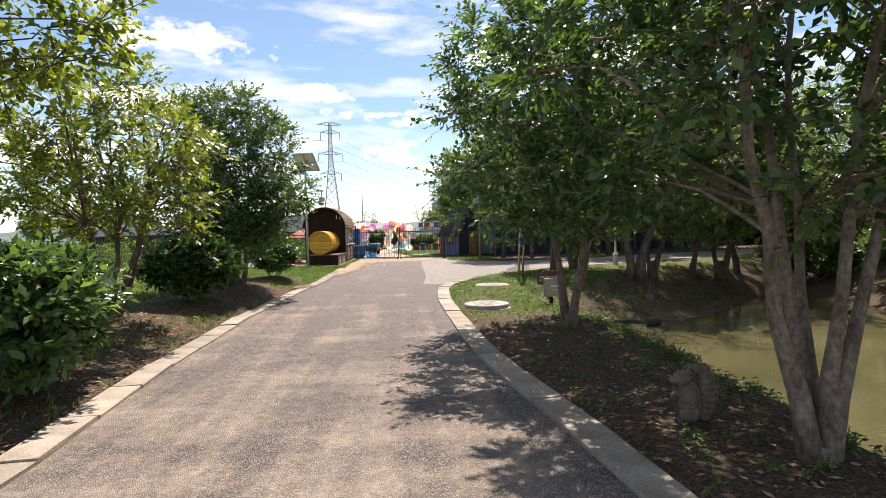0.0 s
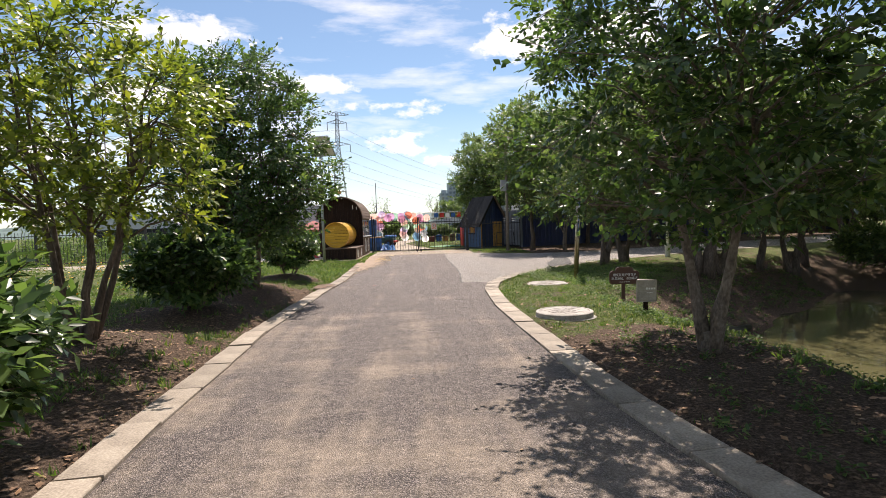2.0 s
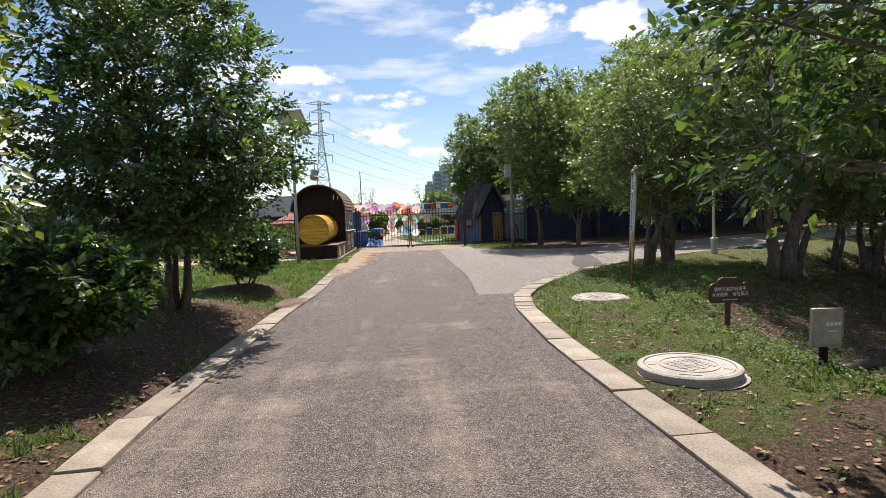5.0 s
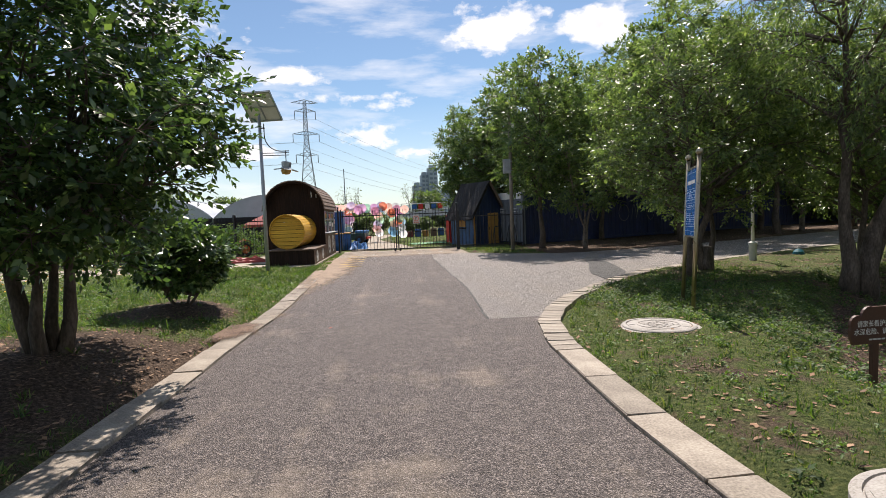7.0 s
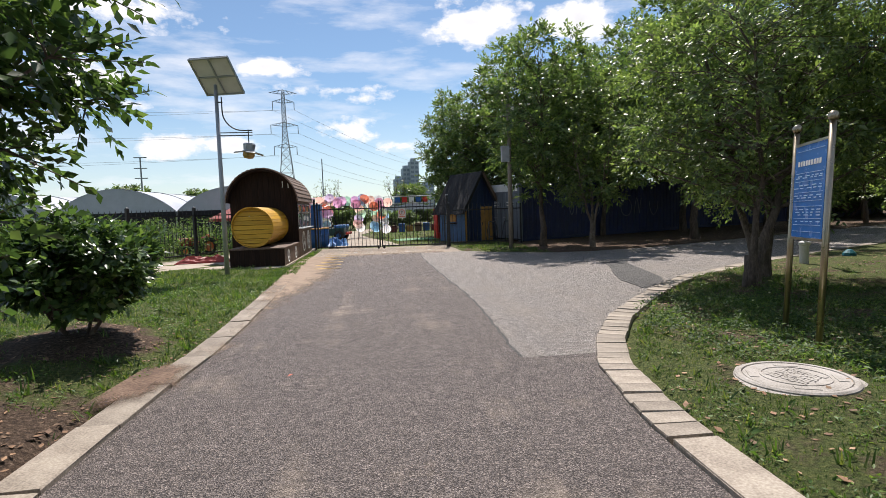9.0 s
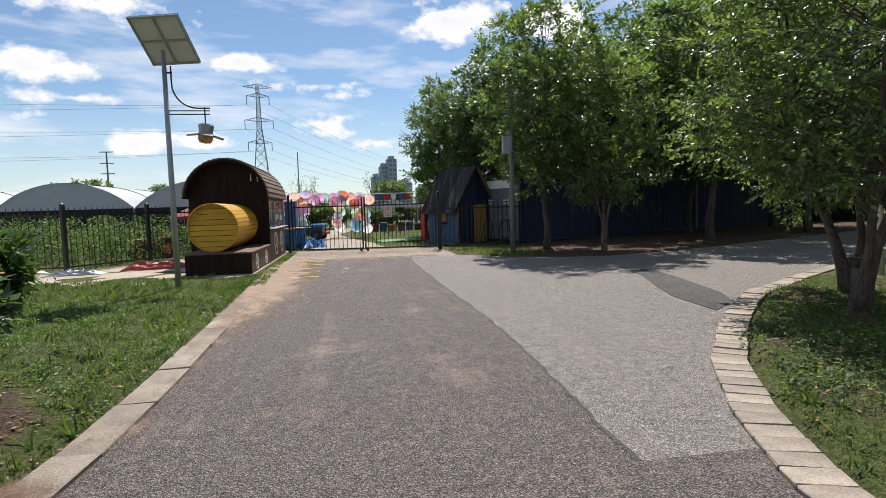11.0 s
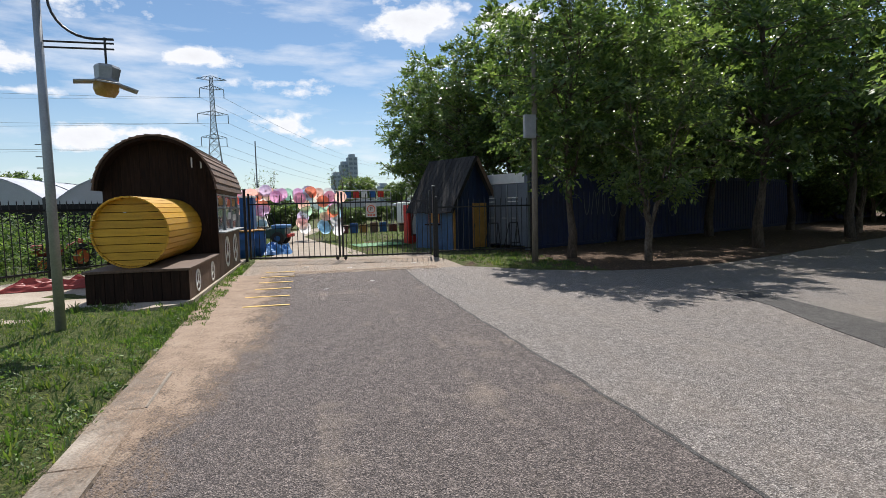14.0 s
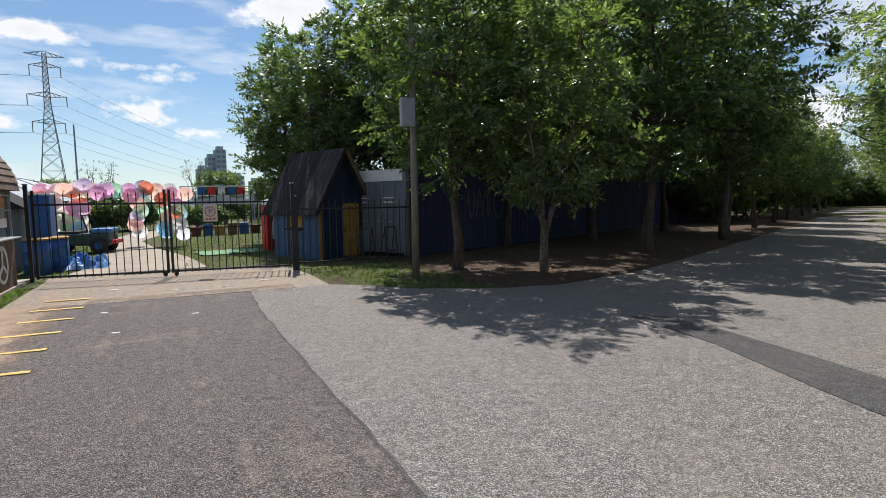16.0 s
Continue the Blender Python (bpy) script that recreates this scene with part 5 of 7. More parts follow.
# ---- iron fences and the double gate ----
def iron_panel(name, a, b, h, spacing, label, category, group="", rail_lo=0.16, rail_hi=0.2, pick=0.011, post=True, thick=0.022):
    a, b = Vector(a), Vector(b)
    d = b - a
    ln = d.length
    t = thing(name, pose(a.x, a.y, float(a.z), 0, 0, math.degrees(math.atan2(d.y, d.x))), label, category, group)
    if post:
        bm = boxed(-0.05, 0.05, -0.05, 0.05, -0.05, h + 0.08, 0.006)
        part("post", bm, M["black_iron"], t)
        part("post_cap", lathed([(0.0, 0.05), (0.04, 0.03), (0.068, 0.0), (0, 0)], 4, pose(0, 0, h + 0.08, 0, 0, 45)), M["black_iron"], t)
    for z in (rail_lo, h - rail_hi):
        part("rail", boxed(0.03, ln - 0.03, -thick, thick, z - 0.022, z + 0.022), M["black_iron"], t)
    n = max(2, int(ln / spacing))
    me = None
    for i in range(1, n):
        x = ln * i / n
        if me is None:
            o = part("picket", tubed([(0, 0, 0.07), (0, 0, h - 0.05), (0, 0, h - 0.03), (0, 0, h + 0.04)], [pick, pick, pick * 1.3, 0.001], 6), M["black_iron"], t)
            me = o.data
            o.location = (x, 0, 0)
        else:
            shared("picket", me, t, Matrix.Translation((x, 0, 0)))
    return t


corner = Vector((-9.4, 30.5, 0.09))
end_a = Vector((-6.75, 35.2, 0.09))
for i in range(2):
    iron_panel("iron_fence", corner.lerp(end_a, i / 2), corner.lerp(end_a, (i + 1) / 2), 1.78, 0.165, "black iron picket fence panel beside the yard", "fence", "yard fence")
for i in range(9):
    p0, p1 = (-9.4 - 2.8 * i, 30.5 + 0.12 * i, 0.09), (-9.4 - 2.8 * (i + 1), 30.5 + 0.12 * (i + 1), 0.09)
    iron_panel("iron_fence", p1, p0, 1.78, 0.165, "black iron picket fence panel at the field edge", "fence", "yard fence")
gl, gm, gr = (-4.0, 35.75, 0.0), (-1.27, 35.35, 0.0), (1.5, 34.98, 0.0)
for a, b in ((gl, gm), (gr, gm)):
    g = iron_panel("iron_gate", a, b, 1.98, 0.155, "closed black iron picket gate leaf", "gate", "double gate", 0.12, 0.24, 0.012, False)
    ln = (Vector(b) - Vector(a)).length
    for x in (0.06, ln - 0.05):
        part("stile", boxed(x - 0.028, x + 0.028, -0.028, 0.028, 0.08, 2.06, 0.004), M["black_iron"], g)
    part("caster", lathed([(0, -0.02), (0.05, -0.02), (0.05, 0.02), (0, 0.02)], 14, pose(ln - 0.12, 0, 0.05, 90, 0, 0)), M["rubber"], g)
    part("caster_fork", boxed(ln - 0.14, ln - 0.10, -0.03, 0.03, 0.05, 0.12), M["black_iron"], g)
for x, y in ((-4.06, 35.76), (1.56, 34.97)):
    t = thing("gate_post", pose(x, y, 0), "square black steel gate post", "post", "gate posts")
    part("shaft", boxed(-0.038, 0.038, -0.038, 0.038, -0.05, 2.18, 0.005), M["black_iron"], t)
    part("cap", boxed(-0.046, 0.046, -0.046, 0.046, 2.18, 2.21, 0.004), M["galv"], t)
side_fence = iron_panel("iron_fence", (1.62, 34.95, 0.03), (4.75, 34.85, 0.03), 1.72, 0.17, "black iron picket fence before the hut", "fence", "", 0.14, 0.22)
part("end_post", boxed(3.08, 3.14, -0.03, 0.03, -0.03, 1.72), M["black_iron"], side_fence)
psign = thing("parking_sign", pose(-0.35, 35.15, 1.3, 0, 0, -8), "small no-parking sign hung on the gate bars", "sign")
part("plate", boxed(-0.16, 0.16, -0.012, 0.0, -0.02, 0.4, 0.003), M["panel_back"], psign)
ring = part("ring", lathed([(0.10, 0), (0.125, 0), (0.125, 0.006), (0.10, 0.006), (0.10, 0)], 24, pose(0, -0.012, 0.22, 90, 0, 0)), M["orange"], psign)
for k in (-1, 0, 1):
    part("print_bar", boxed(k * 0.085 - 0.03, k * 0.085 + 0.03, -0.015, -0.012, 0.02, 0.065), M["orange"], psign)


def lettering(text, size, m, mat, parent=None, name="lettering", extrude=0.001, align="CENTER"):
    cu = bpy.data.curves.new(name, "FONT")
    cu.body, cu.size, cu.extrude, cu.align_x, cu.align_y = text, size, extrude, align, "CENTER"
    cu.materials.append(mat)
    ob = new(name, cu)
    if parent:
        ob.parent = parent
    ob.matrix_basis = m
    return ob


lettering("P", 0.17, pose(0, -0.016, 0.22, 90, 0, 0), M["brown_board"], psign)


# ---- playhouse hut ----
def hut():
    t = thing("wooden_hut", pose(2.6, 36.6, 0.03, 0, 0, 25), "blue boarded hut with a steep dark plank roof and ochre door", "hut")
    w, d, eave, apex = 1.75, 2.2, 1.75, 3.2
    # left wall takes the sunlit tone, the other walls the shaded one
    wl = part("left_wall", boxed(0.0, 0.05, 0.02, d, 0, eave), M["hut_blue_lit"], t, "blue boards painted in a lighter, sunlit tone")
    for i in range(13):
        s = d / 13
        part("board", boxed(-0.02, 0.0, i * s + 0.004, (i + 1) * s - 0.004, 0, eave, 0.003), M["hut_blue_lit"], wl)
    part("window", boxed(-0.032, -0.022, 0.75, 1.35, 0.95, 1.55), M["ochre"], t, "ochre window shutter")
    for bx in ((0.72, 0.75), (1.35, 1.38)):
        part("window_frame", boxed(-0.04, -0.02, bx[0], bx[1], 0.92, 1.58), M["red_trim"], t)
    part("ledge", boxed(-0.2, -0.02, 0.7, 1.4, 0.86, 0.91), M["wood_dark"], t)
    gb = part("gable_wall", boxed(0.02, w - 0.02, 0.0, 0.05, 0, eave), M["hut_blue_shade"], t)
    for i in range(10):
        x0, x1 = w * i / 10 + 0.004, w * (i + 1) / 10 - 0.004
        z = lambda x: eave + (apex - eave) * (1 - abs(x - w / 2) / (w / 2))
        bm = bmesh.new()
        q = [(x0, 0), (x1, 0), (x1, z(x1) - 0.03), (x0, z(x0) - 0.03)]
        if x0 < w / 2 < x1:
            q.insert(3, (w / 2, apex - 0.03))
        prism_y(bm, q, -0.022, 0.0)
        part("board", bm, M["hut_blue_shade"], gb)
    dr = part("door", boxed(0.85, 1.5, -0.05, -0.024, 0.05, 1.62, 0.004), M["ochre"], t, "ochre plank door")
    part("handle", boxed(0.9, 0.93, -0.07, -0.05, 0.75, 0.9), M["black_iron"], dr)
    part("corner_trim", boxed(-0.03, 0.06, -0.035, -0.022, 0, eave), M["ochre"], t)
    part("right_wall", boxed(w - 0.05, w, 0.05, d, 0, eave), M["hut_blue_shade"], t)
    part("back_wall", boxed(0.05, w - 0.05, d - 0.05, d, 0, eave), M["hut_blue_shade"], t)
    over, ln = 0.28, d + 0.5
    for sgn in (-1, 1):
        dx, dz = w / 2 + over, (apex - eave) * (w / 2 + over) / (w / 2)
        sl = math.hypot(dx, dz)
        ang = math.degrees(math.atan2(dz, dx))
        m = pose(w / 2, -0.28, apex + 0.02, 0, ang if sgn > 0 else 180 - ang, 0)
        rf = part("roof_slope", boxed(0.0, sl, 0.0, ln, -0.03, 0.0, m=m), M["slate"], t)
        sg = 1 if sgn > 0 else -1
        for i in range(11):
            s = ln / 11
            lo, hi = (0.0, 0.018) if sgn > 0 else (-0.048, -0.03)
            part("plank", boxed(0.0, sl + 0.03 * (i % 3), i * s + 0.006, (i + 1) * s - 0.006, lo, hi + 0.006 * (i % 2) * sg, m=m), M["slate"], rf)
        part("barge_board", boxed(0.0, sl, -0.03, 0.0, -0.09, 0.03, m=m), M["wood_brown" if sgn > 0 else "slate"], t)


hut()


# ---- dark shipping containers with grey doors ----
def container(m, label, doors):
    t = thing("shipping_container", m, label, "container", "containers along the side road")
    L_, W_, H_ = 12.2, 2.44, 2.6

    def corrugated(length, height_, flip):
        """Trapezoid ribs along x, standing in z."""
        bm = bmesh.new()
        xs, ys_ = [], []
        x = 0.0
        while x < length - 0.28:
            for dx, dy in ((0.0, 0.0), (0.07, 0.0), (0.105, 0.036), (0.175, 0.036), (0.21, 0.0)):
                xs.append(x + dx), ys_.append(dy)
            x += 0.28
        xs.append(length), ys_.append(0.0)
        prev = None
        for a, b in zip(xs, ys_):
            lo, hi = bm.verts.new((a, b * flip, 0.14)), bm.verts.new((a, b * flip, height_ - 0.1))
            if prev:
                bm.faces.new((prev[0], lo, hi, prev[1]))
            prev = (lo, hi)
        return bm
    part("side_panel", corrugated(L_, H_, 1), M["navy"], t)
    s = part("side_panel", corrugated(L_, H_, -1), M["navy"], t)
    s.location = (0, W_, 0)
    part("roof_panel", boxed(0.02, L_ - 0.02, 0.02, W_ - 0.02, H_ - 0.06, H_ - 0.03), M["navy"], t)
    part("floor_panel", boxed(0.02, L_, 0.02, W_ - 0.02, 0.12, 0.16), M["navy"], t)
    part("far_end", boxed(L_ - 0.05, L_ - 0.01, 0.05, W_ - 0.05, 0.16, H_ - 0.06), M["navy"], t)
    for z in (0.07, H_ - 0.05):
        for y in (-0.02, W_ - 0.08):
            part("rail", boxed(0.0, L_, y, y + 0.1, z - 0.065, z + 0.05, 0.006), M["navy"], t)
    for x in (-0.02, L_ - 0.12):
        for y in (-0.03, W_ - 0.11):
            part("corner_post", boxed(x, x + 0.14, y, y + 0.14, 0.0, H_ + 0.01, 0.008), M["navy"] if x > 1 else M["grey_door"], t)
    if doors:
        part("door_header", boxed(-0.03, 0.05, 0.11, W_ - 0.11, H_ - 0.34, H_), M["white"], t, "pale door header")
        for y0, y1 in ((0.115, W_ / 2 - 0.006), (W_ / 2 + 0.006, W_ - 0.115)):
            dd = part("door", boxed(-0.01, 0.04, y0, y1, 0.14, H_ - 0.35, 0.006), M["grey_door"], t, "grey steel door leaf")
            for k in (0.3, 0.72):
                y = y0 + (y1 - y0) * k
                part("lock_rod", tubed([(-0.045, y, 0.16), (-0.045, y, H_ - 0.38)], 0.016, 8), M["galv"], dd)
                part("lock_handle", boxed(-0.06, -0.03, y - 0.02, y + 0.25, 1.05, 1.09), M["galv"], dd)
            for z in (1.62, 1.75):
                part("vent", boxed(-0.02, -0.008, y0 + 0.3, y1 - 0.3, z, z + 0.04), M["white"], dd)
    else:
        part("near_end", boxed(0.01, 0.05, 0.05, W_ - 0.05, 0.16, H_ - 0.06), M["navy"], t)
    return t


c_turn = 24.8
cu_, su_ = math.cos(radians(c_turn)), math.sin(radians(c_turn))
box1 = container(pose(4.9, 35.6, 0.03, 0, 0, c_turn), "dark navy corrugated container with grey end doors", True)
container(pose(4.9 + cu_ * 12.5, 35.6 + su_ * 12.5, 0.03, 0, 0, c_turn), "dark navy corrugated container in deep shade", False)
container(pose(4.9 + cu_ * 25.0, 35.6 + su_ * 25.0, 0.03, 0, 0, c_turn), "dark navy corrugated container at the far end", False)


def graffiti():
    """Looped spray-painted strokes on the long side."""
    def stroke(x, z, w, h, kind):
        pts = []
        for i in range(13):
            u = i / 12
            if kind == 0:
                pts.append((x + w * (0.5 - 0.5 * math.cos(math.pi * u)), -0.004, z + h * (1 - math.sin(math.pi * u))))
            elif kind == 1:
                pts.append((x + w * u, -0.004, z + h * abs(math.sin(1.5 * math.pi * u))))
            else:
                a = 2 * math.pi * u
                pts.append((x + w / 2 + w / 2 * math.cos(a), -0.004, z + h / 2 + h / 2 * math.sin(a)))
        return pts
    for x, z, w, h, k, mt in ((3.0, 1.1, 0.35, 0.85, 0, "white"), (3.45, 1.1, 0.55, 0.9, 1, "white"), (4.1, 1.1, 0.15, 0.8, 2, "white"), (4.5, 1.0, 0.6, 0.7, 0, "pale_print"), (6.6, 0.9, 0.8, 0.9, 2, "orange"), (7.6, 1.0, 0.6, 0.8, 1, "pale_print"), (8.8, 0.9, 0.7, 0.7, 0, "white")):
        o = part("graffiti_stroke", tubed(stroke(x, z, w, h, k), 0.016, 5), M["spray"], box1, "spray-painted graffiti stroke")
        o.scale = (1, 0.25, 1)


graffiti()
for i, x in enumerate((3.55, 4.25)):
    t = thing("metal_frame", pose(x, 35.15 + 0.05 * i, 0.03, 0, 0, 8 + 10 * i), "black folding metal A-frame standing by the doors", "frame", "folding frames")
    for s in (-1, 1):
        part("leg", tubed([(0.22 * s, -0.1, 0), (0.16 * s, 0.0, 0.95)], 0.018, 6), M["black_iron"], t)
        part("back_leg", tubed([(0.22 * s, 0.28, 0), (0.16 * s, 0.02, 0.95)], 0.015, 6), M["black_iron"], t)
    part("top_bar", tubed([(-0.16, 0.01, 0.95), (0.16, 0.01, 0.95)], 0.018, 6), M["black_iron"], t)
    part("cross_bar", tubed([(-0.2, -0.07, 0.3), (0.2, -0.07, 0.3)], 0.014, 6), M["black_iron"], t)


def utility_pole():
    t = thing("utility_pole", pose(3.5, 31.65, 0.03), "weathered pole with a grey metal junction box", "pole")
    part("shaft", tubed([(0, 0, -0.2), (0.01, 0, 2.5), (0.02, 0, 5.7)], [0.085, 0.075, 0.06], 12), M["pole"], t, "weathered brown-grey shaft", smooth=True)
    bx = part("junction_box", boxed(-0.32, -0.02, -0.2, -0.06, 3.2, 3.78, 0.012), M["box_grey"], t, "pale grey junction box")
    part("box_door", boxed(-0.30, -0.04, -0.212, -0.2, 3.23, 3.75, 0.004), M["box_grey"], bx)
    for z in (3.3, 3.7):
        part("clamp", lathed([(0.082, -0.02), (0.09, -0.02), (0.09, 0.02), (0.082, 0.02)], 12, pose(0.01, 0, z)), M["galv"], t)
    part("top_bracket", boxed(-0.06, 0.22, -0.03, 0.03, 5.2, 5.24), M["galv"], t)
    part("camera_housing", boxed(0.12, 0.2, -0.12, 0.06, 5.08, 5.18, 0.01), M["white"], t)


utility_pole()


# ---- manhole covers on the right verge ----
def manhole(x, y, r, h, label):
    t = thing("manhole_cover", pose(x, y, float(height(x, y)) - 0.01, 0, 0, 20), label, "manhole cover", "manhole covers")
    part("collar", lathed([(r + 0.05, 0), (r + 0.0, 0.01), (r, h), (r - 0.02, h + 0.012), (r * 0.88, h + 0.012), (r * 0.87, h - 0.005), (0, h - 0.005)], 48), M["cover"], t, "cast concrete collar")
    lid = part("lid", lathed([(r * 0.855, h - 0.004), (r * 0.85, h + 0.008), (0, h + 0.008)], 48), M["cover"], t)
    part("ring", lathed([(r * 0.58, h + 0.008), (r * 0.58, h + 0.014), (r * 0.55, h + 0.014), (r * 0.55, h + 0.008)], 40), M["cover"], lid)
    rr, s = r * 0.53, r * 0.15
    for i in range(-4, 5):
        for j in range(-4, 5):
            cx_, cy_ = i * s, j * s
            if math.hypot(cx_, cy_) < rr - s * 0.55 and math.hypot(cx_, cy_) > r * 0.12:
                if (i + j) % 2:
                    part("tread_block", boxed(cx_ - s * 0.46, cx_ + s * 0.46, cy_ - s * 0.2, cy_ + s * 0.2, h + 0.007, h + 0.013), M["cover"], lid)
                    part("tread_block", boxed(cx_ - s * 0.46, cx_ + s * 0.46, cy_ + s * 0.26, cy_ + s * 0.46, h + 0.007, h + 0.013), M["cover"], lid)
                else:
                    part("tread_block", boxed(cx_ - s * 0.2, cx_ + s * 0.2, cy_ - s * 0.46, cy_ + s * 0.46, h + 0.007, h + 0.013), M["cover"], lid)
                    part("tread_block", boxed(cx_ + s * 0.26, cx_ + s * 0.46, cy_ - s * 0.46, cy_ + s * 0.46, h + 0.007, h + 0.013), M["cover"], lid)
    part("boss", lathed([(r * 0.11, h + 0.008), (r * 0.10, h + 0.016), (0, h + 0.016)], 20), M["cover"], lid)
    for k in range(4):
        a = radians(45 + 90 * k)
        m = pose(r * 0.7 * math.cos(a), r * 0.7 * math.sin(a), h, 0, 0, 45 + 90 * k + 90)
        part("label_plate", boxed(-r * 0.2, r * 0.2, -r * 0.08, r * 0.08, 0.007, 0.013, m=m), M["cover"], lid)


manhole(1.28, 11.25, 0.46, 0.08, "raised pale concrete manhole cover with cast tread pattern")
manhole(2.02, 15.8, 0.46, 0.02, "flat pale manhole cover set in the grass")


# ---- notice board ----
def notice_board():
    a, b = Vector((2.93, 16.6)), Vector((3.22, 17.42))
    d = b - a
    yaw = math.degrees(math.atan2(d.y, d.x))
    t = thing("notice_board", pose(a.x, a.y, float(height(a.x, a.y)), 0, 3.2, 0) @ pose(0, 0, 0, 0, 0, yaw), "blue notice board between two round steel posts", "notice board")
    ln = d.length
    for x in (0, ln):
        po = part("post", tubed([(x, 0, -0.15), (x, 0, 2.3)], 0.032, 16), M["steel"], t, smooth=True)
        part("ball_cap", lathed([(0, 0.075), (0.03, 0.065), (0.052, 0.03), (0.048, 0.0), (0.038, -0.015), (0, -0.015)], 16, pose(x, 0, 2.315)), M["steel"], po, smooth=True)
    x0, x1, z0, z1 = 0.05, ln - 0.05, 1.12, 2.12
    bd = part("board", boxed(x0, x1, -0.018, 0.018, z0, z1, 0.004), M["blue_board"], t, "blue printed board")
    for z in (z0 - 0.012, z1 + 0.012):
        part("frame_bar", boxed(x0 - 0.01, x1 + 0.01, -0.022, 0.022, z - 0.014, z + 0.014), M["steel"], t)
    # the printed face looks back along the drive
    f = 0.0195
    w = x1 - x0

    def bar(u0, u1, v, hh, mt):
        for s in (-1, 1):
            part("print_bar", boxed(x0 + w * u0, x0 + w * u1, s * f - 0.0008, s * f + 0.0008, z1 - v - hh, z1 - v), M[mt], bd)
    bar(0.05, 0.95, 0.06, 0.005, "pale_print")
    for k in range(9):
        bar(0.14 + k * 0.085, 0.20 + k * 0.085, 0.17, 0.055, "white")
    rng = random.Random(4)
    for v in (0.30, 0.39, 0.51, 0.60, 0.66, 0.79, 0.86, 0.93):
        bar(0.05, 0.95, v, 0.004, "pale_print")
    for v in (0.33, 0.35, 0.43, 0.46, 0.54, 0.565, 0.69, 0.72, 0.75, 0.82):
        u = 0.08
        while u < 0.85:
            q = rng.uniform(0.05, 0.16)
            bar(u, u + q, v, 0.010, "pale_print")
            u += q + rng.uniform(0.04, 0.12)


notice_board()


def brown_sign():
    x, y = 3.2, 13.85
    z = float(height(x, y))
    t = thing("warning_sign", pose(x, y, z, 0, 1.5, 8), "brown scalloped water-safety sign on a post", "sign")
    part("post", boxed(-0.035, 0.035, -0.02, 0.02, -0.15, 0.5 - z - 0.1, 0.004), M["brown_board"], t)
    zc = 0.36 - z
    bm = bmesh.new()
    out = [(-0.30, -0.16), (0.30, -0.16), (0.33, -0.10), (0.34, -0.02)]
    for cx_, cz_, r, a0, a1 in ((0.25, 0.03, 0.09, -20, 100), (0.11, 0.10, 0.10, 0, 110), (-0.11, 0.10, 0.10, 70, 180), (-0.25, 0.03, 0.09, 80, 200)):
        for k in range(6):
            a = radians(a0 + (a1 - a0) * k / 5)
            out.append((cx_ + r * math.cos(a), cz_ + r * math.sin(a)))
    out += [(-0.34, -0.02), (-0.33, -0.10)]
    prism_y(bm, [(px, zc + pz) for px, pz in out], -0.045, -0.02)
    bmesh.ops.recalc_face_normals(bm, faces=bm.faces)
    bd = part("board", bm, M["brown_board"], t)
    lettering("\u8bf7\u5bb6\u957f\u770b\u62a4\u597d\u5b69\u5b50", 0.066, pose(0, -0.047, zc + 0.03, 90, 0, 0), M["white"], bd)
    lettering("\u6c34\u6df1\u5371\u9669\u3001\u8bf7\u52ff\u9760\u8fd1", 0.066, pose(0, -0.047, zc - 0.045, 90, 0, 0), M["white"], bd)
    for k in range(5):
        part("print_bar", boxed(-0.12 + k * 0.05, -0.08 + k * 0.05, -0.047, -0.0455, zc - 0.125, zc - 0.11), M["panel_back"], bd)


brown_sign()


def grey_sign():
    x, y = 2.64, 11.28
    z = float(height(x, y))
    t = thing("sign_board", pose(x, y, z, 0, 2, 6) @ Matrix.Scale(0.88, 4), "faded grey board sign on a short wooden post", "sign")
    part("post", boxed(-0.04, 0.04, 0.0, 0.045, -0.15, 0.5, 0.005), M["wood_dark"], t)
    bm = boxed(-0.2, 0.2, -0.022, 0.0, 0.24, 0.66, 0.03)
    rng = random.Random(1)
    for v in bm.verts:
        v.co.x += rng.uniform(-0.006, 0.006)
        v.co.z += rng.uniform(-0.006, 0.006)
    bd = part("board", bm, M["grey_board"], t)
    for k in range(4):
        part("print_bar", boxed(-0.02 + k * 0.05, 0.015 + k * 0.05, -0.0245, -0.0215, 0.47, 0.505), M["white"], bd)
        part("print_bar", boxed(0.0 + k * 0.03, 0.02 + k * 0.03, -0.0245, -0.0215, 0.40, 0.415), M["white"], bd)


grey_sign()


def bollard_lamp():
    x, y = 8.4, 23.3
    t = thing("garden_lamp_post", pose(x, y, float(height(x, y))), "slim white garden lamp post on a wider base", "lamp post")
    part("base", lathed([(0.10, -0.1), (0.10, 0.42), (0.12, 0.44), (0.12, 0.5), (0.05, 0.53)], 16), M["panel_back"], t)
    part("shaft", tubed([(0, 0, 0.5), (0, 0, 2.4)], [0.045, 0.04], 12), M["white"], t, smooth=True)
    part("head", lathed([(0.05, 2.38), (0.13, 2.42), (0.13, 2.62), (0.16, 2.64), (0.0, 2.74)], 16), M["white"], t)


bollard_lamp()


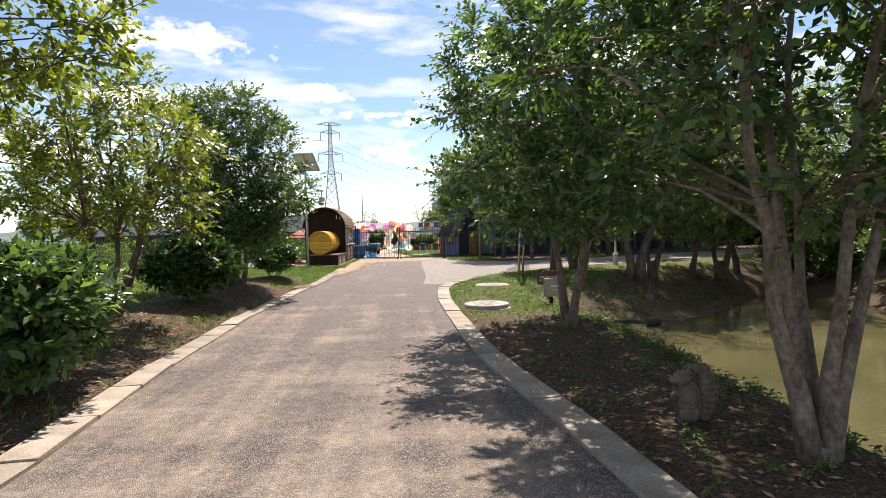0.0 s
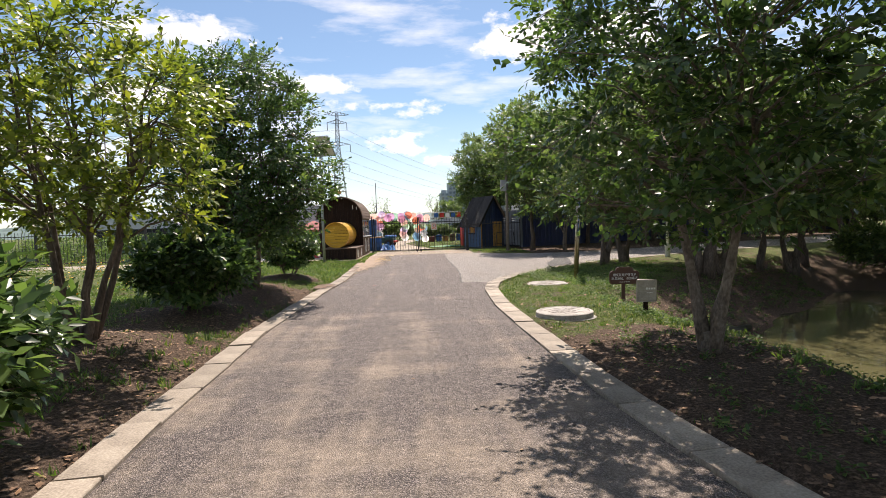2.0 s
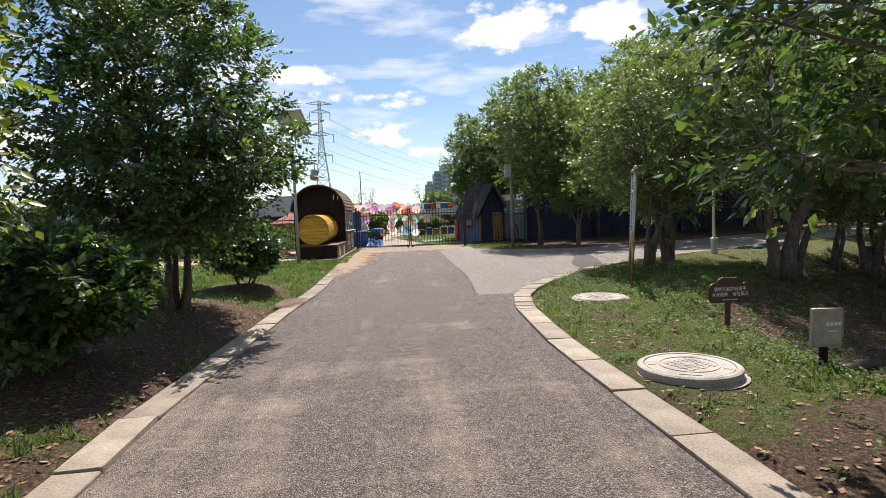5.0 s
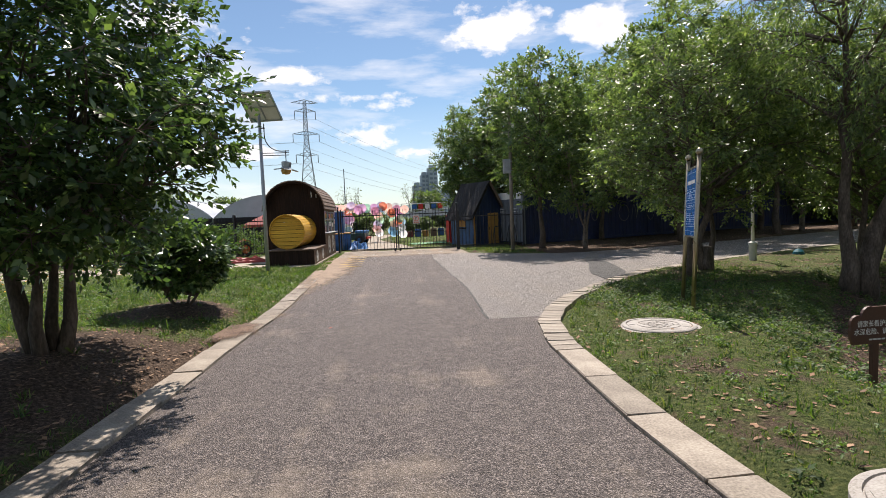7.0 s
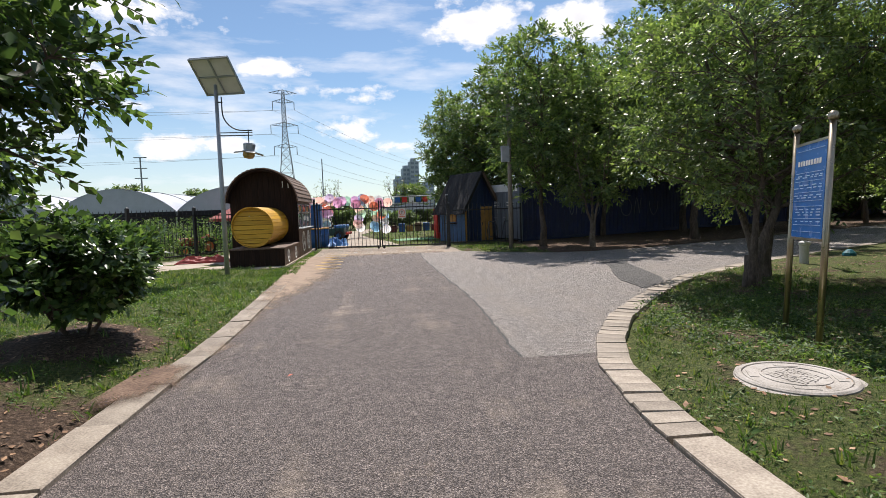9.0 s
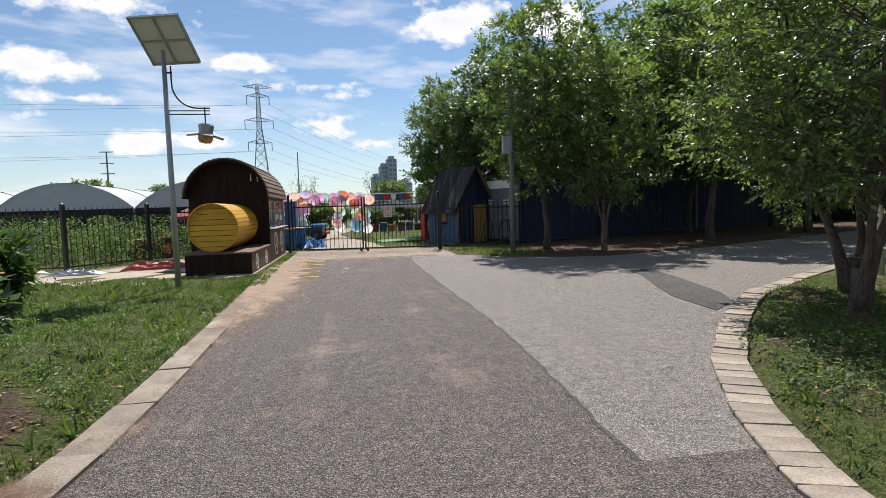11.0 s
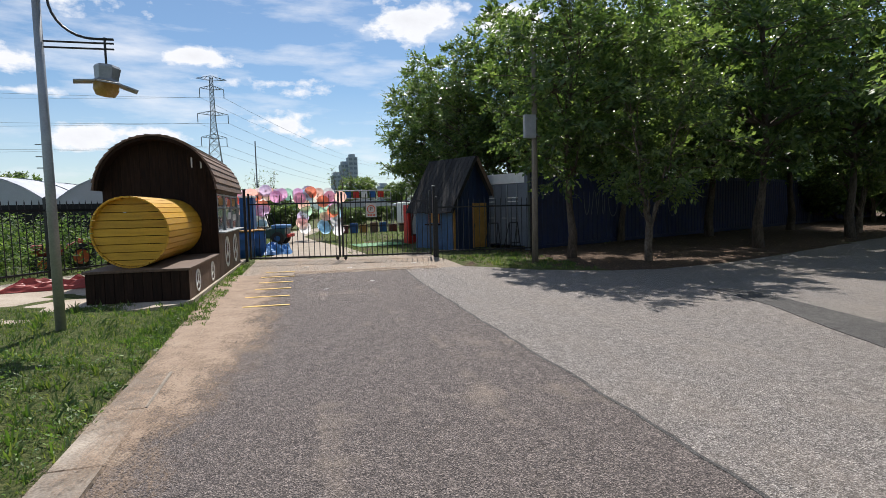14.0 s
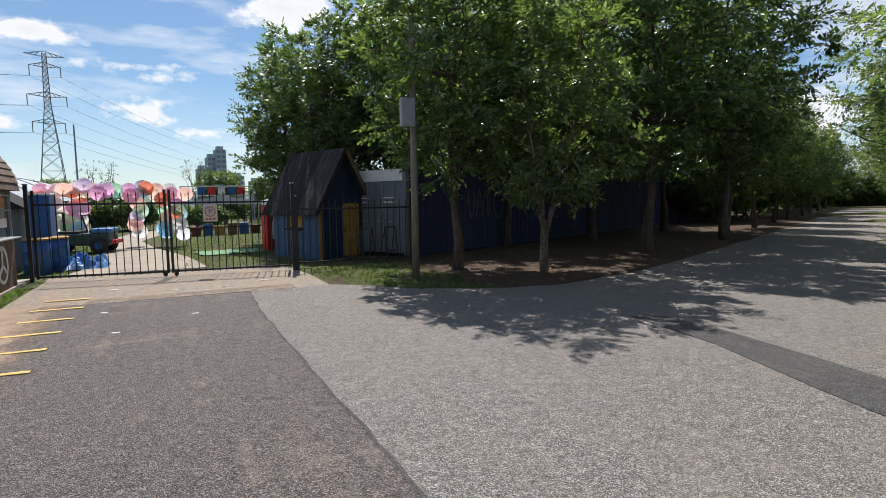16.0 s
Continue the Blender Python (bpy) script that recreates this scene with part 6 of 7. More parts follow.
def squirrel():
    x, y = 2.06, 4.3
    bm = bmesh.new()

    def ell(c, r, rot=(0, 0, 0), seg=16):
        q = bmesh.ops.create_uvsphere(bm, u_segments=seg, v_segments=10, radius=1)
        bmesh.ops.transform(bm, matrix=Matrix.LocRotScale(c, Euler([radians(a) for a in rot]), r), verts=q["verts"])
    ell((0, 0, 0.17), (0.115, 0.11, 0.18), (0, -8, 0))       # body
    ell((-0.04, 0, 0.21), (0.09, 0.09, 0.11))                # chest
    ell((-0.075, 0, 0.37), (0.085, 0.072, 0.075), (0, 12, 0))   # head
    ell((-0.15, 0, 0.355), (0.05, 0.04, 0.038), (0, 8, 0))   # muzzle
    for s in (-1, 1):
        ell((-0.03, 0.05 * s, 0.445), (0.022, 0.016, 0.042), (0, 25, 0), 10)   # ears
        ell((-0.035, 0.09 * s, 0.08), (0.095, 0.05, 0.085))                   # thighs
        ell((-0.11, 0.07 * s, 0.02), (0.075, 0.035, 0.024))                   # feet
        ell((-0.10, 0.06 * s, 0.235), (0.075, 0.026, 0.03), (0, 25, -18 * s), 10)  # arms
    ell((-0.145, 0, 0.21), (0.036, 0.04, 0.042))              # nut
    for i in range(9):                                        # tail swept up the back
        u = i / 8
        ell((0.11 + 0.05 * math.sin(u * 3.0), 0, 0.05 + 0.40 * u), (0.055 + 0.035 * math.sin(math.pi * min(1, u * 0.8 + 0.15)), 0.05 + 0.04 * math.sin(math.pi * u), 0.065))
    ell((0.06, 0, 0.455), (0.09, 0.055, 0.045), (0, 20, 0))   # tail tip curls forward
    ob = part("squirrel_statue", bm, M["stone_grey"], smooth=True)
    ob.matrix_world = Matrix.LocRotScale((x, y, float(height(x, y))), Euler((0, 0, radians(-12))), (0.85, 0.85, 0.9))
    tagged(ob, "weathered grey stone squirrel statue holding a nut", "statue")


squirrel()
pipe = tagged(part("drain_pipe", tubed([(px_, py_, max(float(height(px_, py_)) + 0.06, -1.13)) for px_, py_ in ((4.3, 13.05), (4.75, 13.4), (5.3, 13.85), (5.9, 14.32), (6.46, 14.77))], 0.075, 14), M["pipe"], smooth=True), "black plastic drain pipe lying on the bank", "pipe")
tagged(part("plastic_sack", lathed([(0, 0.3), (0.12, 0.27), (0.24, 0.15), (0.27, 0.04), (0.2, 0.0), (0, 0)], 14, pose(10.5, 24.3, float(height(10.5, 24.3)) - 0.01) @ Matrix.Scale(0.6, 4)), M["teal"]), "crumpled teal plastic sack under a tree", "sack")

# ---- yard clutter, crops and greenhouses ----


def crumpled(name, x, y, z, w, d, h, mat, seed, label, category, turn=0):
    bm = bmesh.new()
    bmesh.ops.create_grid(bm, x_segments=28, y_segments=18, size=0.5)
    for v in bm.verts:
        u, q = v.co.x * 2, v.co.y * 2
        edge = max(0.0, 1 - max(abs(u), abs(q)) ** 3)
        f = noise.noise(Vector((u * 2.2, q * 3.1, seed))) + 0.6 * noise.noise(Vector((u * 5, q * 6, seed + 4)))
        v.co = Vector((v.co.x * w * (1 + 0.1 * noise.noise(Vector((q * 3, seed, 1)))), v.co.y * d * (1 + 0.15 * noise.noise(Vector((u * 3, seed, 2)))), 0.01 + edge * h * (0.55 + 0.6 * f)))
        v.co.z = max(0.004, v.co.z)
    ex = bmesh.ops.extrude_face_region(bm, geom=list(bm.faces))
    bmesh.ops.translate(bm, vec=(0, 0, 0.004), verts=[g for g in ex["geom"] if isinstance(g, bmesh.types.BMVert)])
    o = part(name, bm, mat)
    o.matrix_world = pose(x, y, z, 0, 0, turn)
    return tagged(o, label, category)


crumpled("tarpaulin", -7.2, 30.7, 0.09, 1.7, 0.6, 0.28, M["tarp_red"], 1, "crumpled dull red tarpaulin on the yard", "tarpaulin", 12)
crumpled("sheet_pile", -8.9, 29.9, 0.09, 1.3, 0.45, 0.16, M["galv"], 5, "bent grey metal sheets by the fence post", "metal sheets", 4)
crumpled("tarpaulin", -3.35, 38.6, 0.02, 1.0, 1.3, 0.5, M["tarp_blue"], 7, "heap of folded pale blue plastic sheeting", "tarpaulin", 0)


def hoop_house(cx_, y0, ln, half, eave, top, label):
    t = thing("greenhouse", pose(cx_, y0, 0), label, "greenhouse", "hoop greenhouses")
    rise = top - eave
    R = (half ** 2 + rise ** 2) / (2 * rise)
    zc = top - R
    part("cover", arch_shell(0, zc, R, R - 0.03, half, 0, ln, 28), M["film"], t, "white plastic film cover")
    bm = bmesh.new()
    am = math.asin(half / R)
    q = [(R * math.sin(-am + 2 * am * i / 20), zc + R * math.cos(-am + 2 * am * i / 20)) for i in range(21)]
    prism_y(bm, q, 0.02, 0.05)
    part("end_sheet", bm, M["film"], t)
    for i in range(6):
        y = 0.05 + ln * i / 5
        pts = [((R + 0.02) * math.sin(-am + 2 * am * k / 16), y, zc + (R + 0.02) * math.cos(-am + 2 * am * k / 16)) for k in range(17)]
        part("hoop", tubed(pts, 0.025, 5), M["galv"], t)
    for s in (-1, 1):
        for i in range(6):
            part("leg", tubed([(s * half, 0.05 + ln * i / 5, -0.05), (s * half, 0.05 + ln * i / 5, eave)], 0.03, 6), M["galv"], t)
    net = part("shade_net", boxed(-half, half, 0.0, 0.03, 0.02, eave), M["black_net"], t, "black shade netting below the film")
    part("side_net", boxed(-half, -half + 0.03, 0.03, ln, 0.02, eave), M["black_net"], t)
    part("side_net", boxed(half - 0.03, half, 0.03, ln, 0.02, eave), M["black_net"], t)
    return t


hoop_house(-15.7, 44, 22, 3.15, 2.0, 3.3, "white hoop greenhouse with black netting sides")
hoop_house(-9.3, 44, 22, 3.15, 2.0, 3.3, "white hoop greenhouse beside another")
hoop_house(-22.1, 44, 22, 3.15, 2.0, 3.3, "white hoop greenhouse at the end of the row")
tent = thing("canopy_tent", pose(-8.7, 41.6, 0.0) @ Matrix.Scale(0.78, 4), "dull red pyramid canopy on thin legs", "canopy")
part("canopy", lathed([(2.0, 1.75), (2.02, 1.95), (0.05, 2.75), (0, 2.75)], 4, pose(0, 0, 0, 0, 0, 45)), M["tarp_red"], tent)
for sx in (-1, 1):
    for sy in (-1, 1):
        part("leg", tubed([(1.35 * sx, 1.35 * sy, -0.05), (1.35 * sx, 1.35 * sy, 1.85)], 0.03, 6), M["galv"], tent)


def tractor():
    t = thing("small_tractor", pose(-8.9, 35.6, 0.02, 0, 0, 35) @ Matrix.Scale(0.78, 4), "small red tractor parked among the crops", "tractor")
    part("bonnet", boxed(-0.9, 0.0, -0.22, 0.22, 0.55, 0.95, 0.08), M["tarp_red"], t)
    part("chassis", boxed(-0.9, 0.7, -0.14, 0.14, 0.38, 0.56, 0.02), M["black_iron"], t)
    part("seat", boxed(0.25, 0.6, -0.2, 0.2, 0.7, 0.8, 0.03), M["black_iron"], t)
    part("seat_back", boxed(0.55, 0.62, -0.2, 0.2, 0.8, 1.1, 0.03), M["orange"], t)
    part("steering_column", tubed([(0.0, 0, 0.8), (0.15, 0, 1.12)], 0.02, 6), M["black_iron"], t)
    for x, y, r, w in ((0.45, -0.42, 0.48, 0.22), (0.45, 0.42, 0.48, 0.22), (-0.7, -0.36, 0.28, 0.14), (-0.7, 0.36, 0.28, 0.14)):
        wh = part("wheel", lathed([(r * 0.55, -w / 2), (r * 0.95, -w / 2), (r, -w * 0.3), (r, w * 0.3), (r * 0.95, w / 2), (r * 0.55, w / 2)], 22, pose(x, y, r, 90, 0, 0)), M["rubber"], t, smooth=True)
        part("rim", lathed([(0, -w * 0.2), (r * 0.57, -w * 0.3), (r * 0.57, w * 0.3), (0, w * 0.2)], 16, pose(x, y, r, 90, 0, 0)), M["orange"], wh)
    part("mudguard", arch_shell(0.45, 0.48, 0.56, 0.54, 0.5, -0.55, -0.3, 12), M["tarp_red"], t)


tractor()


def crop_plants():
    """Leggy leafy crop behind the fence, several rows."""
    rng = np.random.default_rng(61)
    c, sg = [], []
    for _ in range(620):
        x, y = rng.uniform(-27, -7.2), rng.uniform(32.2, 41)
        if x > -9.6 + (y - 30.5) * 0.56 - 0.25:
            continue
        if math.hypot(x + 8.9, y - 35.6) < 0.9 or (abs(x + 8.7) < 1.5 and y > 39.5):
            continue
        h = rng.uniform(0.7, 1.5)
        for k in range(5):
            c.append((x + rng.normal() * 0.1, y + rng.normal() * 0.1, 0.12 + h * k / 4))
    c = np.array(c)
    ob = new("crop_plants", leaf_mesh("crop_plants", leaf_arrays(rng, c, 0.17, 20, 0.12, 0.5, 0.0, 0.42), M["weed"]))
    tagged(ob, "tall leafy green crop plants behind the fence", "crop", kind="stuff")
    c = np.stack([rng.uniform(-24, -7, 900), rng.uniform(8, 26, 900), rng.uniform(0.2, 0.5, 900)], -1)
    c = c[(c[:, 0] < -7.6) | (c[:, 1] < 9)]
    v = leaf_arrays(rng, c, 0.2, 16, 0.12, 0.3, 0.0, 0.25)
    tagged(new("meadow_plants", leaf_mesh("meadow_plants", v, M["blade"])), "tall wild meadow growth beyond the verge", "meadow", kind="stuff")
    fl = c[rng.random(len(c)) < 0.45] + np.array([0, 0, 0.16])
    v = leaf_arrays(rng, fl, 0.16, 5, 0.06, 0.8, 0.0, 0.9)
    tagged(new("meadow_flowers", leaf_mesh("meadow_flowers", v, M["flower"])), "scattered orange-yellow meadow flowers", "flowers", kind="stuff")


crop_plants()


# ---- field behind the gate ----
def parasol(m, mat, r=0.28):
    t = thing("paper_parasol", m, "painted paper parasol hung in the welcome arch", "parasol", "parasols of the arch")
    n = 12
    bm = bmesh.new()
    c = bm.verts.new((0, 0, 0.10))
    ring = [bm.verts.new((r * math.cos(2 * math.pi * k / n), r * math.sin(2 * math.pi * k / n), 0)) for k in range(n)]
    mid_ = [bm.verts.new((r * 0.55 * math.cos(2 * math.pi * k / n), r * 0.55 * math.sin(2 * math.pi * k / n), 0.062)) for k in range(n)]
    for k in range(n):
        bm.faces.new((c, mid_[k], mid_[(k + 1) % n]))
        bm.faces.new((mid_[k], ring[k], ring[(k + 1) % n], mid_[(k + 1) % n]))
    part("canopy", bm, mat, t)
    bm = bmesh.new()
    for k in range(n):
        a = 2 * math.pi * k / n
        tube(bm, [(0, 0, 0.095), (r * math.cos(a), r * math.sin(a), -0.004)], 0.004, 3, False)
    part("ribs", bm, M["wood_brown"], t)
    part("handle", tubed([(0, 0, -0.3), (0, 0, 0.12)], 0.008, 5), M["wood_brown"], t)
    return t


def parasol_arch():
    cols = [(0.92, 0.45, 0.62), (0.93, 0.75, 0.78), (0.95, 0.30, 0.18), (0.93, 0.88, 0.74), (0.75, 0.62, 0.85), (0.55, 0.85, 0.60), (0.90, 0.50, 0.78), (0.45, 0.70, 0.88), (0.95, 0.60, 0.50), (0.94, 0.93, 0.92)]
    base = []
    for i, c in enumerate(cols):
        mt = paint("parasol_paper_%d" % i, tuple(v * 0.9 for v in c), 0.7, 0.12)
        nt = mt.node_tree
        bsdf, out = nt.nodes["Principled BSDF"], nt.nodes["Material Output"]
        tr, mx = nt.nodes.new("ShaderNodeBsdfTranslucent"), nt.nodes.new("ShaderNodeMixShader")
        tr.inputs["Color"].default_value = (*c, 1)
        mx.inputs[0].default_value = 0.7
        nt.links.new(bsdf.outputs[0], mx.inputs[1]), nt.links.new(tr.outputs[0], mx.inputs[2]), nt.links.new(mx.outputs[0], out.inputs["Surface"])
        base.append(parasol(pose(-5.6 + 0.48 * i, 46.0, 2.3, 95, 0, 0), mt, 0.3))
    rng = random.Random(12)
    for i in range(46):
        u = rng.random()
        if i < 20:
            x, z = -5.7 + 4.9 * i / 19 + rng.uniform(-0.1, 0.1), 1.95 + 0.45 * math.sin(math.pi * min(1, i / 17)) + rng.uniform(-0.22, 0.22)
        elif i < 36:
            x, z = -4.95 + rng.uniform(-0.85, 0.85), rng.uniform(0.7, 1.9)
        else:
            x, z = -1.2 + rng.uniform(-0.4, 0.4), rng.uniform(0.45, 1.75)
        copy_thing(rng.choice(base), pose(x, 46.0 + rng.uniform(-0.5, 0.5), z, 95 + rng.uniform(-20, 20), rng.uniform(-30, 30), rng.uniform(-30, 30)))
    for i in range(5):
        copy_thing(rng.choice(base), pose(-2.5 + rng.uniform(-0.15, 0.15), 46.4, 0.65 + 0.28 * i, 95, rng.uniform(-20, 20), 0))
    fr = thing("arch_frame", pose(-0.45, 46.5, 0), "thin metal frame carrying the parasols", "frame")
    for x in (-5.3, -3.9, -2.1, -1.2, -0.3):
        part("upright", tubed([(x, 0, -0.05), (x, 0, 2.1)], 0.025, 6), M["galv"], fr)
    part("top_bar", tubed([(-5.3, 0, 1.95), (-4, 0, 2.3), (-2.6, 0, 2.45), (-1.4, 0, 2.3), (-0.3, 0, 1.95)], 0.025, 6), M["galv"], fr)


parasol_arch()


def toy_jeep():
    t = thing("toy_jeep", pose(-4.2, 44.3, 0.02, 0, 0, -12) @ Matrix.Scale(1.3, 4), "small dark open ride-on jeep on the grass", "toy car")
    body = boxed(-0.8, 0.8, -0.4, 0.4, 0.22, 0.55, 0.05)
    part("body", body, M["jeep"], t)
    part("bonnet", boxed(0.3, 0.85, -0.36, 0.36, 0.55, 0.68, 0.05), M["tarp_blue"], t)
    part("seat", boxed(-0.5, 0.05, -0.34, 0.34, 0.5, 0.62, 0.03), M["rubber"], t)
    part("windscreen_frame", tubed([(0.28, -0.36, 0.6), (0.15, -0.34, 1.05), (0.15, 0.34, 1.05), (0.28, 0.36, 0.6)], 0.025, 6), M["black_iron"], t)
    part("roll_bar", tubed([(-0.55, -0.36, 0.5), (-0.55, -0.34, 1.12), (-0.55, 0.34, 1.12), (-0.55, 0.36, 0.5)], 0.03, 6), M["black_iron"], t)
    part("bumper", boxed(0.85, 0.93, -0.4, 0.4, 0.25, 0.36, 0.02), M["red"], t)
    for x in (-0.55, 0.55):
        for y in (-0.42, 0.42):
            wh = part("wheel", lathed([(0.1, -0.07), (0.2, -0.07), (0.22, -0.04), (0.22, 0.04), (0.2, 0.07), (0.1, 0.07)], 18, pose(x, y, 0.22, 90, 0, 0)), M["rubber"], t, smooth=True)
            part("hub", lathed([(0, -0.05), (0.11, -0.05), (0.11, 0.05), (0, 0.05)], 14, pose(x, y, 0.22, 90, 0, 0)), M["blue_paint"], wh)


toy_jeep()
for x, y in ((-4.3, 37.7), (-4.0, 38.3)):
    t = thing("blue_drum", pose(x, y, 0), "blue plastic drum with a tan lid", "drum", "blue drums")
    part("barrel", lathed([(0.27, 0), (0.3, 0.02), (0.3, 0.26), (0.31, 0.28), (0.3, 0.3), (0.3, 0.58), (0.31, 0.6), (0.3, 0.62), (0.29, 0.86), (0, 0.86)], 24), M["blue_paint"], t, smooth=True)
    part("lid", lathed([(0.31, 0.86), (0.31, 0.9), (0.28, 0.92), (0, 0.92)], 24), M["ochre"], t, "tan lid")
t = thing("portable_cabin", pose(-4.1, 38.6, 0), "narrow tall blue portable cabin", "cabin")
part("body", boxed(-0.4, 0.05, -0.4, 0.5, 0.05, 2.0, 0.02), M["blue_paint"], t)
part("roof", boxed(-0.43, 0.08, -0.43, 0.53, 2.0, 2.06, 0.02), M["white"], t)
part("skid", boxed(-0.38, 0.03, -0.38, 0.48, 0, 0.05), M["black_iron"], t)
part("door", boxed(-0.34, 0.0, -0.415, -0.4, 0.1, 1.9, 0.004), M["blue_paint"], t)
t = thing("shed", pose(-5.6, 39.5, 0), "small grey shed with a pitched dark roof", "shed")
part("wall", boxed(-1.0, 0.8, -0.8, 1.0, 0, 1.7), M["grey_door"], t)
bm = bmesh.new()
prism_y(bm, [(-1.2, 1.65), (1.0, 1.65), (-0.1, 2.35)], -1.0, 1.2)
bmesh.ops.recalc_face_normals(bm, faces=bm.faces)
part("roof", bm, M["slate"], t)

t = thing("advert_box", pose(1.95, 41.0, 0.02, 0, 0, 20), "upright red box with a white bottle picture", "advertising box")
part("cabinet", boxed(-0.3, 0.3, -0.2, 0.2, 0.0, 1.62, 0.02), M["red"], t)
part("panel", boxed(-0.2, 0.2, -0.21, -0.2, 0.35, 1.5), M["red_trim"], t)
bm = bmesh.new()
prism_y(bm, [(-0.11, 0.42), (0.11, 0.42), (0.12, 0.75), (0.10, 1.0), (0.04, 1.18), (0.04, 1.38), (-0.04, 1.38), (-0.04, 1.18), (-0.10, 1.0), (-0.12, 0.75)], -0.214, -0.211)
bmesh.ops.recalc_face_normals(bm, faces=bm.faces)
part("bottle_picture", bm, M["white"], t)
crumpled("ground_mat", 0.6, 41.2, 0.03, 2.2, 1.6, 0.08, M["mat_green"], 3, "rumpled green plastic mat on the grass", "mat", 10)
rng_f = random.Random(31)
cols_f = ["red_trim", "blue_paint", "ochre", "wood_brown", "blue_paint", "red_trim", "wood_brown", "ochre"]
for i in range(10):
    x, y = -0.2 + 0.62 * i, 53.0 + 0.25 * (i % 3)
    t = thing("crate_planter", pose(x, y, 0.02, 0, 0, rng_f.uniform(-12, 12)), "painted wooden box on the lawn", "box", "lawn boxes")
    part("box", boxed(-0.24, 0.24, -0.2, 0.2, 0, rng_f.uniform(0.45, 0.7), 0.01), M[cols_f[i % 8]], t)
    part("rim", boxed(-0.27, 0.27, -0.23, 0.23, 0.42, 0.46), M["wood_dark"], t)
for i in range(3):
    t = thing("marquee", pose(2.0 + i * 5.4, 66, 0), "low white marquee roof on thin posts", "marquee", "marquees")
    bm = bmesh.new()
    prism_y(bm, [(-2.6, 1.7), (2.6, 1.7), (2.6, 1.85), (0, 2.35), (-2.6, 1.85)], -2.0, 2.0)
    bmesh.ops.recalc_face_normals(bm, faces=bm.faces)
    part("roof", bm, M["film"], t)
    for sx in (-1, 1):
        for sy in (-1, 1):
            part("leg", tubed([(2.5 * sx, 1.9 * sy, 0), (2.5 * sx, 1.9 * sy, 1.75)], 0.04, 6), M["galv"], t)
t = thing("letter_frame", pose(1.2, 56, 0), "metal frame carrying coloured square letters", "sign")
for x in (-2.0, 2.0):
    part("upright", tubed([(x, 0, -0.05), (x, 0, 2.75)], 0.04, 6), M["galv"], t)
for z in (2.2, 2.75):
    part("bar", tubed([(-2.0, 0, z), (2.0, 0, z)], 0.03, 6), M["galv"], t)
for i, c in enumerate(("blue_paint", "red", "white", "blue_paint", "red")):
    part("letter_tile", boxed(-1.1 + 0.55 * i, -0.7 + 0.55 * i, -0.04, 0.02, 2.27, 2.68, 0.01), M[c], t)
t = thing("van", pose(6.5, 60, 0, 0, 0, 8), "pale parked minibus beyond the lawn", "van")
part("body", boxed(-2.2, 2.2, -0.85, 0.85, 0.35, 1.95, 0.15), M["white"], t)
part("window_band", boxed(-2.0, 1.9, -0.865, -0.84, 1.15, 1.7), M["glass_dark"], t)
for x in (-1.4, 1.4):
    part("wheel", lathed([(0, -0.1), (0.33, -0.1), (0.35, 0), (0.33, 0.1), (0, 0.1)], 16, pose(x, -0.75, 0.35, 90, 0, 0)), M["rubber"], t)
t = thing("flag_pole", pose(-4.95, 50, 0), "thin bare metal pole in the field", "pole")
part("shaft", tubed([(0, 0, -0.1), (0, 0, 5.3)], [0.05, 0.03], 8), M["lattice"], t)
part("foot", boxed(-0.15, 0.15, -0.15, 0.15, -0.05, 0.04), M["concrete"], t)

# bare and bushy trees beyond the field
far_tree = make_tree("far_tree", 71, "bushy green tree beyond the field", at(2.5, 72), M["leaf_far"], M["bark"], 2, 0.12, 0.8, 3.6, (0, 0, 3.1, 1.9, 1.9, 1.6), 60, 16, 0.22, 0.5, base=0.8, twigs=0, group="far trees")
for x, y, s in [(-22, 80, 1.1), (-28, 76, 1.2), (-33, 82, 1.2), (-17, 84, 1.0), (-40, 74, 1.3), (-48, 80, 1.3), (8, 84, 1.0), (13, 88, 1.1), (-12, 90, 1.0), (-55, 70, 1.3), (-46, 55, 1.2), (-52, 45, 1.2), (18, 82, 1.1), (23, 76, 1.2), (-60, 90, 1.4), (-38, 95, 1.2)]:
    put_copy(far_tree, x, y, rng_f.uniform(0, 360), s)
hedge = make_tree("hedge_bush", 72, "low dense green hedge behind the arch", at(-8.5, 62), M["leaf_mid"], M["bark"], 3, 0.05, 0.8, 1.2, (0, 0, 1.1, 2.6, 1.2, 1.0), 80, 18, 0.17, 0.45, category="hedge", base=-0.1, twigs=0, group="field hedges")
for x, y, s in [(16.6, 14, 0.9), (16.8, 17.6, 0.9), (15.6, 21.0, 0.9), (16.6, 10.5, 0.9), (16.6, 7.4, 0.9), (16.6, 4.4, 0.9), (30, 45.5, 2.0), (36, 48, 2.0), (42, 51, 2.2), (50, 55, 2.2), (58, 58.5, 2.3), (66, 62.5, 2.4), (75, 66, 2.6), (86, 66, 3.0), (95, 64, 3.0), (31, 32.5, 1.5), (39, 36, 1.7), (48, 40, 1.8), (58, 44.5, 1.9), (70, 50, 2.0), (82, 54, 2.4), (93, 58, 2.8), (-4.0, 63, 1.0), (0.4, 61.5, 0.8), (-12.5, 64, 1.4), (-16, 68, 1.5), (4.5, 72, 0.9), (9.5, 71, 1.0), (-7.2, 66, 1.6), (14, 70, 1.1)]:
    put_copy(hedge, x, y, rng_f.uniform(-20, 20), s)
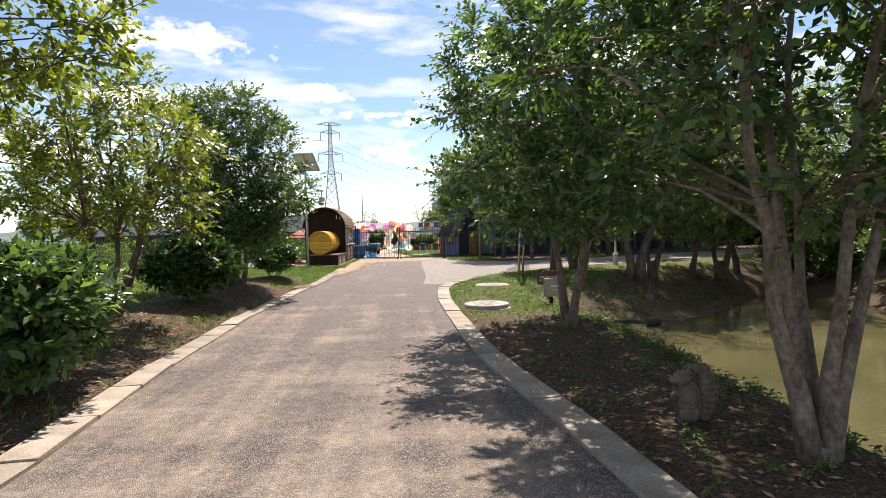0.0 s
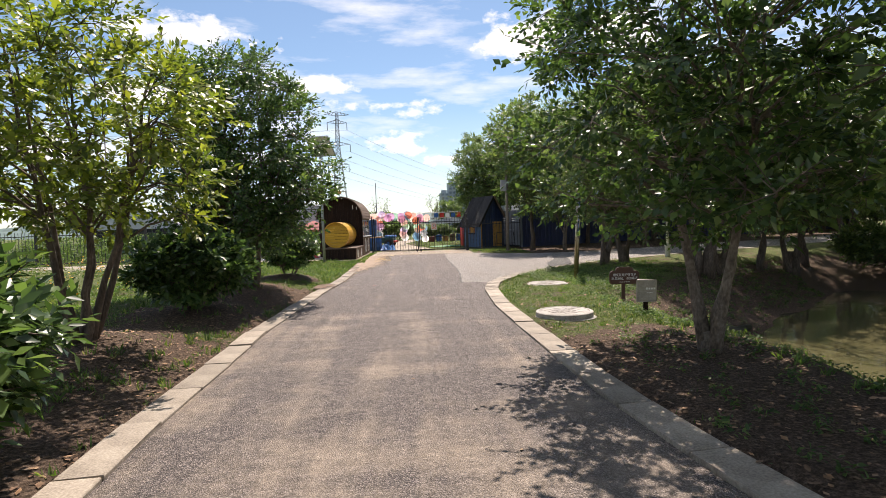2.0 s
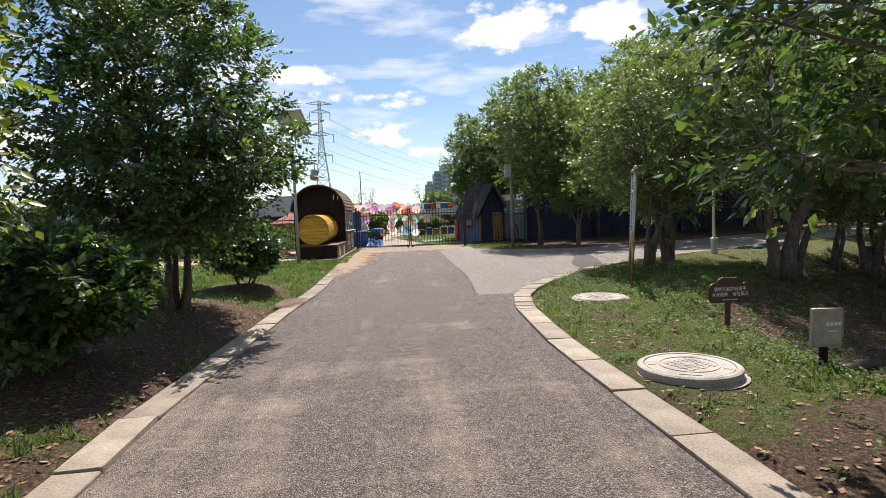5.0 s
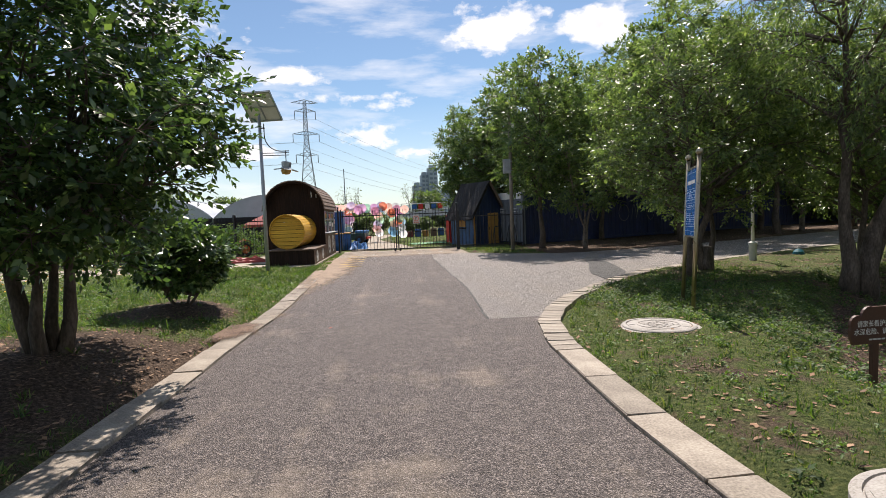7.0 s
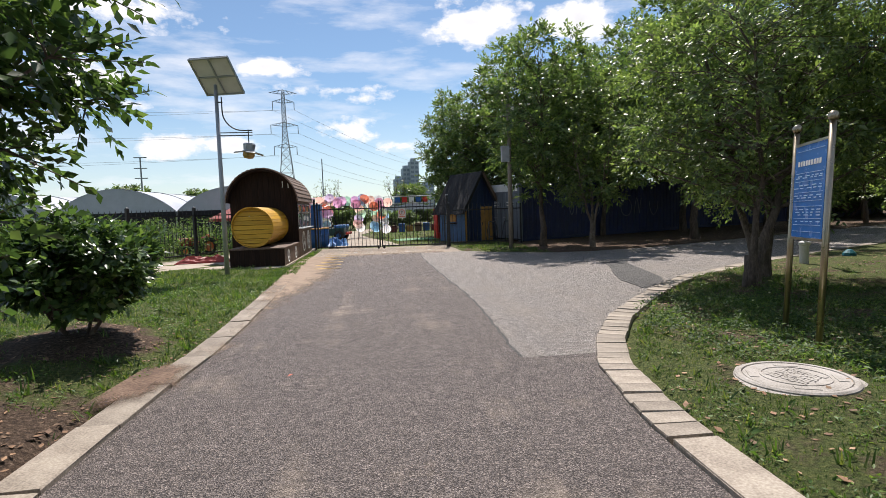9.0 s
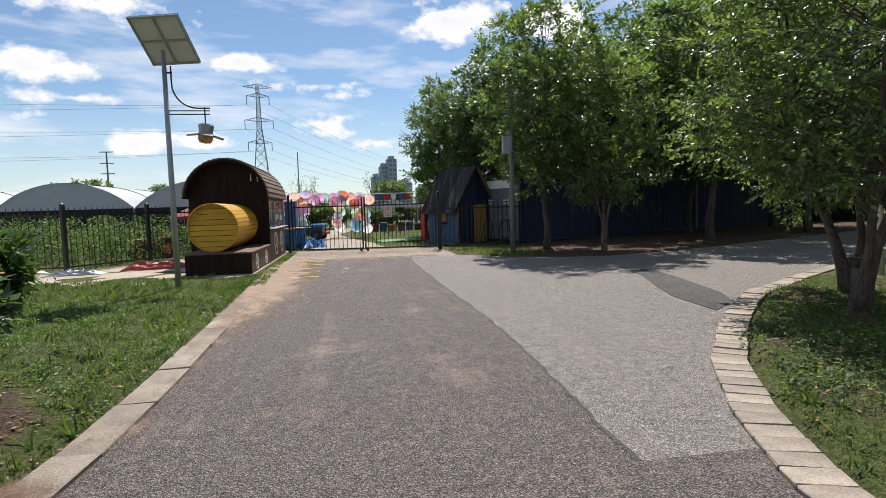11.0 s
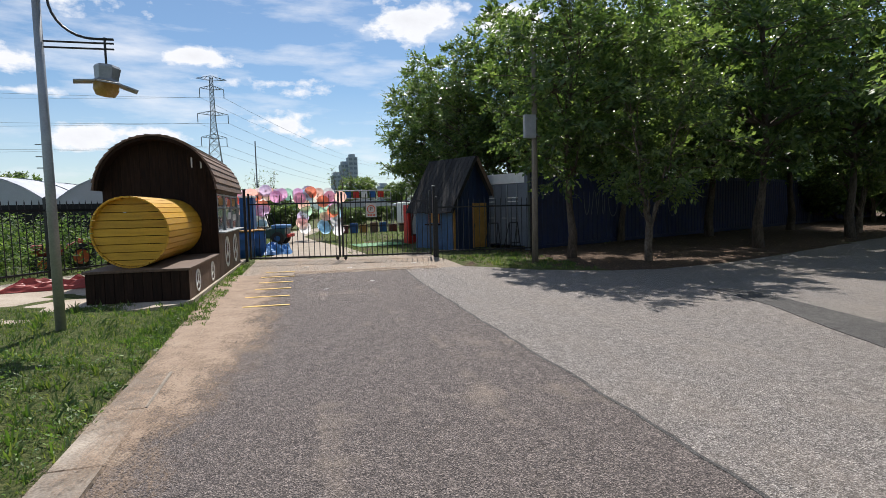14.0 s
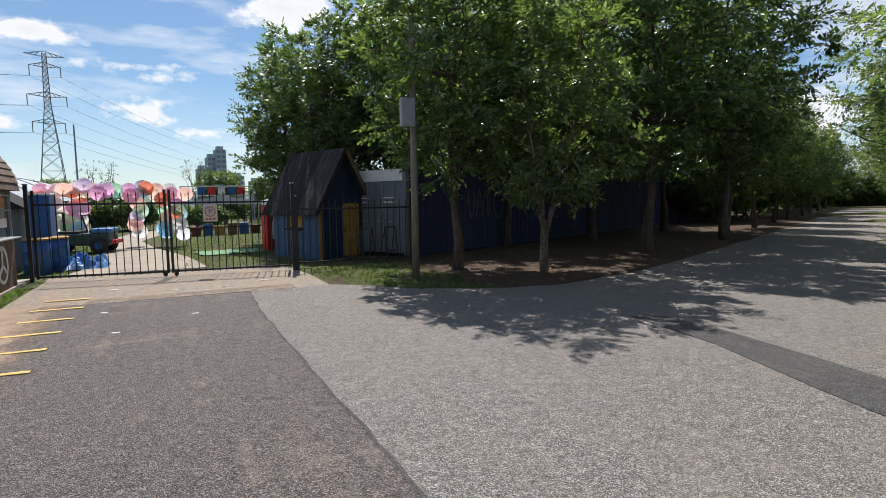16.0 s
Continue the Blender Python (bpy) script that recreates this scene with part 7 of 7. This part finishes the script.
bare = make_tree("pruned_tree", 73, "pruned tree with bare upright limbs", at(-6.3, 70), M["leaf_far"], M["bark"], 8, 0.06, 1.1, 4.6, (0, 0, 4.3, 1.6, 1.3, 1.0), 40, 2, 0.12, 0.2, per=4, base=3.0, group="pruned trees")
put_copy(bare, 0.6, 71, 80, 1.05)


# ---- distance: pylon, lines, high-rises, hills ----
def pylon(m, label, hgt=42.5):
    t = thing("pylon", m, label, "pylon", "pylons")

    def half(z):
        return 3.6 + (0.75 - 3.6) * min(1.0, z / (hgt * 0.68)) if z < hgt * 0.68 else 0.75 - 0.3 * (z - hgt * 0.68) / (hgt * 0.32)
    corners = [(-1, -1), (1, -1), (1, 1), (-1, 1)]
    for sx, sy in corners:
        part("leg", tubed([(sx * half(z), sy * half(z), z) for z in (0, hgt * 0.34, hgt * 0.68, hgt)], 0.11, 4), M["lattice"], t)
    br = bmesh.new()
    z = 1.0
    while z < hgt - 0.6:
        z2 = min(hgt, z + max(1.3, half(z) * 1.7))
        a, b = half(z), half(z2)
        for i in range(4):
            p, q = corners[i], corners[(i + 1) % 4]
            tube(br, [(p[0] * a, p[1] * a, z), (q[0] * b, q[1] * b, z2)], 0.06, 3, False)
            tube(br, [(q[0] * a, q[1] * a, z), (p[0] * b, p[1] * b, z2)], 0.06, 3, False)
            tube(br, [(p[0] * b, p[1] * b, z2), (q[0] * b, q[1] * b, z2)], 0.05, 3, False)
        z = z2
    part("bracing", br, M["lattice"], t)
    for z, w in ((hgt - 0.6, 4.4), (hgt - 3.4, 3.4), (hgt - 11.0, 4.3), (hgt - 18.0, 3.6)):
        a = bmesh.new()
        for s in (-1, 1):
            for q in (-1, 1):
                tube(a, [(0, q * 0.5, z + 1.1), (s * w, 0, z + 0.1)], 0.07, 3, False)
                tube(a, [(0, q * 0.6, z - 0.3), (s * w, 0, z + 0.1)], 0.07, 3, False)
                for k in range(1, 4):
                    u = k / 4
                    tube(a, [(s * w * u, q * 0.5 * (1 - u), z + 1.1 - u), (s * w * (u + 0.2), q * 0.5 * (0.8 - u), z - 0.3 + 0.4 * (u + 0.2))], 0.05, 3, False)
            if z < hgt - 3:
                tube(a, [(s * w, 0, z + 0.1), (s * w, 0, z - 2.6)], 0.12, 5)
        part("cross_arm", a, M["lattice"], t)
    return t


pylon(pose(-30.2, 200, -0.5, 0, 0, 12), "tall steel lattice pylon with three pairs of arms")
pylon(pose(96, 520, -0.5, 0, 0, 12), "far steel lattice pylon")
t = thing("distribution_pole", pose(-62, 165, 0), "far single power pole with three short arms", "power pole")
part("shaft", tubed([(0, 0, -1), (0, 0, 18)], [0.3, 0.18], 6), M["lattice"], t)
for z in (12.4, 15, 17.8):
    part("arm", boxed(-1.6, 1.6, -0.1, 0.1, z, z + 0.22), M["lattice"], t)


def wires():
    k = 0
    for z, w in ((38.6, 3.4), (31.0, 4.3), (24.0, 3.6)):
        for s in (-1, 1):
            for end in ((96 + s * w, 520, z), (-330, 150 - s * 20, z + 4)):
                a, b = Vector((-30.2 + s * w, 200, z - (2.6 if z < 41 else 0))), Vector(end)
                sag = 9.0 if end[0] > 0 else 6.0
                pts = []
                for i in range(25):
                    u = i / 24
                    p = a.lerp(b, u)
                    p.z -= sag * 4 * u * (1 - u)
                    pts.append(p)
                tagged(part("power_line", tubed(pts, 0.042, 4), M["wire"]), "thin sagging overhead power line", "power line", "power lines")


wires()


def high_rise(x, y, w, d, h, floors, label):
    t = thing("apartment_tower", pose(x, y, -1, 0, 0, 8), label, "apartment tower", "far apartment towers")
    part("wall", boxed(-w / 2, w / 2, 0, d, 0, h), M["tower_wall"], t)
    part("roof", boxed(-w * 0.3, w * 0.3, d * 0.2, d * 0.8, h, h + 2), M["tower_wall"], t)
    cols = max(2, int(w / 3))
    me = None
    for f in range(floors):
        for c in range(cols):
            xx, z = -w / 2 + w * (c + 0.5) / cols, h * (f + 0.3) / floors
            if me is None:
                o = part("window", boxed(-w / cols * 0.36, w / cols * 0.36, -0.12, 0.05, 0, h / floors * 0.55), M["tower_glass"], t)
                me = o.data
                o.location = (xx, 0, z)
            else:
                shared("window", me, t, Matrix.Translation((xx, 0, z)))


high_rise(14.4, 380, 5.2, 8, 24, 9, "grey-blue slab tower in the distance")
high_rise(19.6, 382, 4.6, 8, 31, 11, "tall grey-blue tower in the distance")
high_rise(25.0, 380, 5.8, 8, 35.5, 12, "tallest grey-blue apartment tower in the distance")
high_rise(34.0, 384, 8.5, 8, 20, 7, "lower grey-blue block in the distance")
high_rise(46.0, 388, 7.0, 8, 17, 6, "lower grey-blue block in the distance")


def hills():
    for y, h0, s, k in ((900, 26, 0.006, 1.0), (1400, 44, 0.004, 5.0)):
        bm = bmesh.new()
        prev = None
        for x in np.arange(-1500, 1500, 15):
            z = h0 * (0.55 + 0.45 * math.sin(x * s + k) * math.sin(x * s * 0.37 + k * 2)) + 2.5 * noise.noise(Vector((x * 0.02, k, 0))) + 1.2 * noise.noise(Vector((x * 0.08, k, 3)))
            c = [bm.verts.new((x, y, -5)), bm.verts.new((x, y + 60, z * 0.7)), bm.verts.new((x, y + 140, z))]
            if prev:
                for i in range(2):
                    bm.faces.new((prev[i], c[i], c[i + 1], prev[i + 1]))
            prev = c
        tagged(part("backdrop", bm, M["hill"], smooth=True), "low hazy wooded hills", "hills", kind="structure")


hills()


# ---- grass, weeds, fallen leaves ----
def blades():
    rng = np.random.default_rng(81)

    def scatter(n, x0, x1, y0, y1, keep, size, tuft, mat, name, label, flat=0.0, lift=1.0):
        x, y = rng.uniform(x0, x1, n), rng.uniform(y0, y1, n)
        k = keep(x, y)
        x, y = x[k], y[k]
        m = len(x)
        x, y = np.repeat(x, tuft) + rng.normal(size=m * tuft) * 0.03, np.repeat(y, tuft) + rng.normal(size=m * tuft) * 0.03
        z = height(x, y)
        ok = ~on_road(x, y) & (z > -0.04)
        x, y, z = x[ok], y[ok], z[ok]
        m = len(x)
        a = rng.uniform(0, 2 * math.pi, m)
        ln = size * rng.uniform(0.5, 1.35, m)
        lean = rng.uniform(0.15, 0.95, m)
        d = np.stack([np.cos(a) * lean, np.sin(a) * lean, np.full(m, lift)], -1)
        d /= np.linalg.norm(d, axis=1)[:, None]
        sd = np.stack([-np.sin(a), np.cos(a), np.zeros(m)], -1)
        w = (ln * 0.085 + 0.0022)[:, None]
        p = np.stack([x, y, z - 0.004], -1)
        v = np.empty((m, 4, 3))
        v[:, 0] = p - sd * w * 0.6
        v[:, 1] = p + sd * w * 0.6
        mid_ = p + d * (ln * 0.6)[:, None]
        v[:, 2] = mid_ + sd * w * 0.5
        tip = p + d * ln[:, None]
        tip[:, 2] -= ln * lean * 0.3
        v[:, 3] = tip
        me = leaf_mesh(name, v.reshape(-1, 3), mat)
        tagged(new(name, me), label, "grass", kind="stuff")

    def left_keep(x, y):
        return (x < x_left(y) - 0.28) & (rng.random(len(x)) < turf(x, y) ** 1.5 + 0.03)

    def right_keep(x, y):
        return (x > x_right(y) + 0.30) & (rng.random(len(x)) < turf(x, y) ** 1.5 + 0.03) & (past_crest(x, y) < 3.5) & (np.hypot(x - 1.28, y - 11.25) > 0.55) & (np.hypot(x - 2.02, y - 15.8) > 0.52)
    scatter(27000, -9.5, -3.0, 3, 28, left_keep, 0.055, 5, M["blade"], "grass", "short patchy green grass on the verge")
    scatter(34000, 0.5, 7.5, 2, 24.5, right_keep, 0.042, 5, M["blade"], "grass", "short patchy green grass on the pond verge")
    scatter(1500, -9.5, -3.2, 3, 28, left_keep, 0.13, 9, M["blade"], "grass_tufts", "taller grass tufts on the verge")
    scatter(1200, 0.6, 7.0, 2, 24, right_keep, 0.11, 9, M["blade"], "grass_tufts", "taller grass tufts on the pond verge")
    scatter(500, 1.8, 4.6, 29.5, 34.5, lambda x, y: (y > y_strip(x) + 0.1) & (x < 4.4), 0.09, 9, M["blade"], "grass", "grass patch at the foot of the pole")
    scatter(650, -4.3, -3.6, 25.0, 34.6, lambda x, y: (x < x_left(y) - 0.01) & (x > np.where(y > 28.1, -4.14, -9)), 0.07, 12, M["lush"], "grass_tufts", "grass strip between yard and road")
    scatter(9000, -9, 9, 36.8, 58, lambda x, y: np.abs(x + 2.2 + 0.06 * (y - 36)) > 1.3, 0.1, 3, M["blade"], "grass", "lawn grass behind the gate")
    scatter(300, 2.2, 4.2, 2.5, 13, lambda x, y: np.abs(past_crest(x, y)) < 0.4, 0.11, 8, M["blade"], "grass_tufts", "taller grass along the crest of the pond bank")
    scatter(260, -4.6, -3.3, 3.2, 14, lambda x, y: (x < x_left(y) - 0.34) & (wobble(x, y, 2.3, 7) > -0.1), 0.09, 12, M["blade"], "grass_tufts", "green grass tufts beside the kerb")
    # broad-leaved weeds
    n = 4600
    x, y = rng.uniform(0.8, 12.0, n), rng.uniform(3, 24, n)
    k = (x > x_right(y) + 0.3) & (past_crest(x, y) < 4.0) & (past_crest(x, y) > np.where(rng.random(n) < np.where(y < 9.5, 0.5, 0.1), -2.0, -0.25)) & (height(x, y) > -1.15)
    k &= (np.hypot(x - 1.28, y - 11.25) > 0.65) & (np.hypot(x - 2.02, y - 15.8) > 0.62)
    c = np.stack([x[k], y[k], height(x[k], y[k]) + 0.04], -1)
    tagged(new("weeds", leaf_mesh("weeds", leaf_arrays(rng, c, 0.06, 22, 0.06, 0.6), M["weed"])), "low broad-leaved weeds along the bank", "weeds", kind="stuff")
    x, y = rng.uniform(-9.5, -3.4, 9000), rng.uniform(3, 27, 9000)
    k = (x < x_left(y) - 0.34) & (rng.random(9000) < turf(x, y) ** 2 * np.clip(0.55 + 0.6 * wobble(x, y, 2.7, 3), 0.05, 1)) & ~((x < -4.1) & (y > 24.6))
    c = np.stack([x[k], y[k], height(x[k], y[k]) + 0.03], -1)
    tagged(new("weeds", leaf_mesh("weeds", leaf_arrays(rng, c, 0.06, 16, 0.042, 0.6), M["lush"])), "low broad-leaved weeds in the verge", "weeds", kind="stuff")
    x, y = rng.uniform(0.6, 6.5, 7000), rng.uniform(9, 24, 7000)
    k = (x > x_right(y) + 0.36) & (past_crest(x, y) < 0.5) & (rng.random(7000) < turf(x, y) ** 2 * np.clip(0.45 + 0.9 * wobble(x, y, 2.1, 6), 0.03, 1))
    k &= (np.hypot(x - 1.28, y - 11.25) > 0.62) & (np.hypot(x - 2.02, y - 15.8) > 0.6)
    c = np.stack([x[k], y[k], height(x[k], y[k]) + 0.025], -1)
    tagged(new("weeds", leaf_mesh("weeds", leaf_arrays(rng, c, 0.055, 15, 0.04, 0.6), M["lush"])), "lush low weeds in patches on the pond verge", "weeds", kind="stuff")
    # creeping leaves round the notice board, a dark patch added in place of tree shade
    rng = np.random.default_rng(77)
    c = np.stack([rng.uniform(1.7, 6.0, 2600), rng.uniform(13.0, 20.8, 2600)], 1)
    d = np.hypot((c[:, 0] - 3.6) / 2.0, (c[:, 1] - 17.4) / 3.4) + 0.3 * wobble(c[:, 0], c[:, 1], 1.7, 4)
    ok = (d < 0.85) & right_keep(c[:, 0], c[:, 1]) & (np.hypot(c[:, 0] - 2.02, c[:, 1] - 15.8) > 0.65)
    c = c[ok]
    c = np.column_stack([c, height(c[:, 0], c[:, 1]) + 0.05])
    tagged(new("shade_cover", leaf_mesh("shade_cover", leaf_arrays(rng, c, 0.085, 20, 0.055, 0.6), M["weed"])), "dark green creeping leaves added as tree shade round the notice board", "ground cover", kind="stuff")


def litter():
    rng = np.random.default_rng(91)
    for n, x0, x1, y0, y1, label in ((5200, -6.8, -3.1, 3, 20, "dry brown fallen leaves on the bare soil of the verge"), (15000, 0.8, 13, 2, 25, "dry brown fallen leaves under the pond trees"), (9000, 3.8, 26, 29.5, 41, "dry leaf litter under the container trees")):
        x, y = rng.uniform(x0, x1, n), rng.uniform(y0, y1, n)
        k = ~on_road(x, y) & (rng.random(n) < 1.0 - 0.72 * turf(x, y)) & (past_crest(x, y) < 7) & (height(x, y) > -1.18)
        k &= (x < x_left(y) - 0.3) | (x > x_right(y) + 0.3) | (y > 29)
        x, y = x[k], y[k]
        m = len(x)
        a, ln = rng.uniform(0, 2 * math.pi, m), rng.uniform(0.03, 0.085, m)
        ax = np.stack([np.cos(a), np.sin(a), rng.uniform(-0.25, 0.35, m)], -1)
        sd = np.stack([-np.sin(a), np.cos(a), rng.uniform(-0.3, 0.3, m)], -1)
        p = np.stack([x, y, height(x, y) + 0.008], -1)
        v = np.empty((m, 4, 3))
        v[:, 0] = p
        v[:, 1] = p + ax * (ln * 0.5)[:, None] + sd * (ln * 0.28)[:, None]
        v[:, 2] = p + ax * ln[:, None]
        v[:, 3] = p + ax * (ln * 0.5)[:, None] - sd * (ln * 0.28)[:, None]
        v[:, :, 2] = np.maximum(v[:, :, 2], p[:, None, 2])
        tagged(new("fallen_leaves", leaf_mesh("fallen_leaves", v.reshape(-1, 3), M["litter"])), label, "fallen leaves", kind="stuff")
    for x, y, c in ((-0.72, 4.6, "litter"), (-0.35, 6.1, "litter"), (-2.35, 17.0, "orange"), (-3.5, 25.0, "orange"), (-1.1, 8.0, "litter"), (0.15, 7.6, "litter")):
        v = leaf_arrays(np.random.default_rng(int(x * 100 + 500)), np.array([[x, y, 0.012]]), 0.004, 1, 0.085, 0.9)
        v[:, 2] = np.clip(v[:, 2], 0.004, 0.035)
        tagged(new("fallen_leaf", leaf_mesh("fallen_leaf", v, M[c])), "single dry leaf lying on the asphalt", "leaf", "leaves on the road")


blades()
litter()
